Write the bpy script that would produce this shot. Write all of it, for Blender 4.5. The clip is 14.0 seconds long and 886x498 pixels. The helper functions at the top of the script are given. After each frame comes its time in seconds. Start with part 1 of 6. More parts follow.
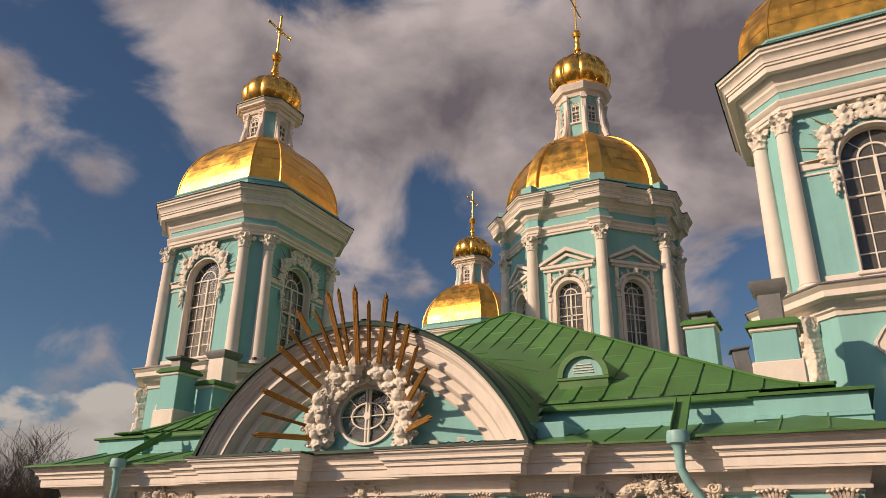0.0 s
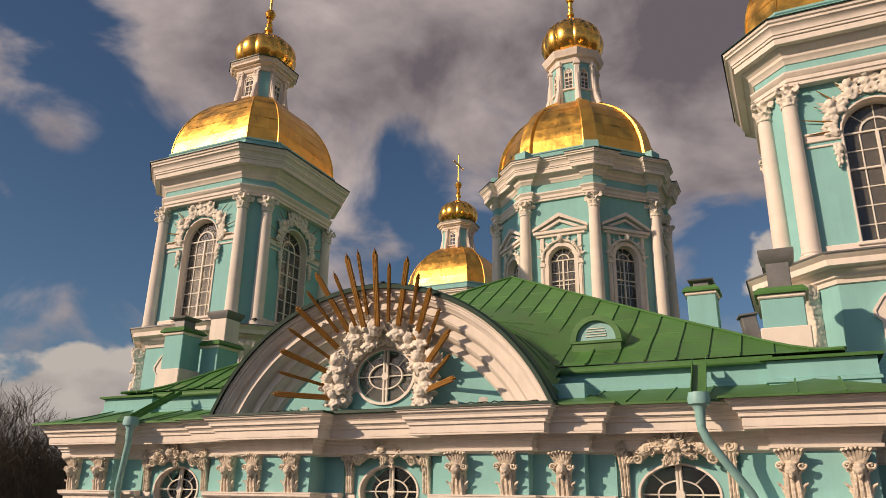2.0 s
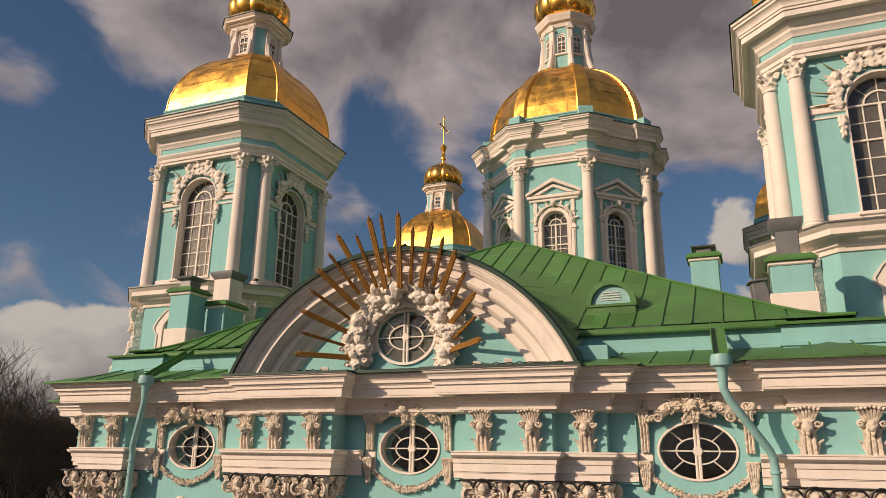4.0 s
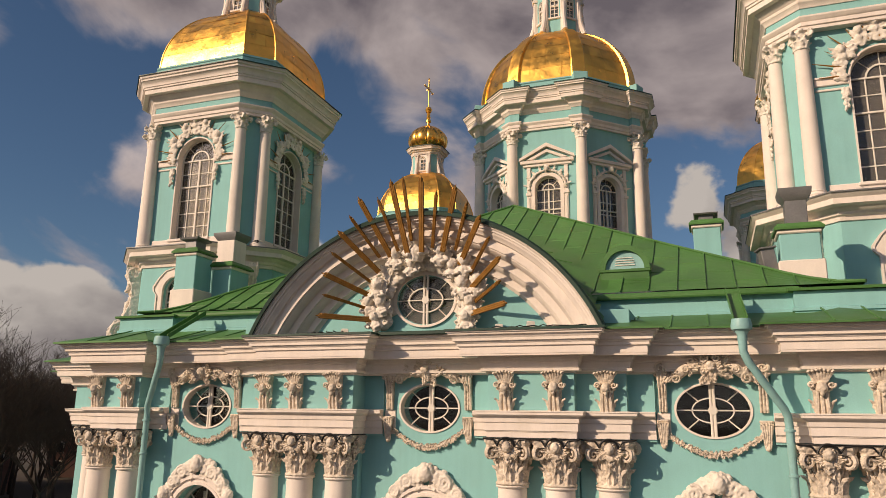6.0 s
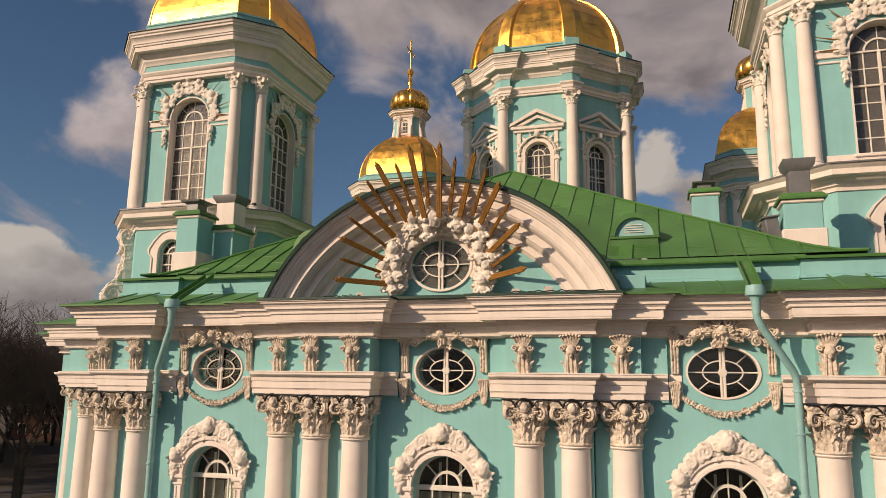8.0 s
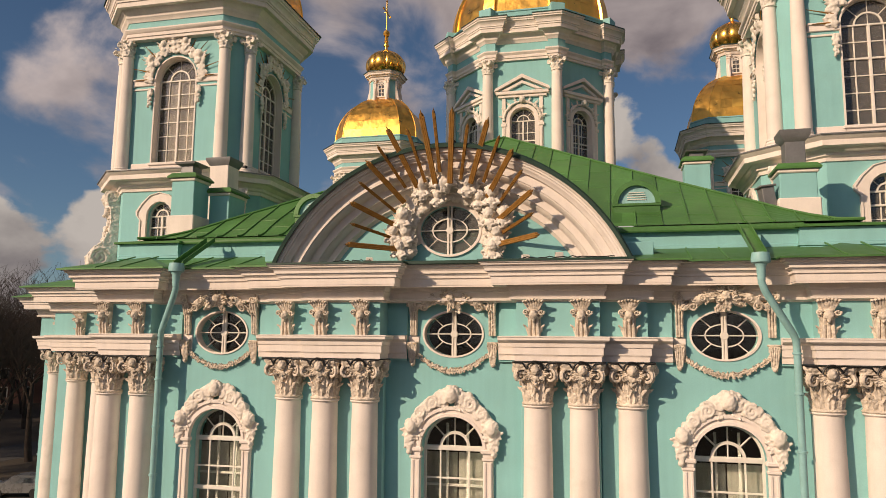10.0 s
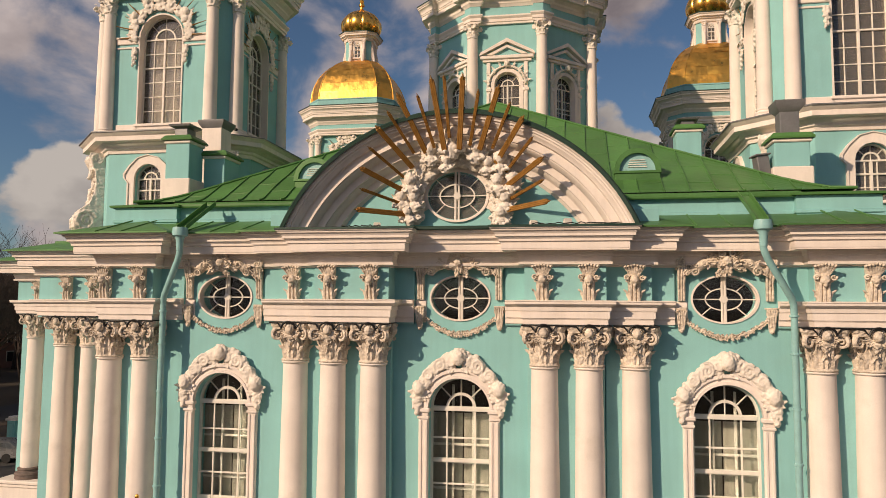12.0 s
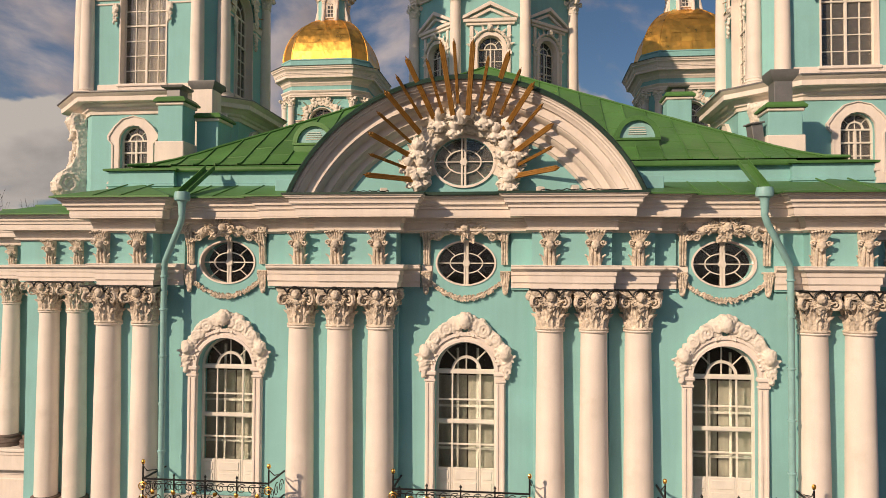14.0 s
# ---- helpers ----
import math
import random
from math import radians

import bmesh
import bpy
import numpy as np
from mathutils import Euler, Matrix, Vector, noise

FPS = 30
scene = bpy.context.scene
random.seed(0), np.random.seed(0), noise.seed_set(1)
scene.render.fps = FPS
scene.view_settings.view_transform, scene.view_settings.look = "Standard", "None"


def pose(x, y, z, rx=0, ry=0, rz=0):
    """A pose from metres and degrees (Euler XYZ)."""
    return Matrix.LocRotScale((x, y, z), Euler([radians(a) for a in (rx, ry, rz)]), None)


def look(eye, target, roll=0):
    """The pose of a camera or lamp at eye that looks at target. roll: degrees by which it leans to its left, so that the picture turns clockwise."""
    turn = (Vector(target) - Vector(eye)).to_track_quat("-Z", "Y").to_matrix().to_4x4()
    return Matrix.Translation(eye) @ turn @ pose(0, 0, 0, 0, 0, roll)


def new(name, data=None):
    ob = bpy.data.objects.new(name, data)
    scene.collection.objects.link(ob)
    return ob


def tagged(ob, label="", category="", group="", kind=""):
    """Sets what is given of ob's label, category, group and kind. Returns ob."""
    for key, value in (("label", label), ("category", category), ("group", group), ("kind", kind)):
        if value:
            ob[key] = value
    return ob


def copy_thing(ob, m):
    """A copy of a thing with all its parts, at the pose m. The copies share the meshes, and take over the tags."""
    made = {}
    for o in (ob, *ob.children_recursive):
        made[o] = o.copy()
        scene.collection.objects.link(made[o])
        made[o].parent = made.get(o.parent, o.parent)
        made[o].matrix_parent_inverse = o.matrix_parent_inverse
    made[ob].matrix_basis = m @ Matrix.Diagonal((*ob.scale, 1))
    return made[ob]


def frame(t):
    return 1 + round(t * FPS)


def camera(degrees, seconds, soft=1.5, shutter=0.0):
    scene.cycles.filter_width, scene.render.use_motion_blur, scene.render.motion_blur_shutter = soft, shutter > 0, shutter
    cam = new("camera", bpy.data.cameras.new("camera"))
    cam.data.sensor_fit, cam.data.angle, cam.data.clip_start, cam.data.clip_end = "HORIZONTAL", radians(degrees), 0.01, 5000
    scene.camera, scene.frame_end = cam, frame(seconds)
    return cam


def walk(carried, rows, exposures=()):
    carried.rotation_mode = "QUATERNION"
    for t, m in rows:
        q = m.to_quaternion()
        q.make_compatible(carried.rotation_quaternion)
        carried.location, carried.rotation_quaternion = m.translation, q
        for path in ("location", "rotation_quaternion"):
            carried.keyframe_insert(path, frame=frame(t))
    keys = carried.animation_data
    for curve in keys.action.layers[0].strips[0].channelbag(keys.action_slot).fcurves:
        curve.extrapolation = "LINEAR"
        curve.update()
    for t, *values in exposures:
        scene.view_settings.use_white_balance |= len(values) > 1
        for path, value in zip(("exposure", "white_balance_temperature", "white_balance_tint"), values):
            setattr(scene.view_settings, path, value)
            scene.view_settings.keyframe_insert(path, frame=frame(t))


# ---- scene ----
from mathutils.geometry import tessellate_polygon

cam = camera(62.2, 14.0, soft=0.8)
METRES, EYE, TILT, LEAN, TURN = 11.0, 11.0, 0.0, 0.0, 28.1
ROWS = [
    (0.0, 0.0, 0.0, 0.0, -0.35, 21.71, -0.88),
    (0.5, -0.0307, -0.0051, -0.0016, -0.98, 21.01, -0.88),
    (1.0, -0.063, -0.0093, -0.0038, -1.59, 20.32, -0.87),
    (1.5, -0.0955, -0.0145, -0.0054, -2.22, 19.59, -0.88),
    (2.0, -0.1281, -0.0203, -0.0082, -2.89, 18.9, -0.88),
    (2.5, -0.162, -0.0253, -0.0096, -3.59, 18.16, -0.88),
    (3.0, -0.1984, -0.0294, -0.0116, -4.28, 17.43, -0.87),
    (5.5, -0.3866, -0.0456, -0.0181, -7.67, 13.81, -0.77),
    (6.0, -0.4227, -0.0471, -0.0182, -8.38, 13.07, -0.77),
    (6.5, -0.4589, -0.0488, -0.0187, -9.1, 12.37, -0.76),
    (7.0, -0.4949, -0.049, -0.0186, -9.84, 11.66, -0.73),
    (7.5, -0.5314, -0.048, -0.0197, -10.57, 10.97, -0.71),
    (8.0, -0.5685, -0.0463, -0.0197, -11.33, 10.25, -0.69),
    (10.5, -0.7476, -0.0355, -0.0185, -15.49, 6.72, -0.51),
    (11.0, -0.7824, -0.0326, -0.0183, -16.29, 6.01, -0.48),
    (11.5, -0.8163, -0.0285, -0.0172, -17.08, 5.28, -0.44),
    (12.0, -0.8504, -0.0233, -0.0163, -17.91, 4.57, -0.41),
    (12.5, -0.8856, -0.0168, -0.0153, -18.79, 3.85, -0.37),
    (13.0, -0.9213, -0.009, -0.0139, -19.65, 3.11, -0.35),
    (13.5, -0.957, -0.0011, -0.0122, -20.52, 2.38, -0.32),
    (14.0, -0.9919, 0.0074, -0.0114, -21.38, 1.7, -0.3),
]
walk(cam, [(t, pose(0, 0, EYE, TILT, LEAN, TURN) @ pose(METRES * x, METRES * y, METRES * z, 90 + pitch, roll, yaw)) for t, x, y, z, yaw, pitch, roll in ROWS])

# ---- world, sun, exposure ----
SUN_TO = Vector((-1.0, -1.2, 0.74)).normalized()
SUN_EL = math.asin(SUN_TO.z)
sun_data = bpy.data.lights.new("sun", "SUN")
sun_data.energy, sun_data.angle, sun_data.color = 4.3, radians(0.6), (1.0, 0.745, 0.525)
sun = new("sun", sun_data)
sun.matrix_world = look((-60, -70, 60), Vector((-60, -70, 60)) - SUN_TO)

world = bpy.data.worlds.new("sky")
scene.world = world
world.use_nodes = True
wn, wl = world.node_tree.nodes, world.node_tree.links
wn.clear()


def wnode(kind, **sets):
    n = wn.new(kind)
    for k, v in sets.items():
        n.inputs[k].default_value = v
    return n


def wmath(op, a, b=None):
    n = wn.new("ShaderNodeMath")
    n.operation = op
    for i, v in enumerate((a, b)):
        if v is None:
            continue
        if isinstance(v, (int, float)):
            n.inputs[i].default_value = v
        else:
            wl.new(v, n.inputs[i])
    return n.outputs[0]


SKY_X, SKY_Y = 3.1, 1.4
sky = wn.new("ShaderNodeTexSky")
sky.sky_type, sky.sun_disc = "NISHITA", False
sky.sun_elevation, sky.sun_rotation = SUN_EL, math.atan2(SUN_TO.x, SUN_TO.y) % (2 * math.pi)
sky.air_density, sky.dust_density, sky.ozone_density = 1.0, 0.3, 4.0
coord = wn.new("ShaderNodeTexCoord")
sep = wn.new("ShaderNodeSeparateXYZ")
wl.new(coord.outputs["Generated"], sep.inputs[0])
shift = wnode("ShaderNodeMapping", Location=(SKY_X, SKY_Y, 0.0), Scale=(1.0, 1.0, 1.35))
wl.new(coord.outputs["Generated"], shift.inputs["Vector"])
big = wnode("ShaderNodeTexNoise", Scale=4.2, Detail=8.0, Roughness=0.52, Distortion=0.45)
wl.new(shift.outputs[0], big.inputs["Vector"])
def near_sky(x, y, z, reach):
    """1 towards one part of the sky, falling to 0 at the given reach."""
    d = wn.new("ShaderNodeVectorMath")
    d.operation = "DISTANCE"
    wl.new(coord.outputs["Generated"], d.inputs[0])
    d.inputs[1].default_value = (x, y, z)
    r = wn.new("ShaderNodeMapRange")
    r.interpolation_type = "SMOOTHSTEP"
    for k, v in (("From Min", 0.0), ("From Max", reach), ("To Min", 1.0), ("To Max", 0.0)):
        r.inputs[k].default_value = v
    wl.new(d.outputs["Value"], r.inputs["Value"])
    return r.outputs[0]


def gathered(value, spots):
    """Thickens (or thins) the clouds of value towards the spots."""
    for *way, reach, weight in spots:
        value = wmath("ADD", value, wmath("MULTIPLY", near_sky(*way, reach), weight))
    return value


# high broken cloud: a broad mass, small puffs and clear gaps between
# the last spot is an unseen cloud, added for the tower panes to reflect
HIGH = [(-0.78, 0.40, 0.49, 0.13, 0.26), (-0.752, 0.518, 0.407, 0.075, 0.26), (-0.63, 0.56, 0.535, 0.20, 0.20), (-0.471, 0.655, 0.591, 0.26, 0.26), (-0.298, 0.772, 0.561, 0.26, 0.32),
        (-0.111, 0.844, 0.525, 0.24, 0.34), (0.05, 0.775, 0.63, 0.36, 0.36), (-0.366, 0.83, 0.42, 0.09, 0.17), (0.02, 0.905, 0.425, 0.17, 0.18), (-0.665, 0.611, 0.429, 0.09, 0.10),
        (-0.765, 0.55, 0.32, 0.28, -0.24), (-0.50, 0.79, 0.34, 0.22, -0.09), (0.05, 0.95, 0.30, 0.22, -0.20), (-0.725, 0.47, 0.51, 0.14, -0.18), (-0.62, -0.72, 0.30, 0.6, 0.20)]
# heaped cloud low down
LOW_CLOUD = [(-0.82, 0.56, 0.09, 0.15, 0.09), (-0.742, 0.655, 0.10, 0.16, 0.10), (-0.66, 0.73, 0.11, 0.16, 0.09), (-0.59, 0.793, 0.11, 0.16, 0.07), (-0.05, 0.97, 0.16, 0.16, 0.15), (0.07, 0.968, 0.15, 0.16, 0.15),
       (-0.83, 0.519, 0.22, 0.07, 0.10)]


def relief(puffs, mapping):
    """How much denser the cloud grows towards the light: below zero on its lit side."""
    moved = wn.new("ShaderNodeVectorMath")
    moved.operation = "ADD"
    wl.new(mapping.outputs[0], moved.inputs[0])
    moved.inputs[1].default_value = (-0.035, -0.03, 0.045)
    twin = wnode("ShaderNodeTexNoise", **{k: puffs.inputs[k].default_value for k in ("Scale", "Detail", "Roughness", "Distortion")})
    wl.new(moved.outputs[0], twin.inputs["Vector"])
    return wmath("SUBTRACT", twin.outputs["Fac"], puffs.outputs["Fac"])


cover = wnode("ShaderNodeMapRange")
for k, v in (("From Min", 0.46), ("From Max", 0.70)):
    cover.inputs[k].default_value = v
cover.interpolation_type = "SMOOTHSTEP"
thick = gathered(wmath("ADD", wmath("MULTIPLY", wmath("SUBTRACT", big.outputs["Fac"], 0.5), 1.6), 0.5), HIGH)
wl.new(thick, cover.inputs["Value"])
# brighter air and cloud round the sun, out of view, added for reflections in panes
facing = wn.new("ShaderNodeVectorMath")
facing.operation = "DOT_PRODUCT"
wl.new(coord.outputs["Generated"], facing.inputs[0])
facing.inputs[1].default_value = SUN_TO
halo = wmath("ADD", wmath("MULTIPLY", wmath("POWER", wmath("MAXIMUM", facing.outputs["Value"], 0.0), 26.0), 6.0), 1.0)
shade = wnode("ShaderNodeTexNoise", Scale=6.5, Detail=6.0, Roughness=0.5, Distortion=0.3)
wl.new(shift.outputs[0], shade.inputs["Vector"])
ramp = wn.new("ShaderNodeValToRGB")
ramp.color_ramp.elements[0].position, ramp.color_ramp.elements[0].color = 0.24, (0.22, 0.185, 0.205, 1)
ramp.color_ramp.elements[1].position, ramp.color_ramp.elements[1].color = 0.70, (0.80, 0.67, 0.64, 1)
# thin edges are bright, thick middles grey
wl.new(wmath("SUBTRACT", wmath("SUBTRACT", wmath("ADD", shade.outputs["Fac"], 0.42), wmath("MULTIPLY", relief(big, shift), 0.9)), wmath("MULTIPLY", thick, 0.62)), ramp.inputs[0])
bg_sky = wnode("ShaderNodeBackground")
wl.new(wmath("MULTIPLY", halo, 0.060), bg_sky.inputs["Strength"])
wl.new(sky.outputs[0], bg_sky.inputs["Color"])
bg_cloud = wnode("ShaderNodeBackground")
wl.new(wmath("MULTIPLY", halo, 0.64), bg_cloud.inputs["Strength"])
wl.new(ramp.outputs[0], bg_cloud.inputs["Color"])
mixw = wn.new("ShaderNodeMixShader")
wl.new(cover.outputs[0], mixw.inputs[0])
wl.new(bg_sky.outputs[0], mixw.inputs[1])
wl.new(bg_cloud.outputs[0], mixw.inputs[2])
# heaped white clouds low over the horizon
heap_map = wnode("ShaderNodeMapping", Scale=(1.0, 1.0, 1.5), Location=(0.4, 0.2, 0.0))
wl.new(coord.outputs["Generated"], heap_map.inputs["Vector"])
heap = wnode("ShaderNodeTexNoise", Scale=4.6, Detail=9.0, Roughness=0.5, Distortion=0.1)
wl.new(heap_map.outputs[0], heap.inputs["Vector"])
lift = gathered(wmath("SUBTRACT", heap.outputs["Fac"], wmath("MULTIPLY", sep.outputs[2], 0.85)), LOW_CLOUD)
heap_cover = wnode("ShaderNodeMapRange")
heap_cover.interpolation_type = "SMOOTHSTEP"
for k, v in (("From Min", 0.375), ("From Max", 0.42)):
    heap_cover.inputs[k].default_value = v
wl.new(lift, heap_cover.inputs["Value"])
heap_ramp = wn.new("ShaderNodeValToRGB")
heap_ramp.color_ramp.elements[0].position, heap_ramp.color_ramp.elements[0].color = 0.37, (0.84, 0.75, 0.68, 1)
heap_ramp.color_ramp.elements[1].position, heap_ramp.color_ramp.elements[1].color = 0.78, (0.20, 0.175, 0.195, 1)
wl.new(wmath("ADD", lift, wmath("MULTIPLY", relief(heap, heap_map), 1.5)), heap_ramp.inputs[0])
bg_heap = wnode("ShaderNodeBackground", Strength=0.60)
wl.new(heap_ramp.outputs[0], bg_heap.inputs["Color"])
mixh = wn.new("ShaderNodeMixShader")
wl.new(heap_cover.outputs[0], mixh.inputs[0])
wl.new(mixw.outputs[0], mixh.inputs[1])
wl.new(bg_heap.outputs[0], mixh.inputs[2])
outw = wn.new("ShaderNodeOutputWorld")
wl.new(mixh.outputs[0], outw.inputs["Surface"])


# ---- materials ----
def surface(name, color, rough=0.7, metal=0.0, vary=0.12, scale=1.2, grain=40.0, bump=0.15, streak=0.0, dirt=None, per_object=0.0, rough_vary=0.1, spec=0.4, carve=0.0):
    m = bpy.data.materials.new(name)
    m.use_nodes = True
    n, l = m.node_tree.nodes, m.node_tree.links
    bsdf = n["Principled BSDF"]
    bsdf.inputs["Metallic"].default_value = metal
    bsdf.inputs["Specular IOR Level"].default_value = spec
    geo = n.new("ShaderNodeNewGeometry")
    soft = n.new("ShaderNodeTexNoise")
    soft.inputs["Scale"].default_value, soft.inputs["Detail"].default_value = scale, 6
    fine = n.new("ShaderNodeTexNoise")
    fine.inputs["Scale"].default_value, fine.inputs["Detail"].default_value = grain, 4
    l.new(geo.outputs["Position"], soft.inputs["Vector"])
    l.new(geo.outputs["Position"], fine.inputs["Vector"])

    def rescale(sock, lo, hi, f0=0.3, f1=0.7):
        r = n.new("ShaderNodeMapRange")
        for k, v in (("From Min", f0), ("From Max", f1), ("To Min", lo), ("To Max", hi)):
            r.inputs[k].default_value = v
        l.new(sock, r.inputs["Value"])
        return r.outputs[0]

    def times(a, b):
        k = n.new("ShaderNodeMath")
        k.operation = "MULTIPLY"
        l.new(a, k.inputs[0])
        l.new(b, k.inputs[1])
        return k.outputs[0]

    value = times(rescale(soft.outputs["Fac"], 1 - vary, 1 + vary * 0.6), rescale(fine.outputs["Fac"], 1 - vary * 0.5, 1 + vary * 0.3))
    if per_object:
        info = n.new("ShaderNodeObjectInfo")
        value = times(value, rescale(info.outputs["Random"], 1 - per_object, 1 + per_object, 0, 1))
    if streak:
        mp = n.new("ShaderNodeMapping")
        mp.inputs["Scale"].default_value = (3.0, 3.0, 0.22)
        l.new(geo.outputs["Position"], mp.inputs["Vector"])
        st = n.new("ShaderNodeTexNoise")
        st.inputs["Scale"].default_value, st.inputs["Detail"].default_value = 1.6, 5
        l.new(mp.outputs[0], st.inputs["Vector"])
        value = times(value, rescale(st.outputs["Fac"], 1 - streak, 1.02, 0.32, 0.6))
    hsv = n.new("ShaderNodeHueSaturation")
    hsv.inputs["Color"].default_value = (*color, 1)
    l.new(value, hsv.inputs["Value"])
    last = hsv.outputs[0]
    if dirt:
        spots = n.new("ShaderNodeTexNoise")
        spots.inputs["Scale"].default_value, spots.inputs["Detail"].default_value, spots.inputs["Roughness"].default_value = 0.9, 9, 0.7
        l.new(geo.outputs["Position"], spots.inputs["Vector"])
        mx = n.new("ShaderNodeMixRGB")
        mx.inputs["Color2"].default_value = (*dirt, 1)
        l.new(rescale(spots.outputs["Fac"], 0, 0.5, 0.55, 0.78), mx.inputs["Fac"])
        l.new(last, mx.inputs["Color1"])
        last = mx.outputs[0]
    l.new(last, bsdf.inputs["Base Color"])
    l.new(rescale(soft.outputs["Fac"], max(0.03, rough - rough_vary), min(1, rough + rough_vary)), bsdf.inputs["Roughness"])
    if bump:
        b = n.new("ShaderNodeBump")
        b.inputs["Strength"].default_value, b.inputs["Distance"].default_value = bump, 0.02
        l.new(fine.outputs["Fac"], b.inputs["Height"])
        if carve:
            # tooled folds and curls
            warp = n.new("ShaderNodeMixRGB")
            warp.blend_type = "ADD"
            warp.inputs["Fac"].default_value = 0.10
            l.new(geo.outputs["Position"], warp.inputs["Color1"])
            l.new(soft.outputs["Color"], warp.inputs["Color2"])
            cells = n.new("ShaderNodeTexVoronoi")
            cells.feature = "SMOOTH_F1"
            cells.inputs["Scale"].default_value, cells.inputs["Smoothness"].default_value = 9.5, 0.35
            l.new(warp.outputs[0], cells.inputs["Vector"])
            fold = n.new("ShaderNodeBump")
            fold.invert = True
            fold.inputs["Strength"].default_value, fold.inputs["Distance"].default_value = carve, 0.09
            l.new(cells.outputs["Distance"], fold.inputs["Height"])
            l.new(fold.outputs[0], b.inputs["Normal"])
        l.new(b.outputs[0], bsdf.inputs["Normal"])
    return m


TEAL = surface("turquoise_plaster", (0.255, 0.515, 0.505), 0.85, vary=0.09, scale=0.7, grain=30, bump=0.10, streak=0.035, dirt=(0.25, 0.44, 0.42))
CREAM = surface("white_stucco", (0.79, 0.71, 0.635), 0.85, vary=0.08, scale=1.1, grain=35, bump=0.12, streak=0.045, dirt=(0.55, 0.48, 0.40))
CARVED = surface("carved_stucco", (0.76, 0.70, 0.61), 0.9, vary=0.16, scale=5, grain=26, bump=0.25, dirt=(0.44, 0.36, 0.28), carve=0.16)
WEATHERED = surface("weathered_stucco", (0.70, 0.61, 0.50), 0.9, vary=0.26, scale=3.5, grain=24, bump=0.3, dirt=(0.26, 0.19, 0.13), carve=0.45)
CLOUD = surface("moulded_stucco", (0.77, 0.70, 0.61), 0.9, vary=0.12, scale=4, grain=22, bump=0.3, dirt=(0.50, 0.42, 0.33), carve=0.12)
GREEN = surface("green_roof_paint", (0.082, 0.205, 0.055), 0.45, vary=0.22, scale=0.9, grain=14, bump=0.08, per_object=0.14, dirt=(0.05, 0.12, 0.05))
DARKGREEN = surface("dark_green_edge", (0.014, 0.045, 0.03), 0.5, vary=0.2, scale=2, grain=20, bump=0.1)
GOLD = surface("gilded_copper", (0.98, 0.54, 0.11), 0.38, metal=1.0, vary=0.10, scale=1.6, grain=4, bump=0.6, per_object=0.10, rough_vary=0.12)
GOLD_BRIGHT = surface("gilded_onion", (0.95, 0.52, 0.11), 0.27, metal=1.0, vary=0.08, scale=2.0, grain=6, bump=0.25, rough_vary=0.06)
GILT = surface("old_gilding", (0.33, 0.165, 0.035), 0.5, metal=0.3, vary=0.2, scale=6, grain=30, bump=0.2)
FRAME = surface("white_window_paint", (0.74, 0.69, 0.61), 0.6, vary=0.08, scale=3, grain=40, bump=0.05)
IRON = surface("black_iron", (0.018, 0.018, 0.018), 0.5, metal=0.4, vary=0.2, scale=8, grain=50, bump=0.1)
PIPE = surface("turquoise_pipe_paint", (0.27, 0.49, 0.48), 0.5, vary=0.1, scale=4, grain=30, bump=0.05)
ZINC = surface("grey_sheet_metal", (0.20, 0.20, 0.20), 0.5, metal=0.3, vary=0.15, scale=3, grain=25, bump=0.08)
STONE = surface("dark_granite", (0.17, 0.13, 0.11), 0.8, vary=0.3, scale=3, grain=18, bump=0.5)
# near-black: the gloom of unlit rooms is put into this colour
ROOM = surface("darkened_interior", (0.05, 0.042, 0.034), 0.9, vary=0.15, scale=1, grain=20, bump=0.1)
BLIND = surface("cream_curtain", (0.44, 0.41, 0.34), 0.9, vary=0.12, scale=2, grain=20, bump=0.2, streak=0.3)
BARK = surface("bark", (0.055, 0.042, 0.034), 0.95, vary=0.3, scale=3, grain=25, bump=0.6)
EARTH = surface("park_ground", (0.075, 0.060, 0.042), 0.95, vary=0.4, scale=0.08, grain=4, bump=0.4, dirt=(0.12, 0.10, 0.05))
ASPHALT = surface("asphalt", (0.06, 0.058, 0.056), 0.9, vary=0.2, scale=0.4, grain=30, bump=0.3)
OCHRE = surface("ochre_plaster", (0.20, 0.11, 0.085), 0.9, vary=0.12, scale=0.5, grain=10, bump=0.1)
PAINT = surface("car_paint", (0.22, 0.22, 0.22), 0.3, metal=0.4, vary=0.04, scale=2, grain=20, bump=0.0)
RUBBER = surface("rubber", (0.02, 0.02, 0.02), 0.8, vary=0.1, scale=5, grain=30, bump=0.1)

GLASS = bpy.data.materials.new("window_glass")
GLASS.use_nodes = True
gb = GLASS.node_tree.nodes["Principled BSDF"]
gb.inputs["Base Color"].default_value = (0.75, 0.80, 0.80, 1)
gb.inputs["Transmission Weight"].default_value, gb.inputs["Roughness"].default_value, gb.inputs["IOR"].default_value = 1.0, 0.03, 1.5

# glass tinted grey, with a tenth of flat colour mixed in
GREY_GLASS = GLASS.copy()
GREY_GLASS.name = "dusty_window_glass"
db = GREY_GLASS.node_tree.nodes["Principled BSDF"]
db.inputs["Base Color"].default_value = (0.50, 0.48, 0.44, 1)
db.inputs["Transmission Weight"].default_value, db.inputs["Roughness"].default_value, db.inputs["IOR"].default_value = 0.90, 0.04, 1.5

# ---- mesh helpers ----
def sphere_template(subdivisions):
    bm = bmesh.new()
    bmesh.ops.create_icosphere(bm, subdivisions=subdivisions, radius=1.0)
    out = [v.co.copy() for v in bm.verts], [[v.index for v in f.verts] for f in bm.faces]
    bm.free()
    return out


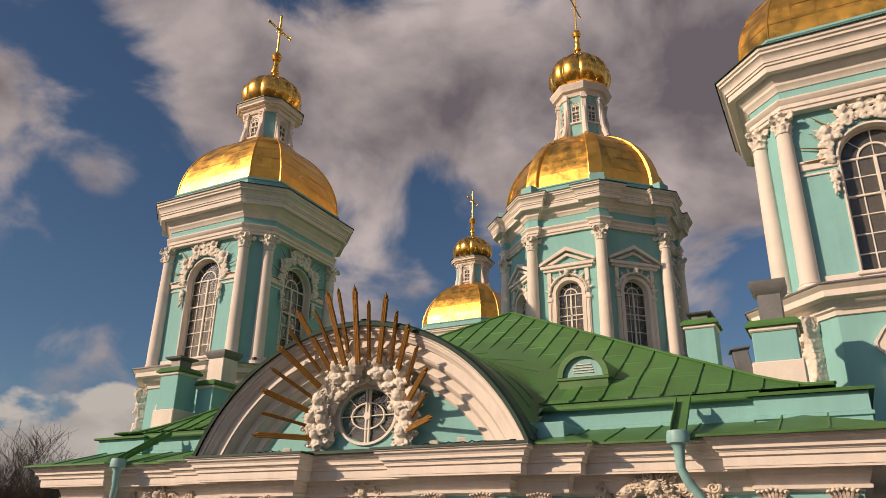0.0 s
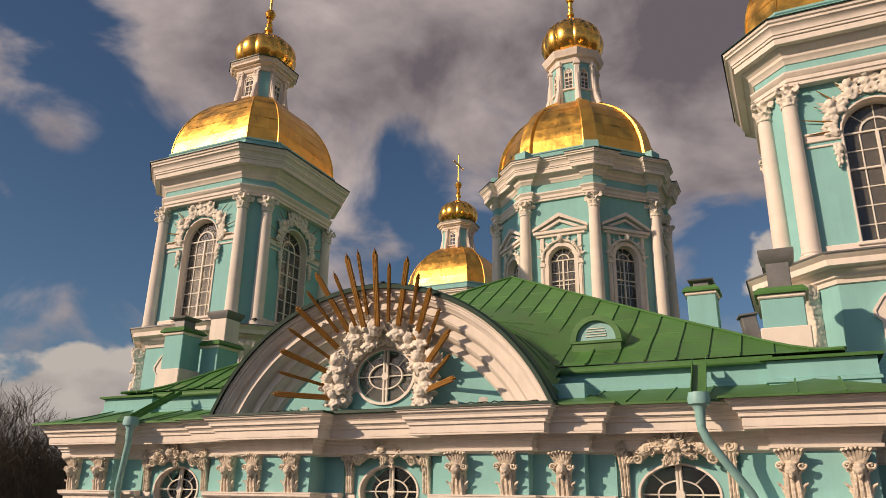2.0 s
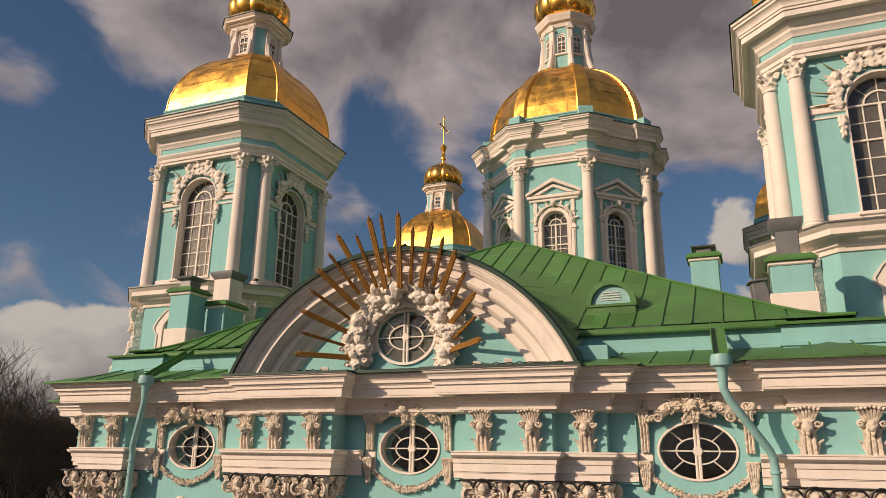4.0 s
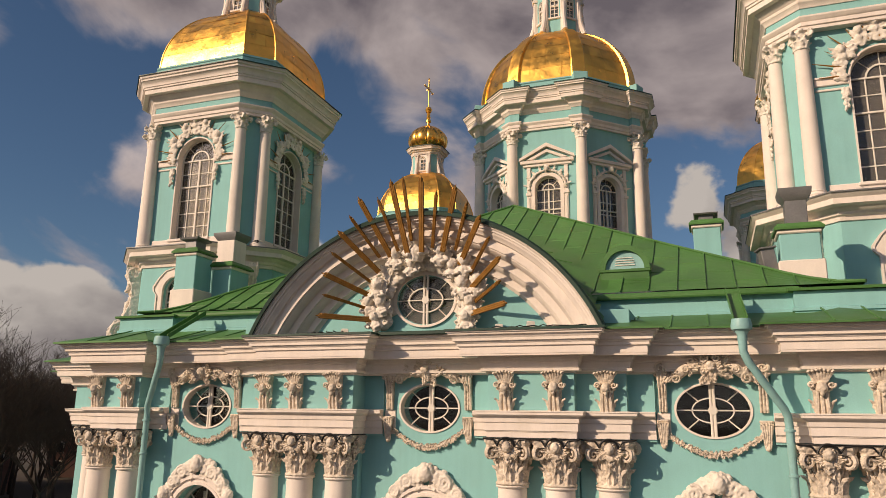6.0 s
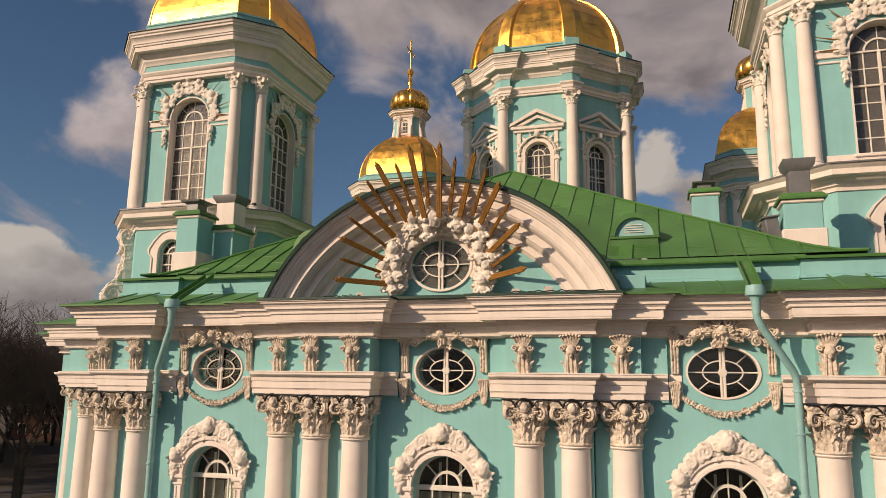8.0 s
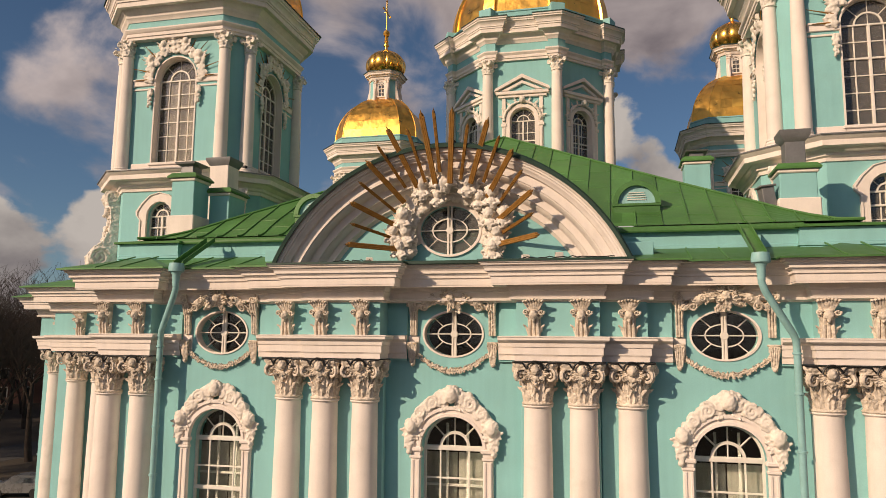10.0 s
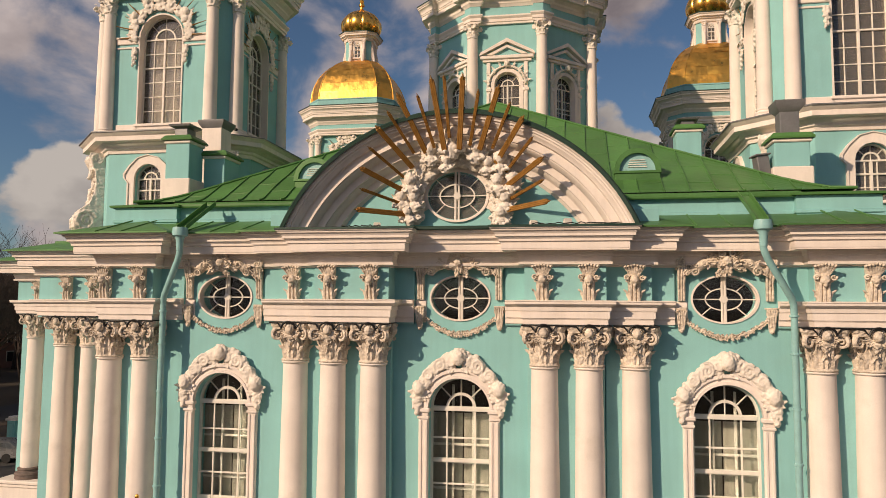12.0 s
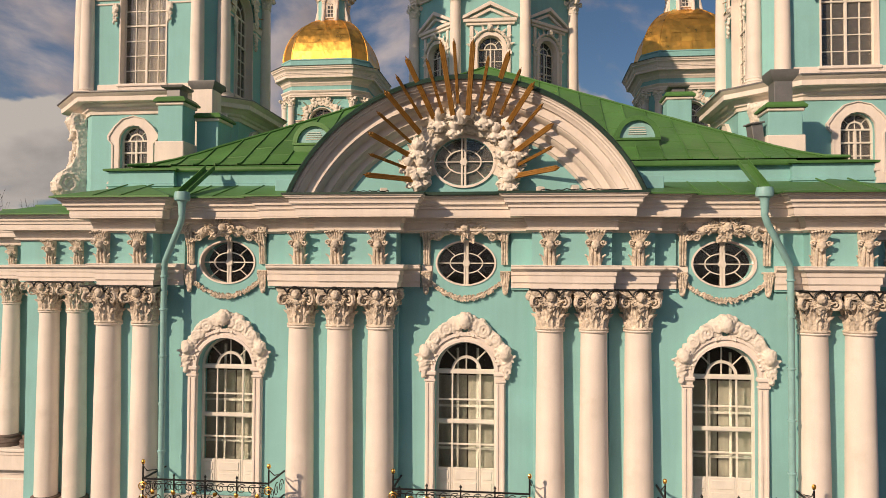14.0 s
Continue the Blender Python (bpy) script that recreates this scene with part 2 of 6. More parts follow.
ICO1, ICO2 = sphere_template(1), sphere_template(2)


class Shape:
    """Collects vertices and faces of one mesh."""

    def __init__(self):
        self.v, self.f = [], []

    def add(self, verts, faces, m=None):
        k = len(self.v)
        self.v += [tuple(m @ Vector(p)) if m else tuple(p) for p in verts]
        self.f += [[i + k for i in f] for f in faces]
        return self

    def box(self, x0, x1, y0, y1, z0, z1, c=0.015, m=None):
        c = min(c, (x1 - x0) / 3, (y1 - y0) / 3, (z1 - z0) / 3)
        vs, lo, hi = [], (x0, y0, z0), (x1, y1, z1)
        index = {}
        for i in range(8):
            s = [(i >> k) & 1 for k in range(3)]
            for a in range(3):
                p = [(hi[k] if s[k] else lo[k]) + (0 if k == a else (-c if s[k] else c)) for k in range(3)]
                index[i, a] = len(vs)
                vs.append(p)
        fs = []
        for a in range(3):
            b, d = (a + 1) % 3, (a + 2) % 3
            for s in (0, 1):
                q = [(s << a) | (u << b) | (w << d) for u, w in ((0, 0), (1, 0), (1, 1), (0, 1))]
                fs.append([index[i, a] for i in (q if s else q[::-1])])
            for u in (0, 1):
                for w in (0, 1):
                    i, j = (u << b) | (w << d), (u << b) | (w << d) | (1 << a)
                    q = [index[i, b], index[j, b], index[j, d], index[i, d]]
                    fs.append(q if u != w else q[::-1])
        for i in range(8):
            q = [index[i, 0], index[i, 1], index[i, 2]]
            fs.append(q if bin(i).count("1") % 2 == 1 else q[::-1])
        return self.add(vs, fs, m)

    def lathe(self, profile, n=32, m=None, lobes=0, depth=0.0, turn=0.0):
        vs, fs = [], []
        for r, z in profile:
            for k in range(n):
                a = 2 * math.pi * k / n + turn
                rr = r * (1 - depth * (1 - abs(math.sin(lobes * a / 2)) ** 0.55)) if lobes else r
                vs.append((rr * math.cos(a), rr * math.sin(a), z))
        for i in range(len(profile) - 1):
            for k in range(n):
                j = (k + 1) % n
                fs.append([i * n + k, i * n + j, (i + 1) * n + j, (i + 1) * n + k])
        if profile[0][0] > 1e-4:
            fs.append(list(range(n))[::-1])
        if profile[-1][0] > 1e-4:
            fs.append(list(range((len(profile) - 1) * n, len(profile) * n)))
        return self.add(vs, fs, m)

    def sweep(self, path, profile, closed=False, m=None, cap=True):
        """Carries profile (out, z) along a plan line; out points to the right of travel."""
        pts = [Vector(p) for p in path]
        count, offs = len(pts), []
        for i in range(count):
            near = []
            if closed or i > 0:
                near.append((pts[i] - pts[i - 1]).normalized())
            if closed or i < count - 1:
                near.append((pts[(i + 1) % count] - pts[i]).normalized())
            ns = [Vector((d.y, -d.x)) for d in near]
            offs.append(ns[0] if len(ns) == 1 else (ns[0] + ns[1]) / max(0.25, 1 + ns[0].dot(ns[1])))
        k = len(profile)
        vs = [(p.x + o.x * out, p.y + o.y * out, z) for p, o in zip(pts, offs) for out, z in profile]
        fs = []
        for i in range(count if closed else count - 1):
            j = (i + 1) % count
            for s in range(k - 1):
                fs.append([i * k + s, j * k + s, j * k + s + 1, i * k + s + 1])
        if cap and not closed:
            fs += [list(range(k)), [(count - 1) * k + s for s in range(k)][::-1]]
        return self.add(vs, fs, m)

    def tube(self, points, radii, n=8, m=None):
        pts = [Vector(p) for p in points]
        if not isinstance(radii, (list, tuple)):
            radii = [radii] * len(pts)
        vs, fs, side = [], [], None
        for i, p in enumerate(pts):
            d = (pts[min(i + 1, len(pts) - 1)] - pts[max(i - 1, 0)]).normalized()
            ref = side if side else (Vector((0, 0, 1)) if abs(d.z) < 0.9 else Vector((1, 0, 0)))
            a = d.cross(ref).normalized()
            b = a.cross(d).normalized()
            side = b
            for k in range(n):
                t = 2 * math.pi * k / n
                vs.append(p + (a * math.cos(t) + b * math.sin(t)) * radii[i])
        for i in range(len(pts) - 1):
            for k in range(n):
                j = (k + 1) % n
                fs.append([i * n + k, i * n + j, (i + 1) * n + j, (i + 1) * n + k])
        fs += [list(range(n))[::-1], list(range((len(pts) - 1) * n, len(pts) * n))]
        return self.add(vs, fs, m)

    def blob(self, c, size, rough=0.18, freq=2.2, fine=True, m=None):
        vs0, fs = ICO2 if fine else ICO1
        off = Vector((c[0] * 3.1 + 7, c[2] * 2.7, c[1] * 1.9))
        vs = []
        for v in vs0:
            k = 1 + rough * noise.noise(v * freq + off) + rough * 0.5 * noise.noise(v * freq * 2.3 + off)
            vs.append((c[0] + v.x * size[0] * k, c[1] + v.y * size[1] * k, c[2] + v.z * size[2] * k))
        return self.add(vs, fs, m)

    def leaf(self, root, up, out, width, length, curl=0.9, m=None, lobes=5):
        """A fleshy leaf from root along up, that bends towards out at its tip."""
        root, up, out = Vector(root), Vector(up).normalized(), Vector(out).normalized()
        side = up.cross(out).normalized()
        rows, vs, fs = 7, [], []
        p, ang = root.copy(), 0.0
        for i in range(rows):
            t = i / (rows - 1)
            w = width * (0.75 + 0.5 * math.sin(math.pi * min(1, t * 1.1))) * (1 - 0.75 * t ** 3)
            w *= 1 + 0.22 * math.sin(lobes * math.pi * t)
            d = up * math.cos(ang) + out * math.sin(ang)
            nrm = out * math.cos(ang) - up * math.sin(ang)
            for s, lift in ((-1, -0.10), (-0.5, 0.14), (0, -0.02), (0.5, 0.14), (1, -0.10)):
                vs.append(p + side * (s * w / 2) + nrm * (lift * width))
            for s in (0.85, -0.85):
                vs.append(p + side * (s * w / 2) - nrm * (0.28 * width))
            p = p + d * (length / (rows - 1))
            ang += (0.1 if t < 0.5 else 0.75) * curl * (0.35 + t)
        for i in range(rows - 1):
            for k in range(7):
                a, b = i * 7 + k, i * 7 + (k + 1) % 7
                fs.append([a, b, b + 7, a + 7])
        fs += [list(range(7))[::-1], [(rows - 1) * 7 + k for k in range(7)]]
        return self.add(vs, fs, m)

    def scroll(self, c, r, thick, turns=1.6, flip=1, start=0.0, m=None, grow=0.25):
        """A spiral roll in the x-z plane."""
        pts, rad = [], []
        n = int(14 * turns)
        for i in range(n + 1):
            t = i / n
            a = start + flip * t * turns * 2 * math.pi
            q = r * (1 - t) + r * 0.12
            pts.append((c[0] + q * math.cos(a), c[1] - grow * t * thick * 2, c[2] + q * math.sin(a)))
            rad.append(thick * (1.0 - 0.45 * t))
        return self.tube(pts, rad, 6, m)

    def plate(self, outer, holes, y0, y1, m=None):
        """A slab in the x-z plane from y0 to y1, with openings right through it."""
        loops = [outer, *holes]
        flat = [Vector((x, 0, z)) for lp in loops for x, z in lp]
        tris = tessellate_polygon([[Vector((x, z, 0)) for x, z in lp] for lp in loops])
        k = len(flat)
        vs = [(p.x, y0, p.z) for p in flat] + [(p.x, y1, p.z) for p in flat]
        fs = []
        for t in tris:
            a, b, c = (flat[i] for i in t)
            if (b - a).cross(c - a).y > 0:
                t = t[::-1]
            fs += [list(t), [i + k for i in t[::-1]]]
        s = 0
        for lp in loops:
            area = sum(lp[i - 1][0] * lp[i][1] - lp[i][0] * lp[i - 1][1] for i in range(len(lp)))
            hole = lp is not outer
            for i in range(len(lp)):
                a, b = s + i, s + (i + 1) % len(lp)
                q = [a, a + k, b + k, b]
                fs.append(q if (area > 0) != hole else q[::-1])
            s += len(lp)
        return self.add(vs, fs, m)

    def ring(self, outer, inner, y0, y1, m=None):
        """A band between two outlines of equal count in the x-z plane; open where they are open lines."""
        k = len(outer)
        vs = [(x, y0, z) for x, z in outer] + [(x, y0, z) for x, z in inner] + [(x, y1, z) for x, z in outer] + [(x, y1, z) for x, z in inner]
        fs = []
        for i in range(k - 1):
            j = i + 1
            fs += [[i, j, k + j, k + i], [2 * k + i, 2 * k + j, j, i], [k + i, k + j, 3 * k + j, 3 * k + i]]
        fs += [[0, k, 3 * k, 2 * k], [k - 1, 3 * k - 1, 4 * k - 1, 2 * k - 1]]
        return self.add(vs, fs, m)

    def mesh(self, name, material, smooth=35, fuse=0.0):
        me = bpy.data.meshes.new(name)
        me.from_pydata(self.v, [], self.f)
        if fuse:
            # melts the overlapping pieces into one carved body
            bm = bmesh.new()
            bm.from_mesh(me)
            bmesh.ops.recalc_face_normals(bm, faces=bm.faces)
            bm.to_mesh(me)
            bm.free()
            tmp = new("tmp", me)
            mod = tmp.modifiers.new("fuse", "REMESH")
            mod.mode, mod.voxel_size = "VOXEL", fuse
            bpy.context.view_layer.update()
            melted = bpy.data.meshes.new_from_object(tmp.evaluated_get(bpy.context.evaluated_depsgraph_get()))
            bpy.data.objects.remove(tmp)
            bpy.data.meshes.remove(me)
            me = melted
            me.name = name
            me.materials.clear()
            # chisel marks
            bm = bmesh.new()
            bm.from_mesh(me)
            bm.normal_update()
            for v in bm.verts:
                p = v.co
                v.co = p + v.normal * (fuse * (0.9 * noise.noise(p * 9.0) + 0.45 * noise.noise(p * 19.0)))
            bm.to_mesh(me)
            bm.free()
        bm = bmesh.new()
        bm.from_mesh(me)
        bmesh.ops.recalc_face_normals(bm, faces=bm.faces)
        bm.to_mesh(me)
        bm.free()
        me.materials.append(material)
        if smooth:
            me.polygons.foreach_set("use_smooth", [True] * len(me.polygons))
            me.set_sharp_from_angle(angle=radians(smooth))
        return me


def part(name, shape, material, parent=None, label="", m=None, smooth=35, fuse=0.0):
    """Links a shape (or a ready mesh) as one object under its thing."""
    data = shape if isinstance(shape, bpy.types.Mesh) else shape.mesh(name, material, smooth, fuse)
    ob = new(name, data)
    ob.parent = parent
    if m:
        ob.matrix_basis = m
    if label:
        tagged(ob, label)
    return ob


def thing(name, label, category, m=None, group="", kind=""):
    ob = new(name)
    ob.empty_display_size = 0.2
    if m:
        ob.matrix_basis = m
    return tagged(ob, label, category, group, kind)


def structure(name, shape, material, label, category, smooth=35):
    return tagged(part(name, shape, material, smooth=smooth), label, category, kind="structure")


def arch_line(half, spring, n=20, grow=0.0, foot=None):
    """The open outline of an arched opening, from the right foot over the top to the left foot."""
    pts = [] if foot is None else [(half + grow, foot)]
    pts += [((half + grow) * math.cos(math.pi * i / n), spring + (half + grow) * math.sin(math.pi * i / n)) for i in range(n + 1)]
    return pts + ([] if foot is None else [(-half - grow, foot)])


def ellipse(cx, cz, a, b, n=36):
    return [(cx + a * math.cos(2 * math.pi * i / n), cz + b * math.sin(2 * math.pi * i / n)) for i in range(n)]


def octagon(h, a, cx=0.0, cy=0.0):
    """A square with cut corners, counterclockwise: h to the broad sides, a to their ends."""
    return [(cx + x, cy + y) for x, y in ((-a, -h), (a, -h), (h, -a), (h, a), (a, h), (-a, h), (-h, a), (-h, -a))]


# ---- main block: walls, entablature, roof ----
X0 = -11.65          # middle of the facade
WALL_Y = 17.9        # plain wall face
GROUND_Z = -1.0
BAYS = (-7.8, 0.0, 7.8)
FACE_A, FACE_B, FACE_C, FACE_BAY = 17.0, 17.4, 17.3, 17.8


def mirror_path(left):
    """Completes a plan line about the facade's middle."""
    return left + [(2 * X0 - x, y) for x, y in reversed(left)]


left_plan = [(-37.4, 45.0), (-37.4, 30.0), (-31.2, 30.0), (-31.2, 23.9), (-23.55, 23.9), (-23.55, FACE_C), (X0 - 10.05, FACE_C), (X0 - 10.05, FACE_BAY),
             (X0 - 5.7, FACE_BAY), (X0 - 5.7, FACE_B), (X0 - 4.4, FACE_B), (X0 - 4.4, FACE_A), (X0 - 2.05, FACE_A), (X0 - 2.05, FACE_BAY)]
entablature_plan = mirror_path(left_plan)
CORNICE = [(0, 12.04), (0.03, 12.04), (0.03, 12.08), (0.17, 12.10), (0.18, 12.17), (0.13, 12.18), (0.13, 12.23), (0.15, 12.27), (0.16, 12.33), (0.19, 12.36), (0.19, 12.41), (0.22, 12.45), (0.23, 12.50), (0.62, 12.48),
           (0.62, 12.53), (0.635, 12.53), (0.635, 12.72), (0.69, 12.735), (0.69, 12.80), (0.715, 12.82), (0.73, 12.86), (0.785, 12.87), (0.785, 12.94), (0.80, 12.96), (0.83, 13.01), (0.885, 13.03), (0.895, 13.08), (0.935, 13.09), (0.935, 13.15), (0, 13.2)]
ARCHITRAVE = [(0, 10.36), (0.04, 10.36), (0.04, 10.50), (0.06, 10.51), (0.06, 10.53), (0.09, 10.54), (0.09, 10.74), (0.12, 10.75), (0.13, 10.80), (0.13, 10.87), (0.20, 10.90), (0.26, 10.95), (0.26, 11.01), (0.28, 11.02), (0.28, 11.05), (0, 11.07)]
cornice_plan = mirror_path([*left_plan[:13], (X0 - 2.05, 17.6)])
structure("cornice", Shape().sweep(cornice_plan, CORNICE), CREAM, "cream stucco main cornice stepping forward over the columns", "cornice", smooth=30)

# pieces of architrave and frieze between the oval windows
lp = left_plan
outer_left = [*lp[:8], (X0 - 7.8 - 1.42, FACE_BAY)]
group_left = [(X0 - 7.8 + 1.42, FACE_BAY), *lp[8:14], (X0 - 1.42, FACE_BAY)]
for piece in (outer_left, group_left):
    for path in (piece, [(2 * X0 - x, y) for x, y in reversed(piece)]):
        structure("architrave", Shape().sweep(path, ARCHITRAVE), CREAM, "moulded cream stucco band above the columns", "architrave", smooth=30)
        structure("frieze", Shape().sweep(path, [(0, 10.3), (0, 12.1), (-0.35, 12.1), (-0.35, 10.3)]), TEAL, "turquoise plaster frieze below the cornice", "frieze", smooth=0)

door_holes = [[(X0 + b + x, z) for x, z in arch_line(0.95, 7.72, 18, foot=3.62)] for b in BAYS]
oval_holes = [ellipse(X0 + b, 11.12, 0.93, 0.69) for b in BAYS]
span = 11.9
structure("wall_south", Shape().plate([(X0 - span, GROUND_Z), (X0 + span, GROUND_Z), (X0 + span, 13.1), (X0 - span, 13.1)], door_holes + oval_holes, WALL_Y, WALL_Y + 0.7),
          TEAL, "turquoise plaster facade wall with arched and oval openings", "wall", smooth=0)
for side in (-1, 1):
    for path, name in (([(-23.5, 18.0), (-23.5, 24.2)], "wall_return_1"), ([(-31.1, 24.25), (-23.5, 24.25)], "wall_step_1"),
                       ([(-31.09, 30.3), (-31.09, 24.35)], "wall_return_2"), ([(-37.3, 30.35), (-31.1, 30.35)], "wall_step_2"), ([(-37.29, 59.4), (-37.29, 30.45)], "wall_return_3")):
        pts = path if side < 0 else [(2 * X0 - x, y) for x, y in reversed(path)]
        if name == "wall_return_1":
            pts = pts[::-1]
        structure(name, Shape().sweep(pts, [(0, GROUND_Z), (0, 13.1), (-0.5, 13.1), (-0.5, GROUND_Z)]), TEAL, "turquoise plaster wall stepping back beside the facade", "wall", smooth=0)
structure("wall_north", Shape().box(-37.3, 2 * X0 + 37.3, 59.5, 60, GROUND_Z, 14), TEAL, "turquoise plaster rear wall", "wall")
# unseen room surfaces, added and coloured dark so the windows read dark
structure("wall_inner", Shape().box(X0 - 11.4, X0 + 11.4, 20.6, 20.8, GROUND_Z, 13.3), ROOM, "added wall behind the windows, gloom painted into its colour", "wall")
structure("floor_inner", Shape().box(X0 - 11.4, X0 + 11.4, 18.6, 20.6, 3.7, 3.9), ROOM, "added floor behind the windows, gloom painted into its colour", "floor")
structure("ceiling_inner", Shape().box(X0 - 11.4, X0 + 11.4, 18.6, 20.6, 9.6, 9.8), ROOM, "added ceiling behind the windows, gloom painted into its colour", "ceiling")
# pilaster strips behind the paired columns
for s in (-1, 1):
    for lo, hi, y in ((2.1, 4.35, 17.62), (4.38, 5.65, 17.78), (10.08, 11.86, 17.78)):
        xs = sorted((X0 + s * lo, X0 + s * hi))
        structure("wall_strip", Shape().box(xs[0], xs[1], y, 17.895, GROUND_Z, 10.34), TEAL, "turquoise plaster strip behind the columns", "wall")
# plinth zone with its string course
string_plan = mirror_path([(-37.4, 45.0), (-37.4, 29.9), (-31.2, 29.9), (-31.2, 23.8), (-23.55, 23.8), (-23.55, 16.7)])
LOW = 0.75
structure("plinth", Shape().sweep(string_plan, [(0, GROUND_Z), (0.25, GROUND_Z), (0.25, 0.2), (0.2, 0.25), (0.2, 1.2 - LOW), (0.28, 1.22 - LOW), (0.28, 1.35 - LOW), (0.36, 1.45 - LOW), (0.36, 1.55 - LOW), (-0.6, 1.62 - LOW), (-0.6, 0.2)]),
          CREAM, "cream stucco plinth with a string course", "plinth")

for s in (-1, 1):
    xs = sorted((X0 + s * 20.0, X0 + s * 25.7))
    structure("pedestal_wall", Shape().box(xs[0], xs[1], 29.15, 30.3, 0.8, 1.55, 0.02).box(xs[0] - 0.06, xs[1] + 0.06, 29.08, 30.3, 1.55, 1.72, 0.03).box(xs[0] - 0.12, xs[1] + 0.12, 29.0, 30.3, 1.72, 1.9, 0.04),
              CREAM, "cream stucco pedestal under the rear columns", "pedestal")

# ---- roofs ----
SKIRT = [(1.06, 13.10), (1.06, 13.15), (-0.95, 13.72), (-0.95, 13.6)]
skirt_left = [*left_plan[:10], (X0 - 5.25, FACE_B)]
for path in (skirt_left, [(2 * X0 - x, y) for x, y in reversed(skirt_left)]):
    structure("roof_skirt", Shape().sweep(path, SKIRT), GREEN, "green painted sheet metal skirt roof over the cornice", "roof", smooth=0)
ledge_left = [(X0 - 5.25, FACE_B), *left_plan[10:13], (X0 - 2.05, 17.6)]
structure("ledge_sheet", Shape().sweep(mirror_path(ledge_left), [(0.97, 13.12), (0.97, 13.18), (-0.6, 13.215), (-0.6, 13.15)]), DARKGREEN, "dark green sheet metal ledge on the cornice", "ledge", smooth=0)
seams = Shape()
for x in np.arange(X0 - 11.5, X0 + 11.6, 0.92):
    d = abs(x - X0)
    if d < 5.6 or 8.95 < d < 10.1:
        continue
    y = FACE_BAY if 5.7 < d < 10.05 else FACE_C if d > 10.05 else FACE_B
    seams.add([(x - 0.02, y - 1.06, 13.14), (x + 0.02, y - 1.06, 13.14), (x + 0.02, y - 1.06, 13.18), (x - 0.02, y - 1.06, 13.18),
               (x - 0.02, y + 0.95, 13.71), (x + 0.02, y + 0.95, 13.71), (x + 0.02, y + 0.95, 13.75), (x - 0.02, y + 0.95, 13.75)],
              [[0, 1, 2, 3], [4, 7, 6, 5], [3, 2, 6, 7], [0, 3, 7, 4], [1, 5, 6, 2]])
structure("skirt_seams", seams, GREEN, "standing seams of the green skirt roof", "seam", smooth=0)
BLOCK_Y = 18.75
block_plan = mirror_path([(-24.0, 24.5), (-24.0, BLOCK_Y - 0.25), (X0 - 10.0, BLOCK_Y - 0.25), (X0 - 10.0, BLOCK_Y)])
structure("blocking_course", Shape().sweep(block_plan, [(0, 13.3), (0, 13.68), (0.05, 13.7), (0.05, 13.78), (0, 13.8), (0, 14.22), (-0.4, 14.22), (-0.4, 13.3)]), TEAL,
          "turquoise plaster blocking course below the main roof", "parapet")
EAVE_Z, APEX = 14.36, Vector((X0, 28.13, 20.15))
structure("corner_sheet", Shape().sweep(block_plan, [(0.13, 14.222), (0.14, 14.29), (-0.42, 14.40), (-0.42, 14.222)]), GREEN, "green sheet metal on the blocking course", "ledge", smooth=0)
structure("roof_gutter", Shape().sweep([(X0 - 10.15, BLOCK_Y), (X0 + 10.15, BLOCK_Y)], [(0.145, 14.19), (0.20, 14.2), (0.22, 14.24), (0.22, 14.31), (0.14, 14.38), (-0.3, 14.44), (-0.3, 14.42), (0.145, 14.30)]), GREEN, "green sheet metal eave of the main roof", "eave", smooth=0)


def roof_height(s):
    """Height up the slope at s from eave (0) to apex (1), flaring out at the eave."""
    return EAVE_Z - 0.31 + 6.1 * s + 0.37 * math.exp(-s / 0.06)


roof = thing("roof", "green painted sheet metal hipped roof with standing seams", "roof", kind="structure")
EAVE_Y, HALF = BLOCK_Y - 0.12, 11.75


def front_height(u, s):
    """The front slope bellies out a little over the middle of its eave."""
    belly = 0.16 * math.exp(-((s - 0.14) / 0.12) ** 2) * min(1.0, max(0.0, (10.0 - abs(u)) / 3.0))
    return roof_height(s) + belly * min(1.0, s / 0.08)


def slope_point(u, s, turn):
    """u: along the eave in metres from the middle, s: share of the way up; turn 0 front, -1 left, 1 right."""
    run = APEX.y - EAVE_Y
    if turn == 0:
        return Vector((X0 + u, EAVE_Y + run * s, front_height(u, s)))
    return Vector((X0 + turn * HALF * (1 - s), u, roof_height(s)))


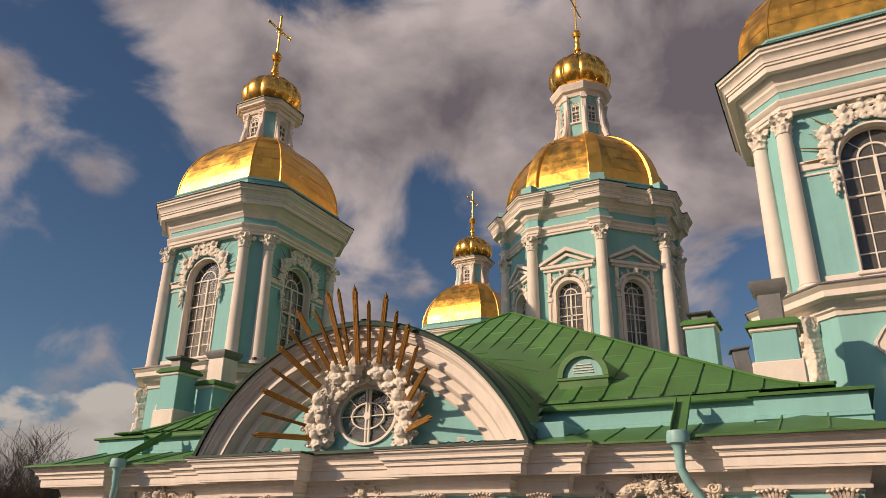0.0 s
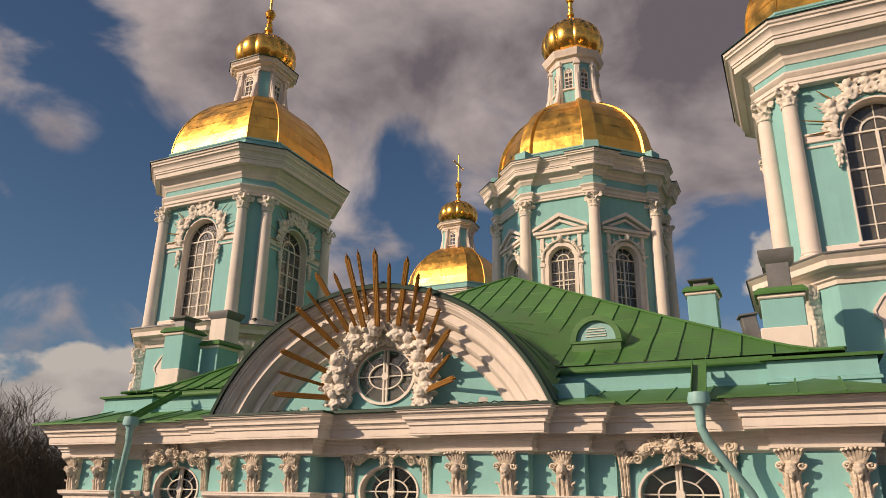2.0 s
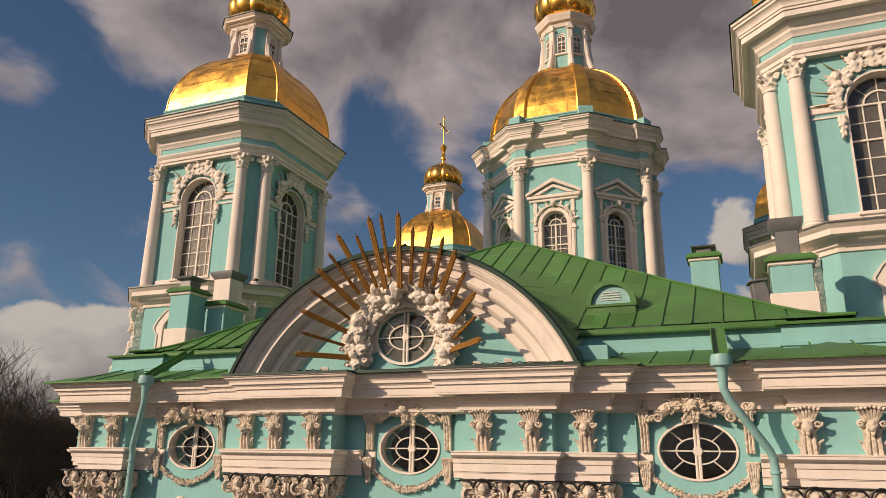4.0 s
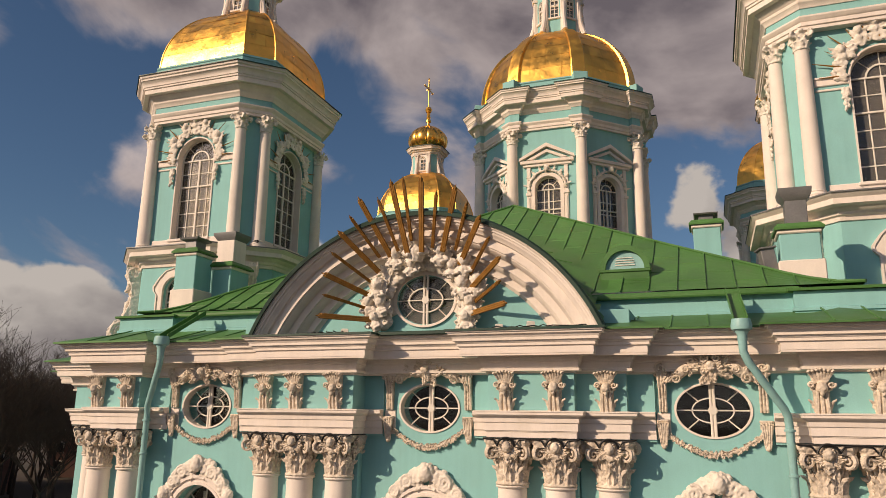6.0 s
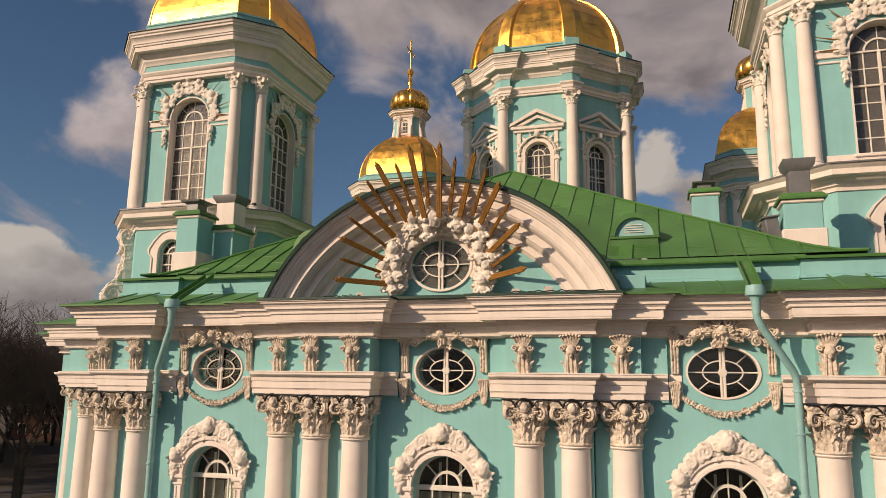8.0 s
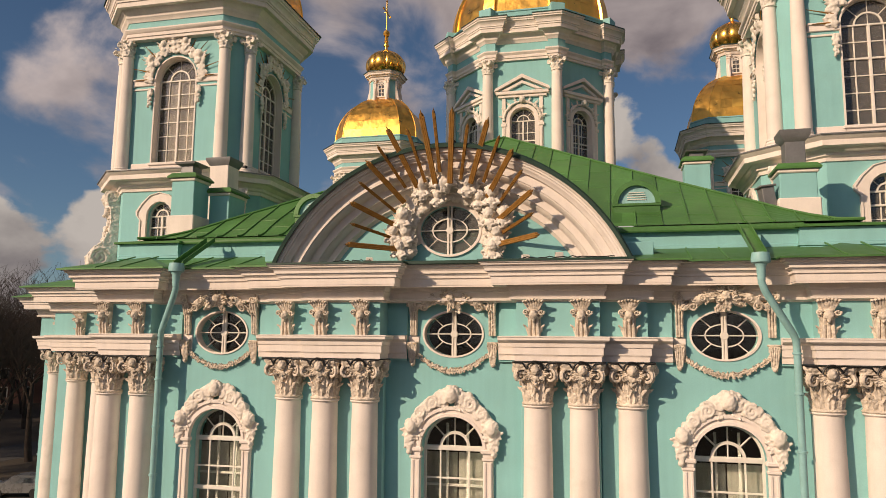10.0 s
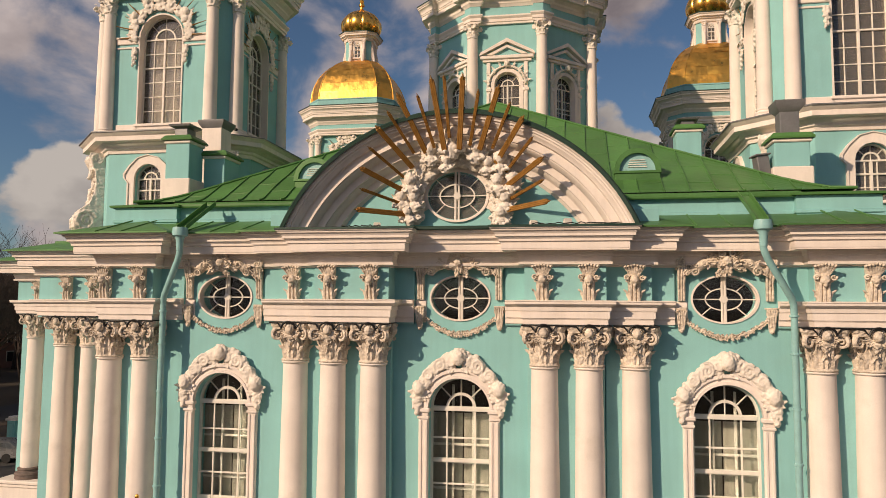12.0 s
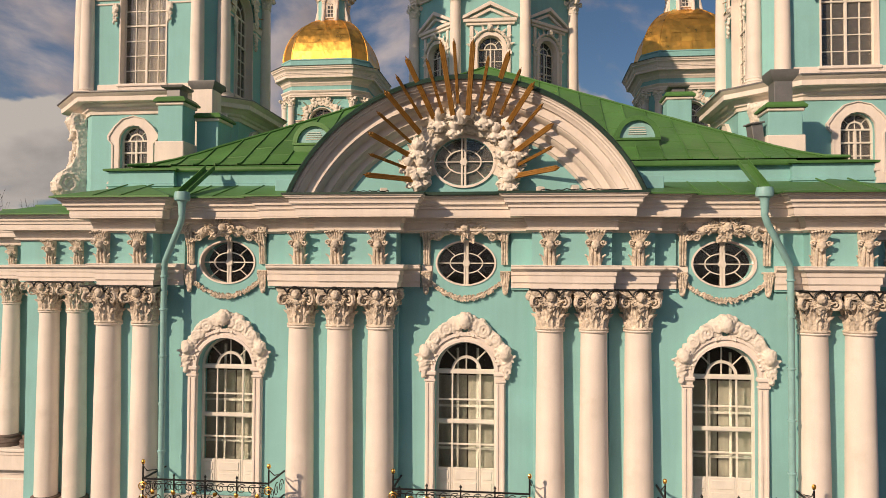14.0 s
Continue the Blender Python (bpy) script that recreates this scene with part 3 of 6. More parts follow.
STEPS = 20
count = 30
for i in range(count):
    a, b = -HALF + 2 * HALF * i / count, -HALF + 2 * HALF * (i + 1) / count
    sh = Shape()
    gap = 0.0

    def top(u):
        return 1 - abs(u) / HALF

    vs, fs = [], []
    for k in range(STEPS + 1):
        for u in (a, (a + b) / 2, b):
            s = top(u) * k / STEPS
            p = slope_point(u, s, 0)
            jig = 0.012 * noise.noise(Vector((u * 1.3, k * 0.9, 3)))
            vs.append((p.x, p.y, p.z + jig))
    for k in range(STEPS):
        for c in range(2):
            q = k * 3 + c
            fs.append([q, q + 1, q + 4, q + 3])
    sh.add(vs, fs)
    # the seam on the strip's edge
    line = [slope_point(b, top(b) * k / STEPS, 0) for k in range(STEPS + 1)]
    if top(b) > 0.02:
        for p, q in zip(line, line[1:]):
            sh.add([(p.x - 0.02, p.y, p.z), (p.x + 0.02, p.y, p.z), (p.x + 0.015, p.y, p.z + 0.055), (p.x - 0.015, p.y, p.z + 0.055),
                    (q.x - 0.02, q.y, q.z), (q.x + 0.02, q.y, q.z), (q.x + 0.015, q.y, q.z + 0.055), (q.x - 0.015, q.y, q.z + 0.055)],
                   [[0, 3, 7, 4], [1, 5, 6, 2], [3, 2, 6, 7], [0, 1, 2, 3], [4, 7, 6, 5]])
    for k in range(8):
        share = (0.10 + 0.145 * k + (0.07 if i % 2 else 0.0))
        low = min(top(a), top(b))
        if share > low - 0.03:
            break
        p, q = slope_point(a + 0.03, share, 0), slope_point(b - 0.03, share, 0)
        rise = slope_point(a, share + 0.006, 0).z - p.z
        sh.add([(p.x, p.y, p.z), (q.x, q.y, q.z), (q.x, q.y, q.z + 0.022), (p.x, p.y, p.z + 0.022), (p.x, p.y + 0.057, p.z + rise), (q.x, q.y + 0.057, q.z + rise), (q.x, q.y + 0.057, q.z + rise + 0.014), (p.x, p.y + 0.057, p.z + rise + 0.014)],
               [[0, 1, 2, 3], [3, 2, 6, 7], [4, 7, 6, 5], [0, 3, 7, 4], [1, 5, 6, 2]])
    part("roof_strip", sh, GREEN, roof, smooth=0)
for side in (-1, 1):
    sh, vs, fs = Shape(), [], []
    for k in range(STEPS + 1):
        s = k / STEPS
        e = EAVE_Y + (APEX.y - EAVE_Y) * s
        vs += [slope_point(e, s, side), slope_point(max(e, 36.0), s, side)]
    for k in range(STEPS):
        fs.append([2 * k, 2 * k + 1, 2 * k + 3, 2 * k + 2])
    part("side_slope", sh.add(vs, fs), GREEN, roof, smooth=0)
    hip = [slope_point(side * HALF * (1 - k / STEPS), k / STEPS, 0) + Vector((0, 0, 0.03)) for k in range(STEPS + 1)]
    part("hip_roll", Shape().tube(hip, 0.05, 6), GREEN, roof)
structure("roof_rear", Shape().box(-31.0, 2 * X0 + 31.0, 27, 59.45, 13.3, 14.0), GREEN, "flat green sheet metal roof behind the front hip", "roof", smooth=0)
for s in (-1, 1):
    xs = sorted((X0 + s * 19.42, X0 + s * 25.6))
    structure("roof_wing", Shape().box(xs[0], xs[1], 30.5, 59.4, 13.25, 14.0), GREEN, "green sheet metal roof beside the tower", "roof", smooth=0)
    xs = sorted((X0 + s * 11.9, X0 + s * 19.3))
    structure("roof_step", Shape().box(xs[0], xs[1], 24.4, 26.95, 13.2, 13.65), GREEN, "green sheet metal roof beside the tower", "roof", smooth=0)

# ---- segmental pediment ----
ARC_Z, ARC_R = 10.84, 5.72
ARC_A = math.asin((13.22 - ARC_Z) / (ARC_R + 0.1))


def arc_sweep(profile, a0=None, n=48):
    """Carries profile (radius, y) round the pediment's arc."""
    sh = Shape()
    vs, fs, k = [], [], len(profile)
    a0 = ARC_A if a0 is None else a0
    for i in range(n + 1):
        a = a0 + (math.pi - 2 * a0) * i / n
        vs += [(X0 + r * math.cos(a), y, ARC_Z + r * math.sin(a)) for r, y in profile]
    for i in range(n):
        for j in range(k - 1):
            fs.append([i * k + j, i * k + j + 1, (i + 1) * k + j + 1, (i + 1) * k + j])
    fs += [list(range(k)), [n * k + j for j in range(k)][::-1]]
    return sh.add(vs, fs)


ARCH_Y = 16.36
ARCH_PROFILE = [(5.72, 1.6), (5.72, 0.02), (5.64, 0.0), (5.60, 0.05), (5.54, 0.06), (5.53, 0.11), (5.46, 0.13), (5.38, 0.22), (5.33, 0.24), (5.32, 0.34), (5.30, 0.36), (5.02, 0.37), (5.01, 0.42), (4.97, 0.43), (4.90, 0.50), (4.85, 0.62), (4.84, 0.70),
                (4.80, 0.72), (4.58, 0.73), (4.57, 0.80), (4.50, 0.84), (4.43, 0.94), (4.40, 1.02), (4.36, 1.04), (4.16, 1.05), (4.15, 1.12), (4.08, 1.16), (4.05, 1.2), (4.05, 1.6)]
structure("pediment_arch", arc_sweep([(5.72 - (5.72 - r) * 0.78, ARCH_Y + y) for r, y in ARCH_PROFILE]), CREAM, "moulded cream stucco arch of the segmental pediment", "pediment", smooth=30)
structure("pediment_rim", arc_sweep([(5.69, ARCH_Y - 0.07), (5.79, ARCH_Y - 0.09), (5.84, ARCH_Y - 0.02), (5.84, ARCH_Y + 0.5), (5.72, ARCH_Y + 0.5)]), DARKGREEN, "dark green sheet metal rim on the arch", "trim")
# curved roof behind the pediment, flowing into the front slope
def vault_height(x, y):
    """The barrel over the pediment and the front slope, melted together along their valley."""
    u = abs(x - X0)
    barrel = ARC_Z + math.sqrt(max(0.0, 5.81 ** 2 - u * u))
    at = (y - EAVE_Y) / (APEX.y - EAVE_Y)
    slope = front_height(u, at) if at > 0 else EAVE_Z + 0.06 - 0.55 * (EAVE_Y - y)
    gap = max(0.0, 1.5 - abs(barrel - slope)) / 1.5 * min(1.0, max(0.0, (y - EAVE_Y - 0.2) / 2.0))
    return max(barrel, slope) + gap ** 2 * 0.32, slope


vault = Shape()
VX, VY = 68, 60
grid = {}
for i in range(VX + 1):
    for j in range(VY + 1):
        x, y = X0 - 5.75 + 11.5 * i / VX, 16.72 + 11.2 * j / VY
        z, slope = vault_height(x, y)
        grid[i, j] = (x, y, z, z - slope)
used = {}


def vault_corner(i, j):
    if (i, j) not in used:
        x, y, z, _ = grid[i, j]
        used[i, j] = len(vault.v)
        vault.v.append((x, y, z))
    return used[i, j]


for i in range(VX):
    for j in range(VY):
        cell = [(i, j), (i + 1, j), (i + 1, j + 1), (i, j + 1)]
        if max(grid[c][3] for c in cell) > 0.004:
            vault.f.append([vault_corner(*c) for c in cell])
structure("vault_roof", vault, GREEN, "curved green sheet metal roof flowing from the pediment into the slope", "roof", smooth=60)
ribs = Shape()
for j in range(6, VY, 6):
    line = [Vector(grid[i, j][:3]) + Vector((0, 0, 0.012)) for i in range(VX + 1) if grid[i, j][3] > 0.12 and grid[i, j][2] > 13.9]
    for part_line in ([p for p in line if p.x < X0], [p for p in line if p.x >= X0]):
        if len(part_line) > 2:
            ribs.tube(part_line, 0.018, 4)
structure("vault_seams", ribs, GREEN, "standing seams across the curved green roof", "seam", smooth=0)
tympanum = [(X0 + 4.75 * math.cos(a), ARC_Z + 4.75 * math.sin(a)) for a in np.linspace(0.5, math.pi - 0.5, 40)]
structure("tympanum", Shape().plate(tympanum, [ellipse(X0 - 0.05, 14.26, 0.92, 0.73)], 17.56, 18.0), TEAL, "turquoise plaster tympanum with an oval opening", "wall", smooth=0)
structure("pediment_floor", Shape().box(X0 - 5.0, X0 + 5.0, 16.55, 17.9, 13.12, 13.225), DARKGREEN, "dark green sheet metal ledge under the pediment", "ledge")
# unseen backing, added so the oval window reads dark
structure("pediment_back", Shape().box(X0 - 1.6, X0 + 1.6, 19.0, 19.1, 13.2, 15.6), ROOM, "dark backing added behind the pediment window", "wall")
for s in (-1, 1):
    xs = sorted((X0 + s * 4.9, X0 + s * 5.9))
    structure("vault_wall", Shape().box(xs[0], xs[1], 17.0, 18.6, 13.1, 13.7), TEAL, "turquoise plaster wall beside the pediment", "wall")

# dormers with louvres
for s in (-1, 1):
    d = thing("roof_dormer", "small green half-round dormer with pale blue louvres", "dormer", pose(X0 + s * 5.55, 19.95, 15.34), group="roof dormers")
    hood = arch_line(0.62, 0.0, 16)
    part("hood", Shape().ring(arch_line(0.74, 0.0, 20), arch_line(0.58, 0.0, 20), -0.14, 1.9), GREEN, d)
    part("face", Shape().plate([(x * 0.97, z * 0.97) for x, z in hood], [], -0.02, 0.05), PIPE, d)
    part("sill", Shape().box(-0.76, 0.76, -0.14, 0.1, -0.09, 0.0).box(-0.72, 0.72, -0.10, 0.9, -0.45, -0.08), GREEN, d)
    for k in range(4):
        w = 0.30 * math.sqrt(max(0.05, 1 - (k / 5.0) ** 2))
        part("louvre", Shape().box(-w, w, -0.05, -0.025, 0.12 + k * 0.075, 0.145 + k * 0.075, 0.004), FRAME, d)

# ---- columns ----
def boss(s, p, q, wings=1.0, droop=0.0, m=None):
    """A rounded carved boss with curled top and two leafy wings."""
    p = Vector(p)
    s.blob(p, (q * 0.82, q * 0.8, q), 0.08, 2, m=m)
    for k in range(9):
        a = radians(-20 + 27.5 * k)
        s.blob(p + Vector((q * 0.78 * math.cos(a), q * 0.12, q * (0.25 + 0.72 * math.sin(a)))), (q * 0.28, q * 0.40, q * 0.26), 0.15, 4, fine=False, m=m)
    for e in (-1, 1):
        for k in range(3):
            s.leaf(p + Vector((e * q * 0.45, q * 0.35, -q * (0.55 + 0.28 * k))), (e, 0, 0.45 - 0.5 * k - droop), (0, -1, 0), q * 0.62, wings * q * (2.0 - 0.35 * k), 0.5, m=m)


def capital_shape(k=1.0, head=True):
    """A leafy capital of height 1.25 k on a shaft of radius 0.39 k, its front towards -y."""
    s = Shape()
    s.lathe([(0.39, -0.02), (0.45, 0.0), (0.47, 0.04), (0.45, 0.08), (0.40, 0.10), (0.38, 0.3), (0.40, 0.7), (0.46, 0.95), (0.52, 1.05)], 24)
    for row, (z, ln, w) in enumerate(((0.08, 0.44, 0.25), (0.20, 0.66, 0.22))):
        for i in range(8):
            a = math.pi / 4 * (i + 0.5 * row)
            c, d = math.cos(a), math.sin(a)
            s.leaf((0.39 * c, 0.39 * d, z), (0.12 * c, 0.12 * d, 1), (c, d, 0), w, ln, 0.85)
    for i in range(4):
        a = math.pi / 4 + math.pi / 2 * i
        turn = Matrix.Rotation(a, 4, "Z")
        for e in (-1, 1):
            m = turn @ Matrix.Translation((0.64, 0, 0.86)) @ Matrix.Rotation(radians(14 * e), 4, "Z")
            s.scroll((0, -0.07 * e, 0), 0.18, 0.05, 1.7, -1, math.pi * 0.6, m)
        s.tube([turn @ Vector(p) for p in ((0.40, 0, 0.55), (0.46, 0, 0.78), (0.54, 0, 0.93), (0.64, 0, 0.99))], [0.05, 0.06, 0.06, 0.05], 6)
    aba = []
    for i in range(4):
        a = math.pi / 4 + math.pi / 2 * i
        for da, r in ((-0.10, 0.80), (0.10, 0.80), (0.40, 0.60), (math.pi / 4, 0.55), (math.pi / 2 - 0.40, 0.60)):
            aba.append((r * math.cos(a + da), r * math.sin(a + da)))
    s.sweep(aba, [(0, 1.03), (0.0, 1.09), (0.03, 1.12), (0.05, 1.17), (0.05, 1.24)], closed=True)
    n = len(aba)
    s.add([(x, y, 1.24) for x, y in aba], [list(range(n))])
    for i in range(4):
        turn = Matrix.Rotation(math.pi / 2 * i, 4, "Z")
        if head:
            boss(s, (0, -0.64, 1.03), 0.165, 0.75, 0.25, turn)
            s.blob((0, -0.54, 0.80), (0.12, 0.10, 0.13), 0.3, 3, m=turn)
            for e in (-1, 1):
                s.leaf((0.08 * e, -0.57, 0.80), (0.8 * e, 0, 0.35), (0, -1, 0), 0.15, 0.32, 0.6, m=turn)
                s.tube([turn @ Vector(p) for p in ((0.06 * e, -0.50, 0.62), (0.16 * e, -0.54, 0.80), (0.34 * e, -0.56, 0.92))], [0.03, 0.035, 0.03], 6)
            s.blob((0, -0.49, 0.66), (0.08, 0.07, 0.12), 0.3, 3, m=turn)
        else:
            s.blob((0, -0.55, 1.10), (0.12, 0.08, 0.12), 0.3, 4, m=turn)
    s.v = [(x * k, y * k, z * k) for x, y, z in s.v]
    return s


def shaft_shape(z0, z1, r0, r1):
    prof = []
    for i in range(13):
        t = i / 12
        prof.append((r0 + (r1 - r0) * (t ** 1.6), z0 + (z1 - z0) * t))
    return Shape().lathe(prof, 40)


def base_shape(z, k):
    return Shape().lathe([(0.62 * k, z), (0.62 * k, z + 0.14 * k), (0.60 * k, z + 0.15 * k), (0.63 * k, z + 0.22 * k), (0.60 * k, z + 0.30 * k), (0.50 * k, z + 0.33 * k), (0.48 * k, z + 0.38 * k),
                          (0.52 * k, z + 0.42 * k), (0.52 * k, z + 0.48 * k), (0.46 * k, z + 0.52 * k)], 32)


CAP_MESH = capital_shape(0.97).mesh("capital", WEATHERED, 50)
flash = Shape()
flash.tube([(0.235 * math.cos(a), -0.70, 1.00 + 0.235 * math.sin(a)) for a in np.linspace(0.05, math.pi - 0.05, 12)], 0.032, 6)
flash.box(-0.15, 0.15, -0.72, -0.45, 1.185, 1.215, 0.01)
flash.box(-0.64, 0.64, -0.64, 0.5, 1.205, 1.232, 0.005)
for e in (-1, 1):
    flash.tube([(e * 0.23, -0.68, 1.02), (e * 0.36, -0.66, 1.19), (e * 0.64, -0.66, 1.21)], 0.024, 6)
FLASH_MESH = flash.mesh("flashing", IRON, 50)
NECK_MESH = Shape().lathe([(0.385, 9.04), (0.43, 9.06), (0.445, 9.09), (0.43, 9.12), (0.385, 9.14)], 40).mesh("neck_ring", CREAM, 50)
SHAFT_MESH = shaft_shape(1.4, 9.12, 0.455, 0.385).mesh("shaft", CREAM, 50)
BASE_MESH = base_shape(0.87, 1.1).mesh("base", STONE, 40)


HIGH_SHAFT = shaft_shape(2.45, 9.12, 0.455, 0.385).mesh("shaft", CREAM, 50)
HIGH_BASE = base_shape(1.9, 1.1).mesh("base", STONE, 40)


def facade_column(x, y, high=False):
    c = thing("column", "smooth cream stucco column with a carved leaf capital", "column", pose(x, y, 0), group="facade columns")
    part("shaft", HIGH_SHAFT if high else SHAFT_MESH, None, c)
    part("capital", CAP_MESH, None, c, "carved stucco leaf capital", pose(0, 0, 9.12))
    part("flashing", FLASH_MESH, None, c, "dark sheet metal flashing over the carved boss", pose(0, 0, 9.12))
    part("neck_ring", NECK_MESH, None, c)
    part("base", HIGH_BASE if high else BASE_MESH, None, c, "dark granite column base")
    return c


for s in (-1, 1):
    for d, y in ((2.61, 17.42), (3.90, 17.42), (5.24, 17.72), (10.46 if s < 0 else 10.26, 17.66), (11.73 if s < 0 else 11.54, 17.66)):
        facade_column(X0 + s * d, y)
    for x, y in ((-28.5, 23.8), (-29.75, 23.8), (-34.65, 29.9), (-36.1, 29.9)):
        facade_column(x if s < 0 else 2 * X0 - x, y, y > 25)
    for x, y in ((-23.85, 20.4), (-23.85, 21.7)):
        c = facade_column(x if s < 0 else 2 * X0 - x, y)
        c.matrix_basis = pose(x if s < 0 else 2 * X0 - x, y, 0, 0, 0, 90 if s > 0 else -90)


def frieze_console():
    """A leafy bracket with a fan top that stands on the frieze."""
    s = Shape()
    s.add([(-0.15, -0.09, 0), (0.15, -0.09, 0), (0.15, 0.05, 0), (-0.15, 0.05, 0), (-0.17, -0.14, 1.0), (0.17, -0.14, 1.0), (0.17, 0.05, 1.0), (-0.17, 0.05, 1.0)],
          [[0, 1, 5, 4], [1, 2, 6, 5], [3, 0, 4, 7], [4, 5, 6, 7], [0, 3, 2, 1]])
    for e in (-1, 0, 1):
        s.tube([(0.11 * e, -0.11, 0.0), (0.10 * e, -0.15, 0.25), (0.085 * e, -0.15, 0.45), (0.07 * e, -0.19, 0.58)], [0.055, 0.05, 0.042, 0.05], 7)
    for e in (-1, 1):
        s.leaf((0.05 * e, -0.15, 0.48), (0.55 * e, 0, 0.75), (0, -1, 0), 0.15, 0.30, 0.8)
        s.leaf((0.12 * e, -0.10, 0.0), (0.28 * e, 0, 1), (0.8 * e, -0.6, 0), 0.12, 0.34, 0.6)
        s.scroll((0.19 * e, -0.22, 0.66), 0.075, 0.03, 1.3, -e, 0.5)
    s.blob((0, -0.23, 0.60), (0.115, 0.11, 0.14), 0.25, 4)
    s.blob((0, -0.24, 0.48), (0.05, 0.06, 0.09), 0.4, 4)
    for k in range(7):
        q = (k - 3) / 3
        s.tube([(0.08 * q, -0.17, 0.68), (0.17 * q, -0.21, 0.86), (0.22 * q, -0.25, 1.0 - 0.05 * abs(q))], [0.026, 0.038, 0.042], 5)
        s.blob((0.23 * q, -0.28, 1.02 - 0.05 * abs(q)), (0.055, 0.06, 0.05), 0.2, 3, fine=False)
    return s


console = frieze_console()
console.v = [(x * 1.12, y * 1.25, z) for x, y, z in console.v]
CONSOLE_MESH = console.mesh("frieze_bracket", WEATHERED, 50)
for s in (-1, 1):
    for d, y in ((2.58, FACE_A), (3.90, FACE_A), (5.20, FACE_B), (10.46 if s < 0 else 10.26, FACE_C), (11.70 if s < 0 else 11.54, FACE_C)):
        tagged(part("frieze_bracket", CONSOLE_MESH, None, m=pose(X0 + s * d, y - 0.01, 11.06)), "carved cream stucco bracket with a fan of leaves", "bracket", "frieze brackets")
    for x, y in ((-28.5, 23.9), (-29.75, 23.9), (-34.65, 30.0), (-36.1, 30.0), (-26.9, 23.9)):
        tagged(part("frieze_bracket", CONSOLE_MESH, None, m=pose(x if s < 0 else 2 * X0 - x, y - 0.01, 11.06)), "carved cream stucco bracket with a fan of leaves", "bracket", "frieze brackets")


# ---- windows of the facade ----
def muntins(xs, zs, x0, x1, z0, z1, w=0.045, y0=-0.03, y1=0.03):
    s = Shape()
    for x in xs:
        s.box(x - w / 2, x + w / 2, y0, y1, z0, z1, 0.006)
    for z in zs:
        s.box(x0, x1, y0 + 0.004, y1 - 0.004, z - w / 2, z + w / 2, 0.006)
    return s


def fan_bars(half, spring, w=0.045, inner=0.45):
    s = Shape()
    for a in (45, 90, 135):
        c, d = math.cos(radians(a)), math.sin(radians(a))
        s.tube([(half * inner * c, 0, spring + half * inner * d), (half * c, 0, spring + half * d)], w * 0.55, 4)
    s.ring(arch_line(half * inner, spring, 14, grow=w * 1.3), arch_line(half * inner, spring, 14, grow=-w * 0.6), -0.035, 0.035)
    s.box(-half, half, -0.05, 0.05, spring - w, spring + w, 0.01)
    s.tube([(0, 0, spring), (0, 0, spring + half * inner)], w * 0.5, 4)
    return s


def garland_crown(seed, r=1.42, spring=0.0):
    """Heaped cloud swirls over an arch with three rounded bosses; at its own origin."""
    rnd = random.Random(seed)
    s = Shape()
    n = 40
    outer, inner = [], []
    for i in range(n + 1):
        a = radians(14 + 152 * i / n)
        rr = 1.47 + 0.04 * math.sin(a * 17 + seed) + 0.20 * math.exp(-((a - math.pi / 2) / 0.36) ** 2)
        outer.append((rr * math.cos(a), spring + rr * math.sin(a)))
        inner.append((1.16 * math.cos(a), spring + 1.16 * math.sin(a)))
    s.ring(outer, inner, -0.15, 0.05)
    for i in range(24):
        a = radians(22 + 136 * i / 23)
        hump = 0.20 * math.exp(-((a - math.pi / 2) / 0.36) ** 2)
        for row in (0, 1):
            rr = (1.30 if row else 1.47) + hump + 0.04 * rnd.uniform(-1, 1)
            q = rnd.uniform(0.12, 0.18)
            s.blob((rr * math.cos(a + 0.05 * row), -0.15 - rnd.uniform(0, 0.05), spring + rr * math.sin(a + 0.05 * row)), (q, 0.12, q), 0.2, 2.0)
    for e in (-1, 1):
        for a, q in ((116, 0.20), (136, 0.15), (101, 0.11)):
            c, d = math.cos(radians(a)), math.sin(radians(a))
            s.scroll((e * -1 * 1.42 * c, -0.27, spring + 1.42 * d), q, 0.055, 2.0, e, rnd.uniform(0, 6))
        p = Vector((e * 1.33, -0.30, spring + 0.56))
        boss(s, p, 0.235, 0.6, 0.3)
        for k in range(5):
            s.blob(p + Vector((e * (0.05 + 0.03 * math.sin(2.1 * k)), 0.10, -0.27 - 0.11 * k)), (0.17 - 0.018 * k, 0.12, 0.12), 0.35, 2.5)
        s.leaf(p + Vector((e * 0.08, 0.05, -0.25)), (e * 0.35, 0, -1), (0, -1, 0), 0.16, 0.4, 0.4)
    boss(s, (0, -0.32, spring + 1.53), 0.265, 0.85, 0.35)
    return s


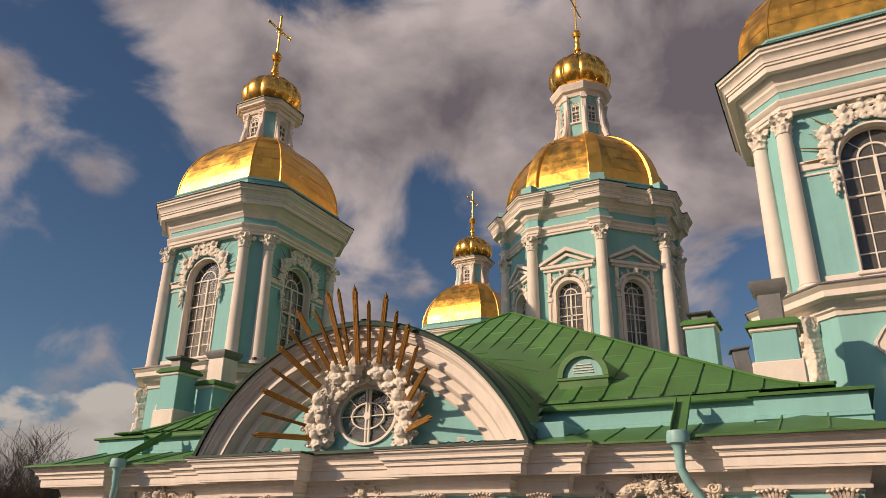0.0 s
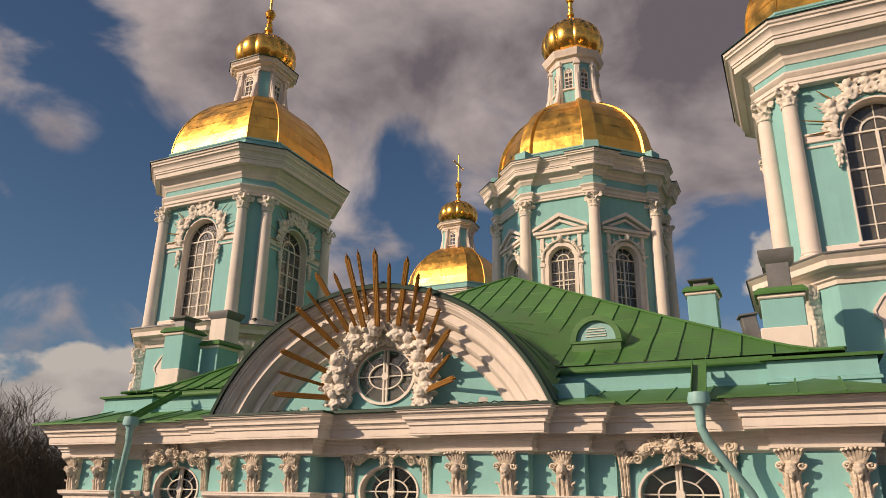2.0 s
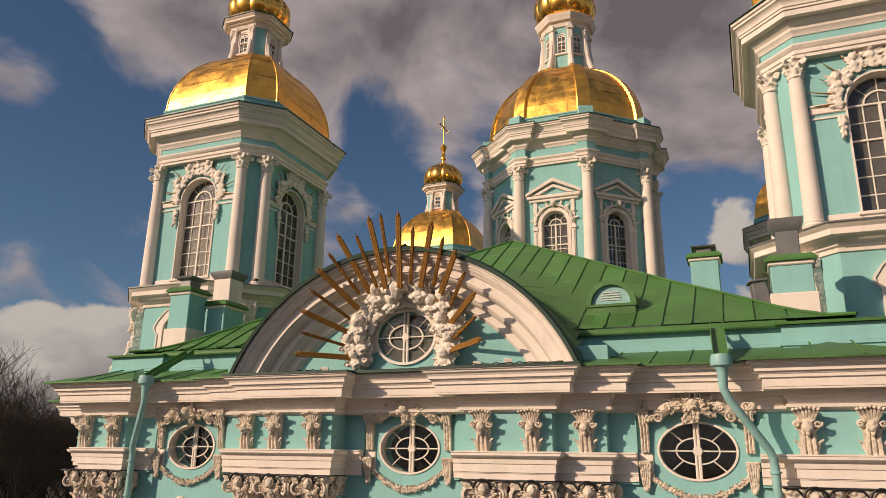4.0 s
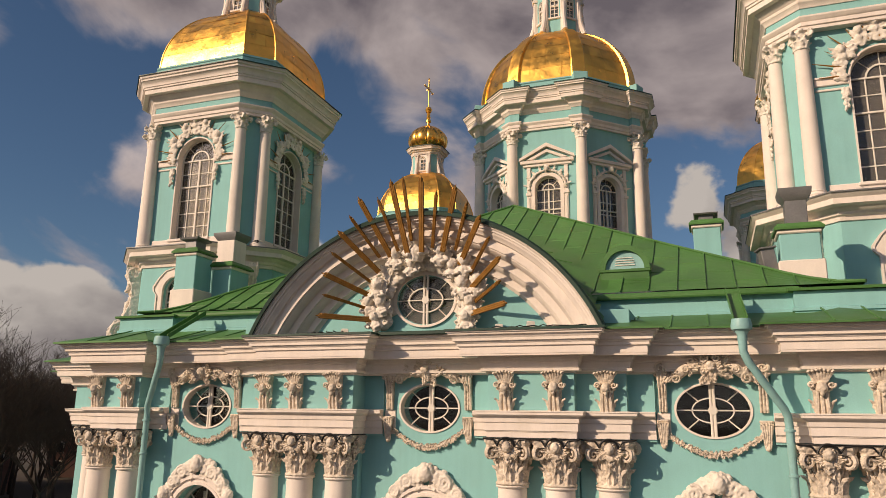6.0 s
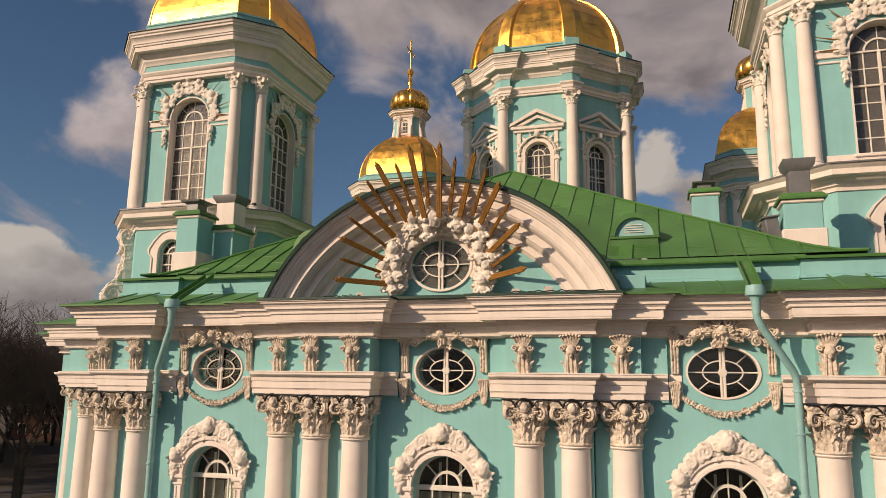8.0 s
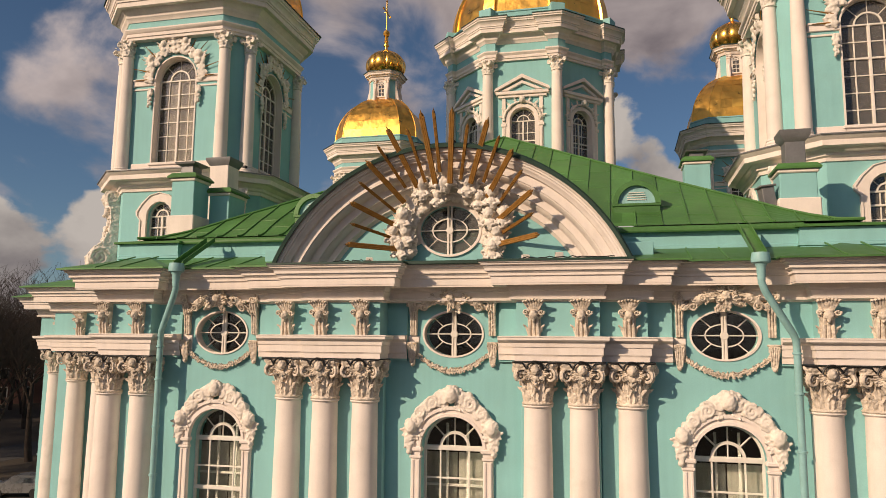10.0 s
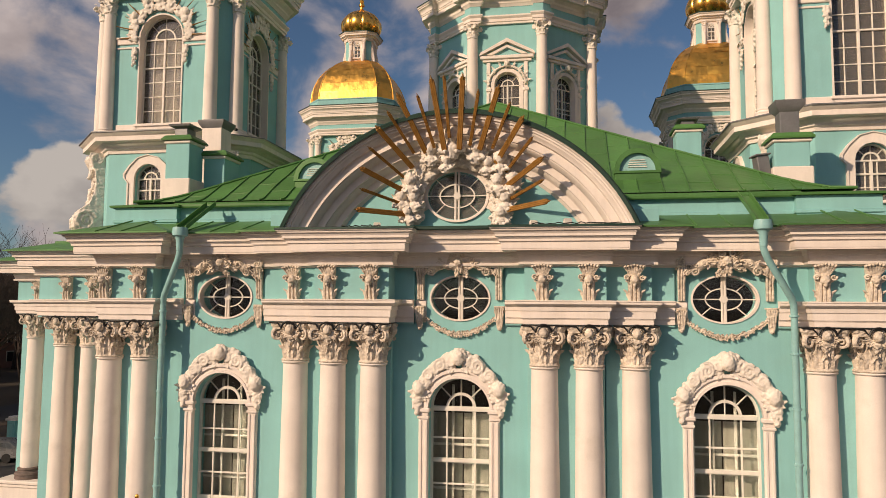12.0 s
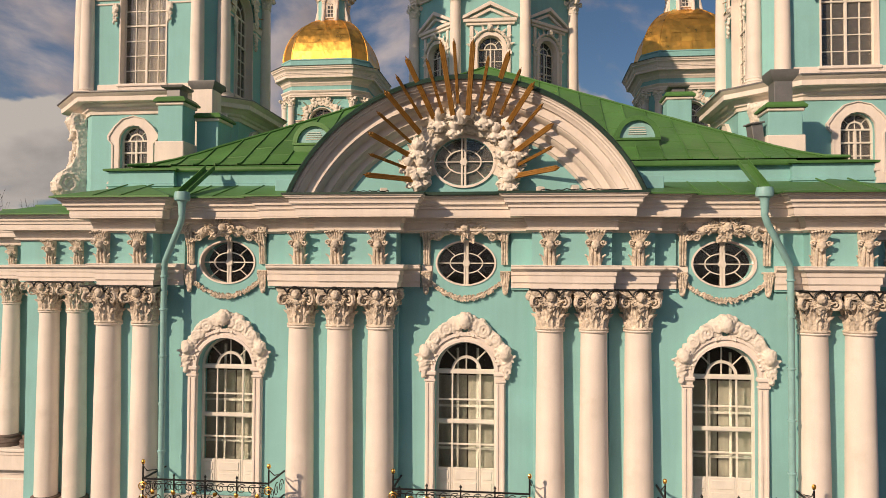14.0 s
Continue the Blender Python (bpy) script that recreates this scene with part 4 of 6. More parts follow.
for i, b in enumerate(BAYS):
    w = thing("window_%d" % (i + 1), "tall arched balcony door window with white frame and glazing bars", "window", pose(X0 + b, WALL_Y, 0), kind="structure")
    m = pose(0, 0.38, 0)
    part("window_frame", Shape().ring(arch_line(0.95, 7.72, 18, grow=0.0, foot=3.62), arch_line(0.95, 7.72, 18, grow=-0.07, foot=3.62), -0.06, 0.06), FRAME, w, m=m)
    bars = muntins((-0.44, 0.44), (5.40, 6.80), -0.9, 0.9, 3.65, 7.70, 0.05)
    bars.box(-0.9, 0.9, -0.06, 0.06, 6.06, 6.18, 0.01).box(-0.9, 0.9, -0.06, 0.06, 7.62, 7.74, 0.01)
    part("glazing_grid", bars, FRAME, w, m=m)
    part("fanlight_grid", fan_bars(0.92, 7.72), FRAME, w, m=m)
    for x0, x1 in ((-0.89, -0.47), (-0.41, 0.41), (0.47, 0.89)):
        panel = Shape().box(x0, x1, -0.05, 0.03, 3.62, 4.66, 0.02).box(x0 + 0.07, x1 - 0.07, -0.075, -0.04, 4.30, 4.57, 0.02).box(x0 + 0.07, x1 - 0.07, -0.075, -0.04, 3.72, 4.20, 0.02)
        part("door_panel", panel, FRAME, w, m=m)
    g = part("pane", Shape().plate(arch_line(0.91, 7.72, 18, foot=3.62), [], 0.012, 0.02), GLASS, w, m=m, smooth=0)
    g.visible_shadow = False
    inner = muntins((-0.30, 0.34), (5.2, 6.0, 6.55), -0.95, 0.95, 3.62, 8.4, 0.075)
    part("inner_frame", inner, FRAME, w, m=pose(0, 0.68, 0))
    for e in (-1, 1):
        fold = Shape()
        vs = []
        for k in range(13):
            x = e * (0.02 + 1.45 * k / 12)
            y = 0.016 * math.sin(k * 2.1 + i)
            vs += [(x, y, 3.62), (x, y, 7.5)]
        fold.add(vs, [[2 * k, 2 * k + 2, 2 * k + 3, 2 * k + 1] for k in range(12)])
        part("curtain", fold, BLIND, w, "drawn cream curtain behind the glass", pose(0, 0.86, 0))
    sur = Shape()
    sur.ring(arch_line(0.95, 7.72, 24, grow=0.30), arch_line(0.95, 7.72, 24, grow=0.0), -0.14, 0.02)
    sur.ring(arch_line(0.95, 7.72, 24, grow=0.30), arch_line(0.95, 7.72, 24, grow=0.20), -0.20, -0.13)
    sur.ring(arch_line(0.95, 7.72, 24, grow=0.09), arch_line(0.95, 7.72, 24, grow=0.0), -0.17, -0.13)
    part("archivolt", sur, CREAM, w)
    for e in (-1, 1):
        xs = sorted((e * 0.95, e * 1.25))
        jamb = Shape().box(xs[0], xs[1], -0.12, 0.02, 3.6, 7.42, 0.02)
        for q in (0.97, 1.14):
            ys = sorted((e * q, e * (q + 0.08)))
            jamb.box(ys[0], ys[1], -0.15, -0.11, 3.62, 7.38, 0.015)
        jamb.box(min(xs) - 0.03, max(xs) + 0.03, -0.17, 0.02, 7.42, 7.50, 0.015).box(min(xs), max(xs), -0.14, 0.02, 7.5, 7.62, 0.01).box(min(xs) - 0.06, max(xs) + 0.06, -0.21, 0.02, 7.62, 7.75, 0.03)
        part("jamb_pilaster", jamb, CREAM, w)
    crown = garland_crown(11 + i, 1.40, 7.78)
    crown.v = [(x * 0.92, y * 0.85, z) for x, y, z in crown.v]
    part("crown_carving", crown, CLOUD, w, "carved cream stucco cloud crest with rounded bosses", smooth=60, fuse=0.022)

    # oval window above
    o = thing("window_%d" % (i + 4), "oval window with cream bars over the door window", "window", pose(X0 + b, WALL_Y, 11.12), kind="structure")
    closed = lambda a, c: ellipse(0, 0, a, c, 40) + [ellipse(0, 0, a, c, 40)[0]]
    part("oval_frame", Shape().ring(closed(0.955, 0.715), closed(0.90, 0.665), -0.035, 0.05).ring(closed(0.93, 0.69), closed(0.905, 0.668), 0.05, 0.3), CREAM, o)
    bars = Shape().box(-0.075, 0.075, 0.17, 0.22, -0.68, 0.68, 0.01).box(-0.078, -0.012, 0.14, 0.18, -0.67, 0.67, 0.015).box(0.012, 0.078, 0.14, 0.18, -0.67, 0.67, 0.015).box(-0.90, 0.90, 0.17, 0.21, -0.018, 0.018, 0.008)
    bars.ring(closed(0.53, 0.335), closed(0.495, 0.30), 0.17, 0.21)
    for e in (-1, 1):
        for f in (-1, 1):
            bars.tube([(e * 0.36, 0.19, f * 0.24), (e * 0.66, 0.19, f * 0.50)], 0.018, 4)
    bars.lathe([(0.0, -0.05), (0.11, -0.05), (0.12, 0), (0.11, 0.05), (0.0, 0.05)], 16, Matrix.Translation((0, 0.18, 0)) @ Matrix.Rotation(math.pi / 2, 4, "X"))
    part("glazing_grid", bars, FRAME, o)
    g = part("pane", Shape().plate(ellipse(0, 0, 0.91, 0.67, 36), [], 0.24, 0.25), GLASS, o, smooth=0)
    g.visible_shadow = False
    hood = Shape()
    rnd = random.Random(50 + i)
    # leafy middle of the hood
    for k in range(26):
        a, r = rnd.uniform(0, 2 * math.pi), rnd.uniform(0.05, 0.36)
        p = (r * 1.15 * math.cos(a), -0.20 - 0.12 * (1 - r), 1.06 + 0.75 * r * math.sin(a))
        hood.leaf(p, (math.cos(a), 0, math.sin(a) + 0.25), (0, -1, 0), rnd.uniform(0.12, 0.18), rnd.uniform(0.18, 0.28), 0.9)
    hood.blob((0, -0.18, 1.05), (0.34, 0.16, 0.24), 0.3, 4)
    hood.blob((0, -0.36, 1.10), (0.12, 0.10, 0.13), 0.3, 4)
    for e in (-1, 1):
        hood.scroll((e * 0.16, -0.36, 1.30), 0.10, 0.035, 1.6, e, 0.5)
        # swag out to the side brackets
        hood.tube([(e * 0.30, -0.12, 1.10), (e * 0.58, -0.16, 1.06), (e * 0.80, -0.16, 0.90), (e * 0.98, -0.12, 0.80), (e * 1.14, -0.08, 0.86)], [0.09, 0.15, 0.14, 0.10, 0.05], 10)
        for k in range(8):
            f = k / 7
            p = (e * (0.34 + 0.72 * f), -0.24, 1.10 - 0.30 * f + rnd.uniform(-0.08, 0.06))
            hood.leaf(p, (e * rnd.uniform(0.2, 1), 0, rnd.uniform(-1, 0.6)), (0, -1, 0), 0.11, rnd.uniform(0.14, 0.24), 0.8)
        hood.scroll((e * 0.86, -0.27, 0.80), 0.12, 0.035, 1.7, e, 2.0)
        hood.scroll((e * 0.60, -0.28, 1.02), 0.09, 0.03, 1.6, -e, 1.0)
    hood.v = [(x, y - 0.13 * min(1.0, max(0.0, (z - 0.72) / 0.25)) if y < -0.1 else y, z) for x, y, z in hood.v]
    part("hood_carving", hood, WEATHERED, o, "carved cream stucco crest over the oval window", smooth=50)
    for e in (-1, 1):
        herm = Shape().box(e * 1.22 - 0.10, e * 1.22 + 0.10, -0.10, 0.02, -0.06, 0.95, 0.02)
        for dx in (-0.075, 0.0, 0.075):
            herm.tube([(e * 1.22 + dx, -0.09, -0.05), (e * 1.22 + dx, -0.13, 0.5), (e * 1.22 + dx * 1.2, -0.20, 0.95)], [0.035, 0.035, 0.045], 6)
        herm.scroll((e * 1.24, -0.20, 1.06), 0.13, 0.05, 1.8, -e, 1.2)
        for k in range(7):
            a = rnd.uniform(0, 2 * math.pi)
            herm.leaf((e * 1.22, -0.17, 0.86), (math.cos(a), 0, math.sin(a) - 0.3), (0, -1, 0), 0.12, 0.2, 0.8)
        herm.v = [(x, y - 0.11 * min(1.0, max(0.0, (z - 0.72) / 0.25)) if y < -0.1 else y, z) for x, y, z in herm.v]
        part("side_bracket", herm, WEATHERED, o, smooth=50)
        pend = Shape().box(e * 1.24 - 0.16, e * 1.24 + 0.16, -0.22, 0.02, -0.30, -0.24, 0.015)
        for k in range(-2, 3):
            pend.tube([(e * 1.24 + 0.03 * k, -0.10, -0.92), (e * 1.24 + 0.045 * k, -0.16, -0.60), (e * 1.24 + 0.06 * k, -0.20, -0.30)], [0.025, 0.035, 0.04], 6)
            pend.leaf((e * 1.24 + 0.03 * k, -0.18, -0.52), (0.25 * k, 0, 1), (0, -1, 0), 0.09, 0.22, 0.9)
        pend.blob((e * 1.24, -0.10, -0.93), (0.07, 0.08, 0.07), 0.2, 4)
        part("pendant_bracket", pend, WEATHERED, o, smooth=50)
    fest = Shape()
    for k in range(31):
        f = -1 + 2 * k / 30
        x, z = 1.12 * f, -0.60 - 0.50 * (1 - f * f)
        q = 0.042 + 0.02 * (1 - f * f)
        fest.blob((x, -0.07, z), (q, 0.06, q), 0.3, 4, fine=False)
        for n in range(5):
            a = rnd.uniform(0, 2 * math.pi)
            fest.leaf((x, -0.10, z), (math.cos(a), 0, math.sin(a)), (0, -1, 0), 0.065, 0.08 + 0.04 * (1 - f * f), 0.9)
    part("festoon", fest, WEATHERED, o, "carved stucco garland below the oval window", smooth=50)
    structure("architrave_end", Shape().box(X0 + b - 1.4, X0 + b - 1.05, WALL_Y - 0.04, WALL_Y, 10.36, 11.05), CREAM, "cream stucco band end beside the oval window", "trim")

    # balcony
    bal = thing("balcony", "black wrought iron balcony railing with gilded rosettes", "balcony", pose(X0 + b, WALL_Y, 3.6), group="balconies")
    part("slab", Shape().box(-2.1, 2.1, -1.55, 0.0, -0.25, 0.0, 0.04), CREAM, bal, "cream stucco balcony slab")
    rail = Shape().box(-2.0, 2.0, -1.46, -1.40, 0.82, 0.87, 0.01).box(-2.0, 2.0, -1.45, -1.41, 0.08, 0.11, 0.005)
    for e in (-1, 1):
        xs = sorted((e * 1.97, e * 2.03))
        rail.box(xs[0], xs[1], -1.46, 0, 0.82, 0.87, 0.01).box(xs[0], xs[1], -1.46, 0, 0.08, 0.11, 0.005)
    rail.box(-2.0, 2.0, -1.445, -1.415, 0.70, 0.725, 0.005)
    part("rail", rail, IRON, bal)
    for x in (-2.0, 2.0):
        part("gilded_scroll", Shape().scroll((x, -1.47, 0.62), 0.13, 0.022, 1.8, 1, 0.4).scroll((x, -1.47, 0.28), 0.12, 0.02, 1.8, -1, 0.4), GOLD_BRIGHT, bal, "gilded scroll")
        part("finial", Shape().blob((x, -1.43, 1.36), (0.06, 0.06, 0.08), 0.1, 2), GOLD_BRIGHT, bal, "gilded knob")
    for k in range(9):
        a = math.pi * k / 8
        part("fan_bar", Shape().tube([(0.08 * math.cos(a), -1.43, 0.12 + 0.08 * math.sin(a)), (0.52 * math.cos(a), -1.43, 0.12 + 0.52 * math.sin(a))], 0.011, 5), IRON, bal)
    part("fan_hoop", Shape().tube([(0.54 * math.cos(a), -1.43, 0.12 + 0.54 * math.sin(a)) for a in np.linspace(0, math.pi, 22)], 0.016, 5), IRON, bal)
    if i == 1:
        for k in range(7):
            part("gilded_scroll", Shape().scroll((-1.5 + 0.5 * k, -1.48, 0.50), 0.15, 0.026, 1.7, 1 if k < 3 else -1, 0.4), GOLD_BRIGHT, bal, "gilded scroll")
    for x in (-2.0, -1.0, 0.0, 1.0, 2.0):
        h = 1.25 if abs(x) == 2 else 0.92
        part("post", Shape().box(x - 0.022, x + 0.022, -1.455, -1.41, 0, h, 0.006).lathe([(0.0, 0), (0.035, 0.03), (0.04, 0.06), (0.0, 0.13)], 8, Matrix.Translation((x, -1.43, h))), IRON, bal)
    for k in range(12):
        x = -1.84 + 0.333 * k
        for f in (-1, 1):
            part("scrollwork", Shape().scroll((x, -1.43, 0.46 + 0.18 * f), 0.14, 0.016, 1.5, f, f * 0.8, grow=0), IRON, bal)
        if k % 2 == 0:
            part("rosette", Shape().blob((x + 0.16, -1.45, 0.46), (0.07, 0.03, 0.07), 0.4, 4), GOLD_BRIGHT, bal, "gilded rosette")
    for e in (-1, 1):
        sc = Shape()
        for k in range(3):
            sc.scroll((0, 0, 0.46), 0.2, 0.016, 1.5, e, k, Matrix.Translation((e * 2.0, -0.3 - 0.42 * k, 0)) @ Matrix.Rotation(math.pi / 2, 4, "Z"), grow=0)
        sc.tube([(e * 2.0, -1.43, 1.25), (e * 2.06, -1.1, 1.0), (e * 2.0, -0.6, 0.9)], 0.016, 5)
        part("side_scrollwork", sc, IRON, bal)

# oval pediment window
o = thing("window_7", "oval window in the pediment with cream cross bars", "window", pose(X0 - 0.05, 17.71, 14.26), kind="structure")
closed = lambda a, c: ellipse(0, 0, a, c, 40) + [ellipse(0, 0, a, c, 40)[0]]
part("oval_frame", Shape().ring(closed(1.0, 0.82), closed(0.92, 0.75), -0.22, 0.05), CREAM, o)
band = [radians(-28 + 236 * k / 36) for k in range(37)]
part("surround", Shape().ring([(1.24 * math.cos(a), 1.04 * math.sin(a)) for a in band], [(0.99 * math.cos(a), 0.81 * math.sin(a)) for a in band], -0.20, 0.05), CLOUD, o)
bars = Shape().box(-0.085, -0.02, -0.16, -0.08, -0.75, 0.75, 0.01).box(0.02, 0.085, -0.16, -0.08, -0.75, 0.75, 0.01).box(-0.92, 0.92, -0.14, -0.10, -0.016, 0.016, 0.006)
bars.ring(closed(0.56, 0.38), closed(0.52, 0.345), -0.15, -0.09)
for e in (-1, 1):
    for f in (-1, 1):
        bars.tube([(e * 0.38, -0.12, f * 0.25), (e * 0.67, -0.12, f * 0.53)], 0.016, 4)
bars.lathe([(0.0, -0.05), (0.11, -0.05), (0.12, 0), (0.11, 0.05), (0.0, 0.05)], 16, Matrix.Translation((0, -0.13, 0)) @ Matrix.Rotation(math.pi / 2, 4, "X"))
part("glazing_grid", bars, FRAME, o)
g = part("pane", Shape().plate(ellipse(0, 0, 0.93, 0.76, 36), [], -0.06, -0.05), GREY_GLASS, o, smooth=0)
g.visible_shadow = False

# carved group round the pediment window
carving = tagged(thing("pediment_carving", "carved cream stucco cloud group round the oval window", "carving", pose(X0, 17.55, 14.2)))
rnd = random.Random(5)
for lo, hi in ((-34, 25), (25, 70), (70, 110), (110, 155), (155, 214)):
    cloud = Shape()
    for k in range(30):
        a = radians(lo + (hi - lo) * k / 29)
        g = rnd.uniform(0.84, 1.13)
        q = rnd.uniform(0.12, 0.19)
        cloud.blob((1.40 * g * math.cos(a), -0.14 - rnd.uniform(0, 0.08), 1.20 * g * math.sin(a)), (q * rnd.uniform(0.9, 1.4), 0.11, q * rnd.uniform(0.7, 1.0)), 0.25, 2.5)
    for k in range(9):
        a = radians(lo + (hi - lo) * (k + 0.5) / 9)
        g = rnd.uniform(0.98, 1.14)
        cloud.scroll((1.38 * g * math.cos(a), -0.34, 1.18 * g * math.sin(a)), rnd.uniform(0.07, 0.12), 0.03, 1.5, rnd.choice((-1, 1)), rnd.uniform(0, 6))
        cloud.leaf((1.38 * g * math.cos(a), -0.34, 1.18 * g * math.sin(a)), (math.cos(a + rnd.uniform(-1, 1)), 0, math.sin(a + rnd.uniform(-1, 1))), (0, -1, 0), 0.16, 0.36, 0.5)
    part("carved_cloud", cloud, CARVED, carving, smooth=60, fuse=0.018)
for x, z, q in ((-1.42, 0.52, 0.20), (-1.72, 0.06, 0.20), (-1.34, 0.02, 0.20), (-1.52, -0.42, 0.19), (-0.80, 1.40, 0.21), (-0.30, 1.10, 0.17), (-0.10, 1.86, 0.31), (0.62, 1.44, 0.21), (1.34, 1.10, 0.21), (0.95, 0.98, 0.17), (1.24, 0.48, 0.21), (1.68, 0.50, 0.20),
                (1.46, -0.04, 0.21), (1.34, -0.50, 0.20)):
    fig = Shape()
    y, q = -0.44 - 0.15 * max(0.0, z), q * 1.12
    p = Vector((x, y, z))
    lean = rnd.uniform(-0.25, 0.25)
    fig.blob(p, (q * 0.74, q * 0.78, q * 0.90), 0.05, 2)
    fig.blob(p + Vector((0, q * 0.22, q * 0.22)), (q * 0.86, q * 0.72, q * 0.80), 0.12, 5)
    for k in range(7):
        a = radians(-15 + 35 * k)
        fig.blob(p + Vector((q * 0.74 * math.cos(a), -q * 0.05, q * (0.22 + 0.62 * math.sin(a)))), (q * 0.22, q * 0.30, q * 0.20), 0.1, 3, fine=False)
    fig.tube([p + Vector((0, q * 0.25, -q * 0.6)), p + Vector((lean * q, q * 0.2, -q * 1.3)), p + Vector((lean * q * 2, q * 0.3, -q * 2.2))], [q * 0.42, q * 0.80, q * 0.55], 10)
    for e in (-1, 1):
        for k in range(3):
            fig.leaf(p + Vector((e * q * 0.5, q * 0.45, -q * (0.75 + 0.30 * k))), (e, 0, 0.95 - 0.65 * k), (0, -1, 0), q * 0.55, q * (1.35 - 0.2 * k), 0.7)
        fig.tube([p + Vector((e * q * 0.6, q * 0.1, -q * 1.0)), p + Vector((e * q * 1.05, -q * 0.2, -q * 1.5)), p + Vector((e * q * 0.4, -q * 0.55, -q * 1.75))], [q * 0.30, q * 0.25, q * 0.18], 7)
    part("carved_boss", fig, CARVED, carving, smooth=60, fuse=0.018)

# gilded rays, springing from the tympanum and leaning out over the arch
RAY_Y, LEAN = 16.58, radians(10.4)
tips = ((-7, 2.95, 0.52), (5.5, 2.75, 0.62), (18.5, 2.85, 0.56), (32, 2.8, 0.66), (44.5, 2.95, 0.60), (55, 3.0, 0.68), (64.5, 3.25, 0.56), (74, 2.95, 0.62), (83.5, 3.3, 0.50), (93, 3.3, 0.60))
angles = [*tips, *((180 - a + 3, r, q) for a, r, q in tips[:9])]
for i, (a, r, q) in enumerate(angles):
    out = Vector((math.cos(radians(a)) * math.cos(LEAN), -math.sin(LEAN), math.sin(radians(a)) * math.cos(LEAN)))
    flat, rise = abs(math.cos(radians(a))), max(0.0, math.sin(radians(a)))
    tip = Vector((X0 - 0.03, RAY_Y, 14.2)) + out * (r * (1 + 0.06 * rise))
    foot = Vector((X0 - 0.03, RAY_Y + 0.30 + 0.55 * flat, 13.92 - 0.02 * rise)) + out * (r * q)
    way = (tip - foot).normalized()
    side = way.cross(Vector((0, 1, 0))).normalized()
    long = (tip - foot).length
    slim = 0.66 if i % 2 else 1.1
    sh = Shape()
    for dx, w in ((-0.045, 0.95), (0.045, 0.96), (0.0, 1.0)):
        dx *= slim
        sh.box(dx - 0.026 * slim, dx + 0.026 * slim, -0.04 if dx else -0.06, 0.04, 0, long * (w - 0.04), 0.012)
        sh.tube([(dx, 0, long * (w - 0.05)), (dx, 0, long * w)], [0.03 * slim, 0.006], 4)
    m = Matrix.Translation(foot) @ Matrix((side, way.cross(side), way)).transposed().to_4x4()
    tagged(part("gilded_ray", sh, GILT, m=m), "tarnished gilded ray above the pediment carving", "ray", "gilded rays")

# loose cable along the ledge
rnd = random.Random(8)
for s, lo, hi in ((1, 2.3, 5.1), (-1, 2.2, 3.4)):
    pts = [(X0 + s * (lo + (hi - lo) * k / 22), 16.60 + 0.10 * rnd.uniform(-1, 1), 13.245 + 0.05 * abs(math.sin(k * 1.3)) * rnd.random()) for k in range(23)]
    tagged(part("cable", Shape().tube(pts, 0.016, 5), IRON), "thin dark cable lying on the pediment ledge", "cable", "ledge cables")

# small junction boxes on the ledge
for x, y in ((-9.35, 17.2), (-14.15, 17.2), (-8.35, 16.8)):
    j = thing("junction_box", "small pale metal junction box on the pediment ledge", "box", pose(x, y, 13.225, 0, 0, 20), group="junction boxes")
    part("housing", Shape().box(-0.10, 0.10, -0.08, 0.08, 0.0, 0.20, 0.015), FRAME, j)
    part("lid", Shape().box(-0.11, 0.11, -0.10, -0.08, 0.02, 0.18, 0.008), FRAME, j)

# ---- downpipes ----
for s in (-1, 1):
    x = X0 + (8.58 if s > 0 else -8.72)
    p = thing("downpipe", "turquoise painted downpipe with a funnel and collars", "downpipe", pose(x, 16.55, 0), group="downpipes")
    part("funnel", Shape().lathe([(0.10, 12.55), (0.12, 12.9), (0.16, 12.98), (0.24, 13.02), (0.25, 13.12), (0.22, 13.28), (0.19, 13.28), (0.10, 12.9)], 20), PIPE, p)
    line = [(0, 0, 12.7), (0, 0.02, 12.5), (s * 0.10, 0.08, 12.25), (s * 0.84, 0.62, 11.15), (s * 0.91, 0.70, 10.98), (s * 0.93, 0.74, 10.75), (s * 0.93, 0.74, GROUND_Z + 0.3)]
    part("pipe", Shape().tube(line, 0.098, 16), PIPE, p)
    for z in (10.65, 9.6, 8.1, 6.6, 5.1, 3.6, 2.1):
        part("collar", Shape().lathe([(0.105, z - 0.03), (0.13, z - 0.025), (0.13, z + 0.025), (0.105, z + 0.03)], 16, Matrix.Translation((s * 0.93, 0.74, 0))), PIPE, p)
    chute = Shape()
    a, b2 = Vector((s * -0.1, 1.75, 14.2)), Vector((0, 0.05, 13.2))
    for dx in (-0.17, 0.15):
        chute.add([(a.x + dx, a.y, a.z), (a.x + dx + 0.02, a.y, a.z), (b2.x + dx + 0.02, b2.y, b2.z), (b2.x + dx, b2.y, b2.z),
                   (a.x + dx, a.y, a.z + 0.16), (a.x + dx + 0.02, a.y, a.z + 0.16), (b2.x + dx + 0.02, b2.y, b2.z + 0.16), (b2.x + dx, b2.y, b2.z + 0.16)],
                  [[0, 1, 2, 3], [4, 7, 6, 5], [0, 4, 5, 1], [1, 5, 6, 2], [2, 6, 7, 3], [3, 7, 4, 0]])
    chute.add([(a.x - 0.17, a.y, a.z), (a.x + 0.17, a.y, a.z), (b2.x + 0.17, b2.y, b2.z), (b2.x - 0.17, b2.y, b2.z)], [[0, 1, 2, 3]])
    part("gutter_chute", chute, GREEN, p, "green sheet metal chute")

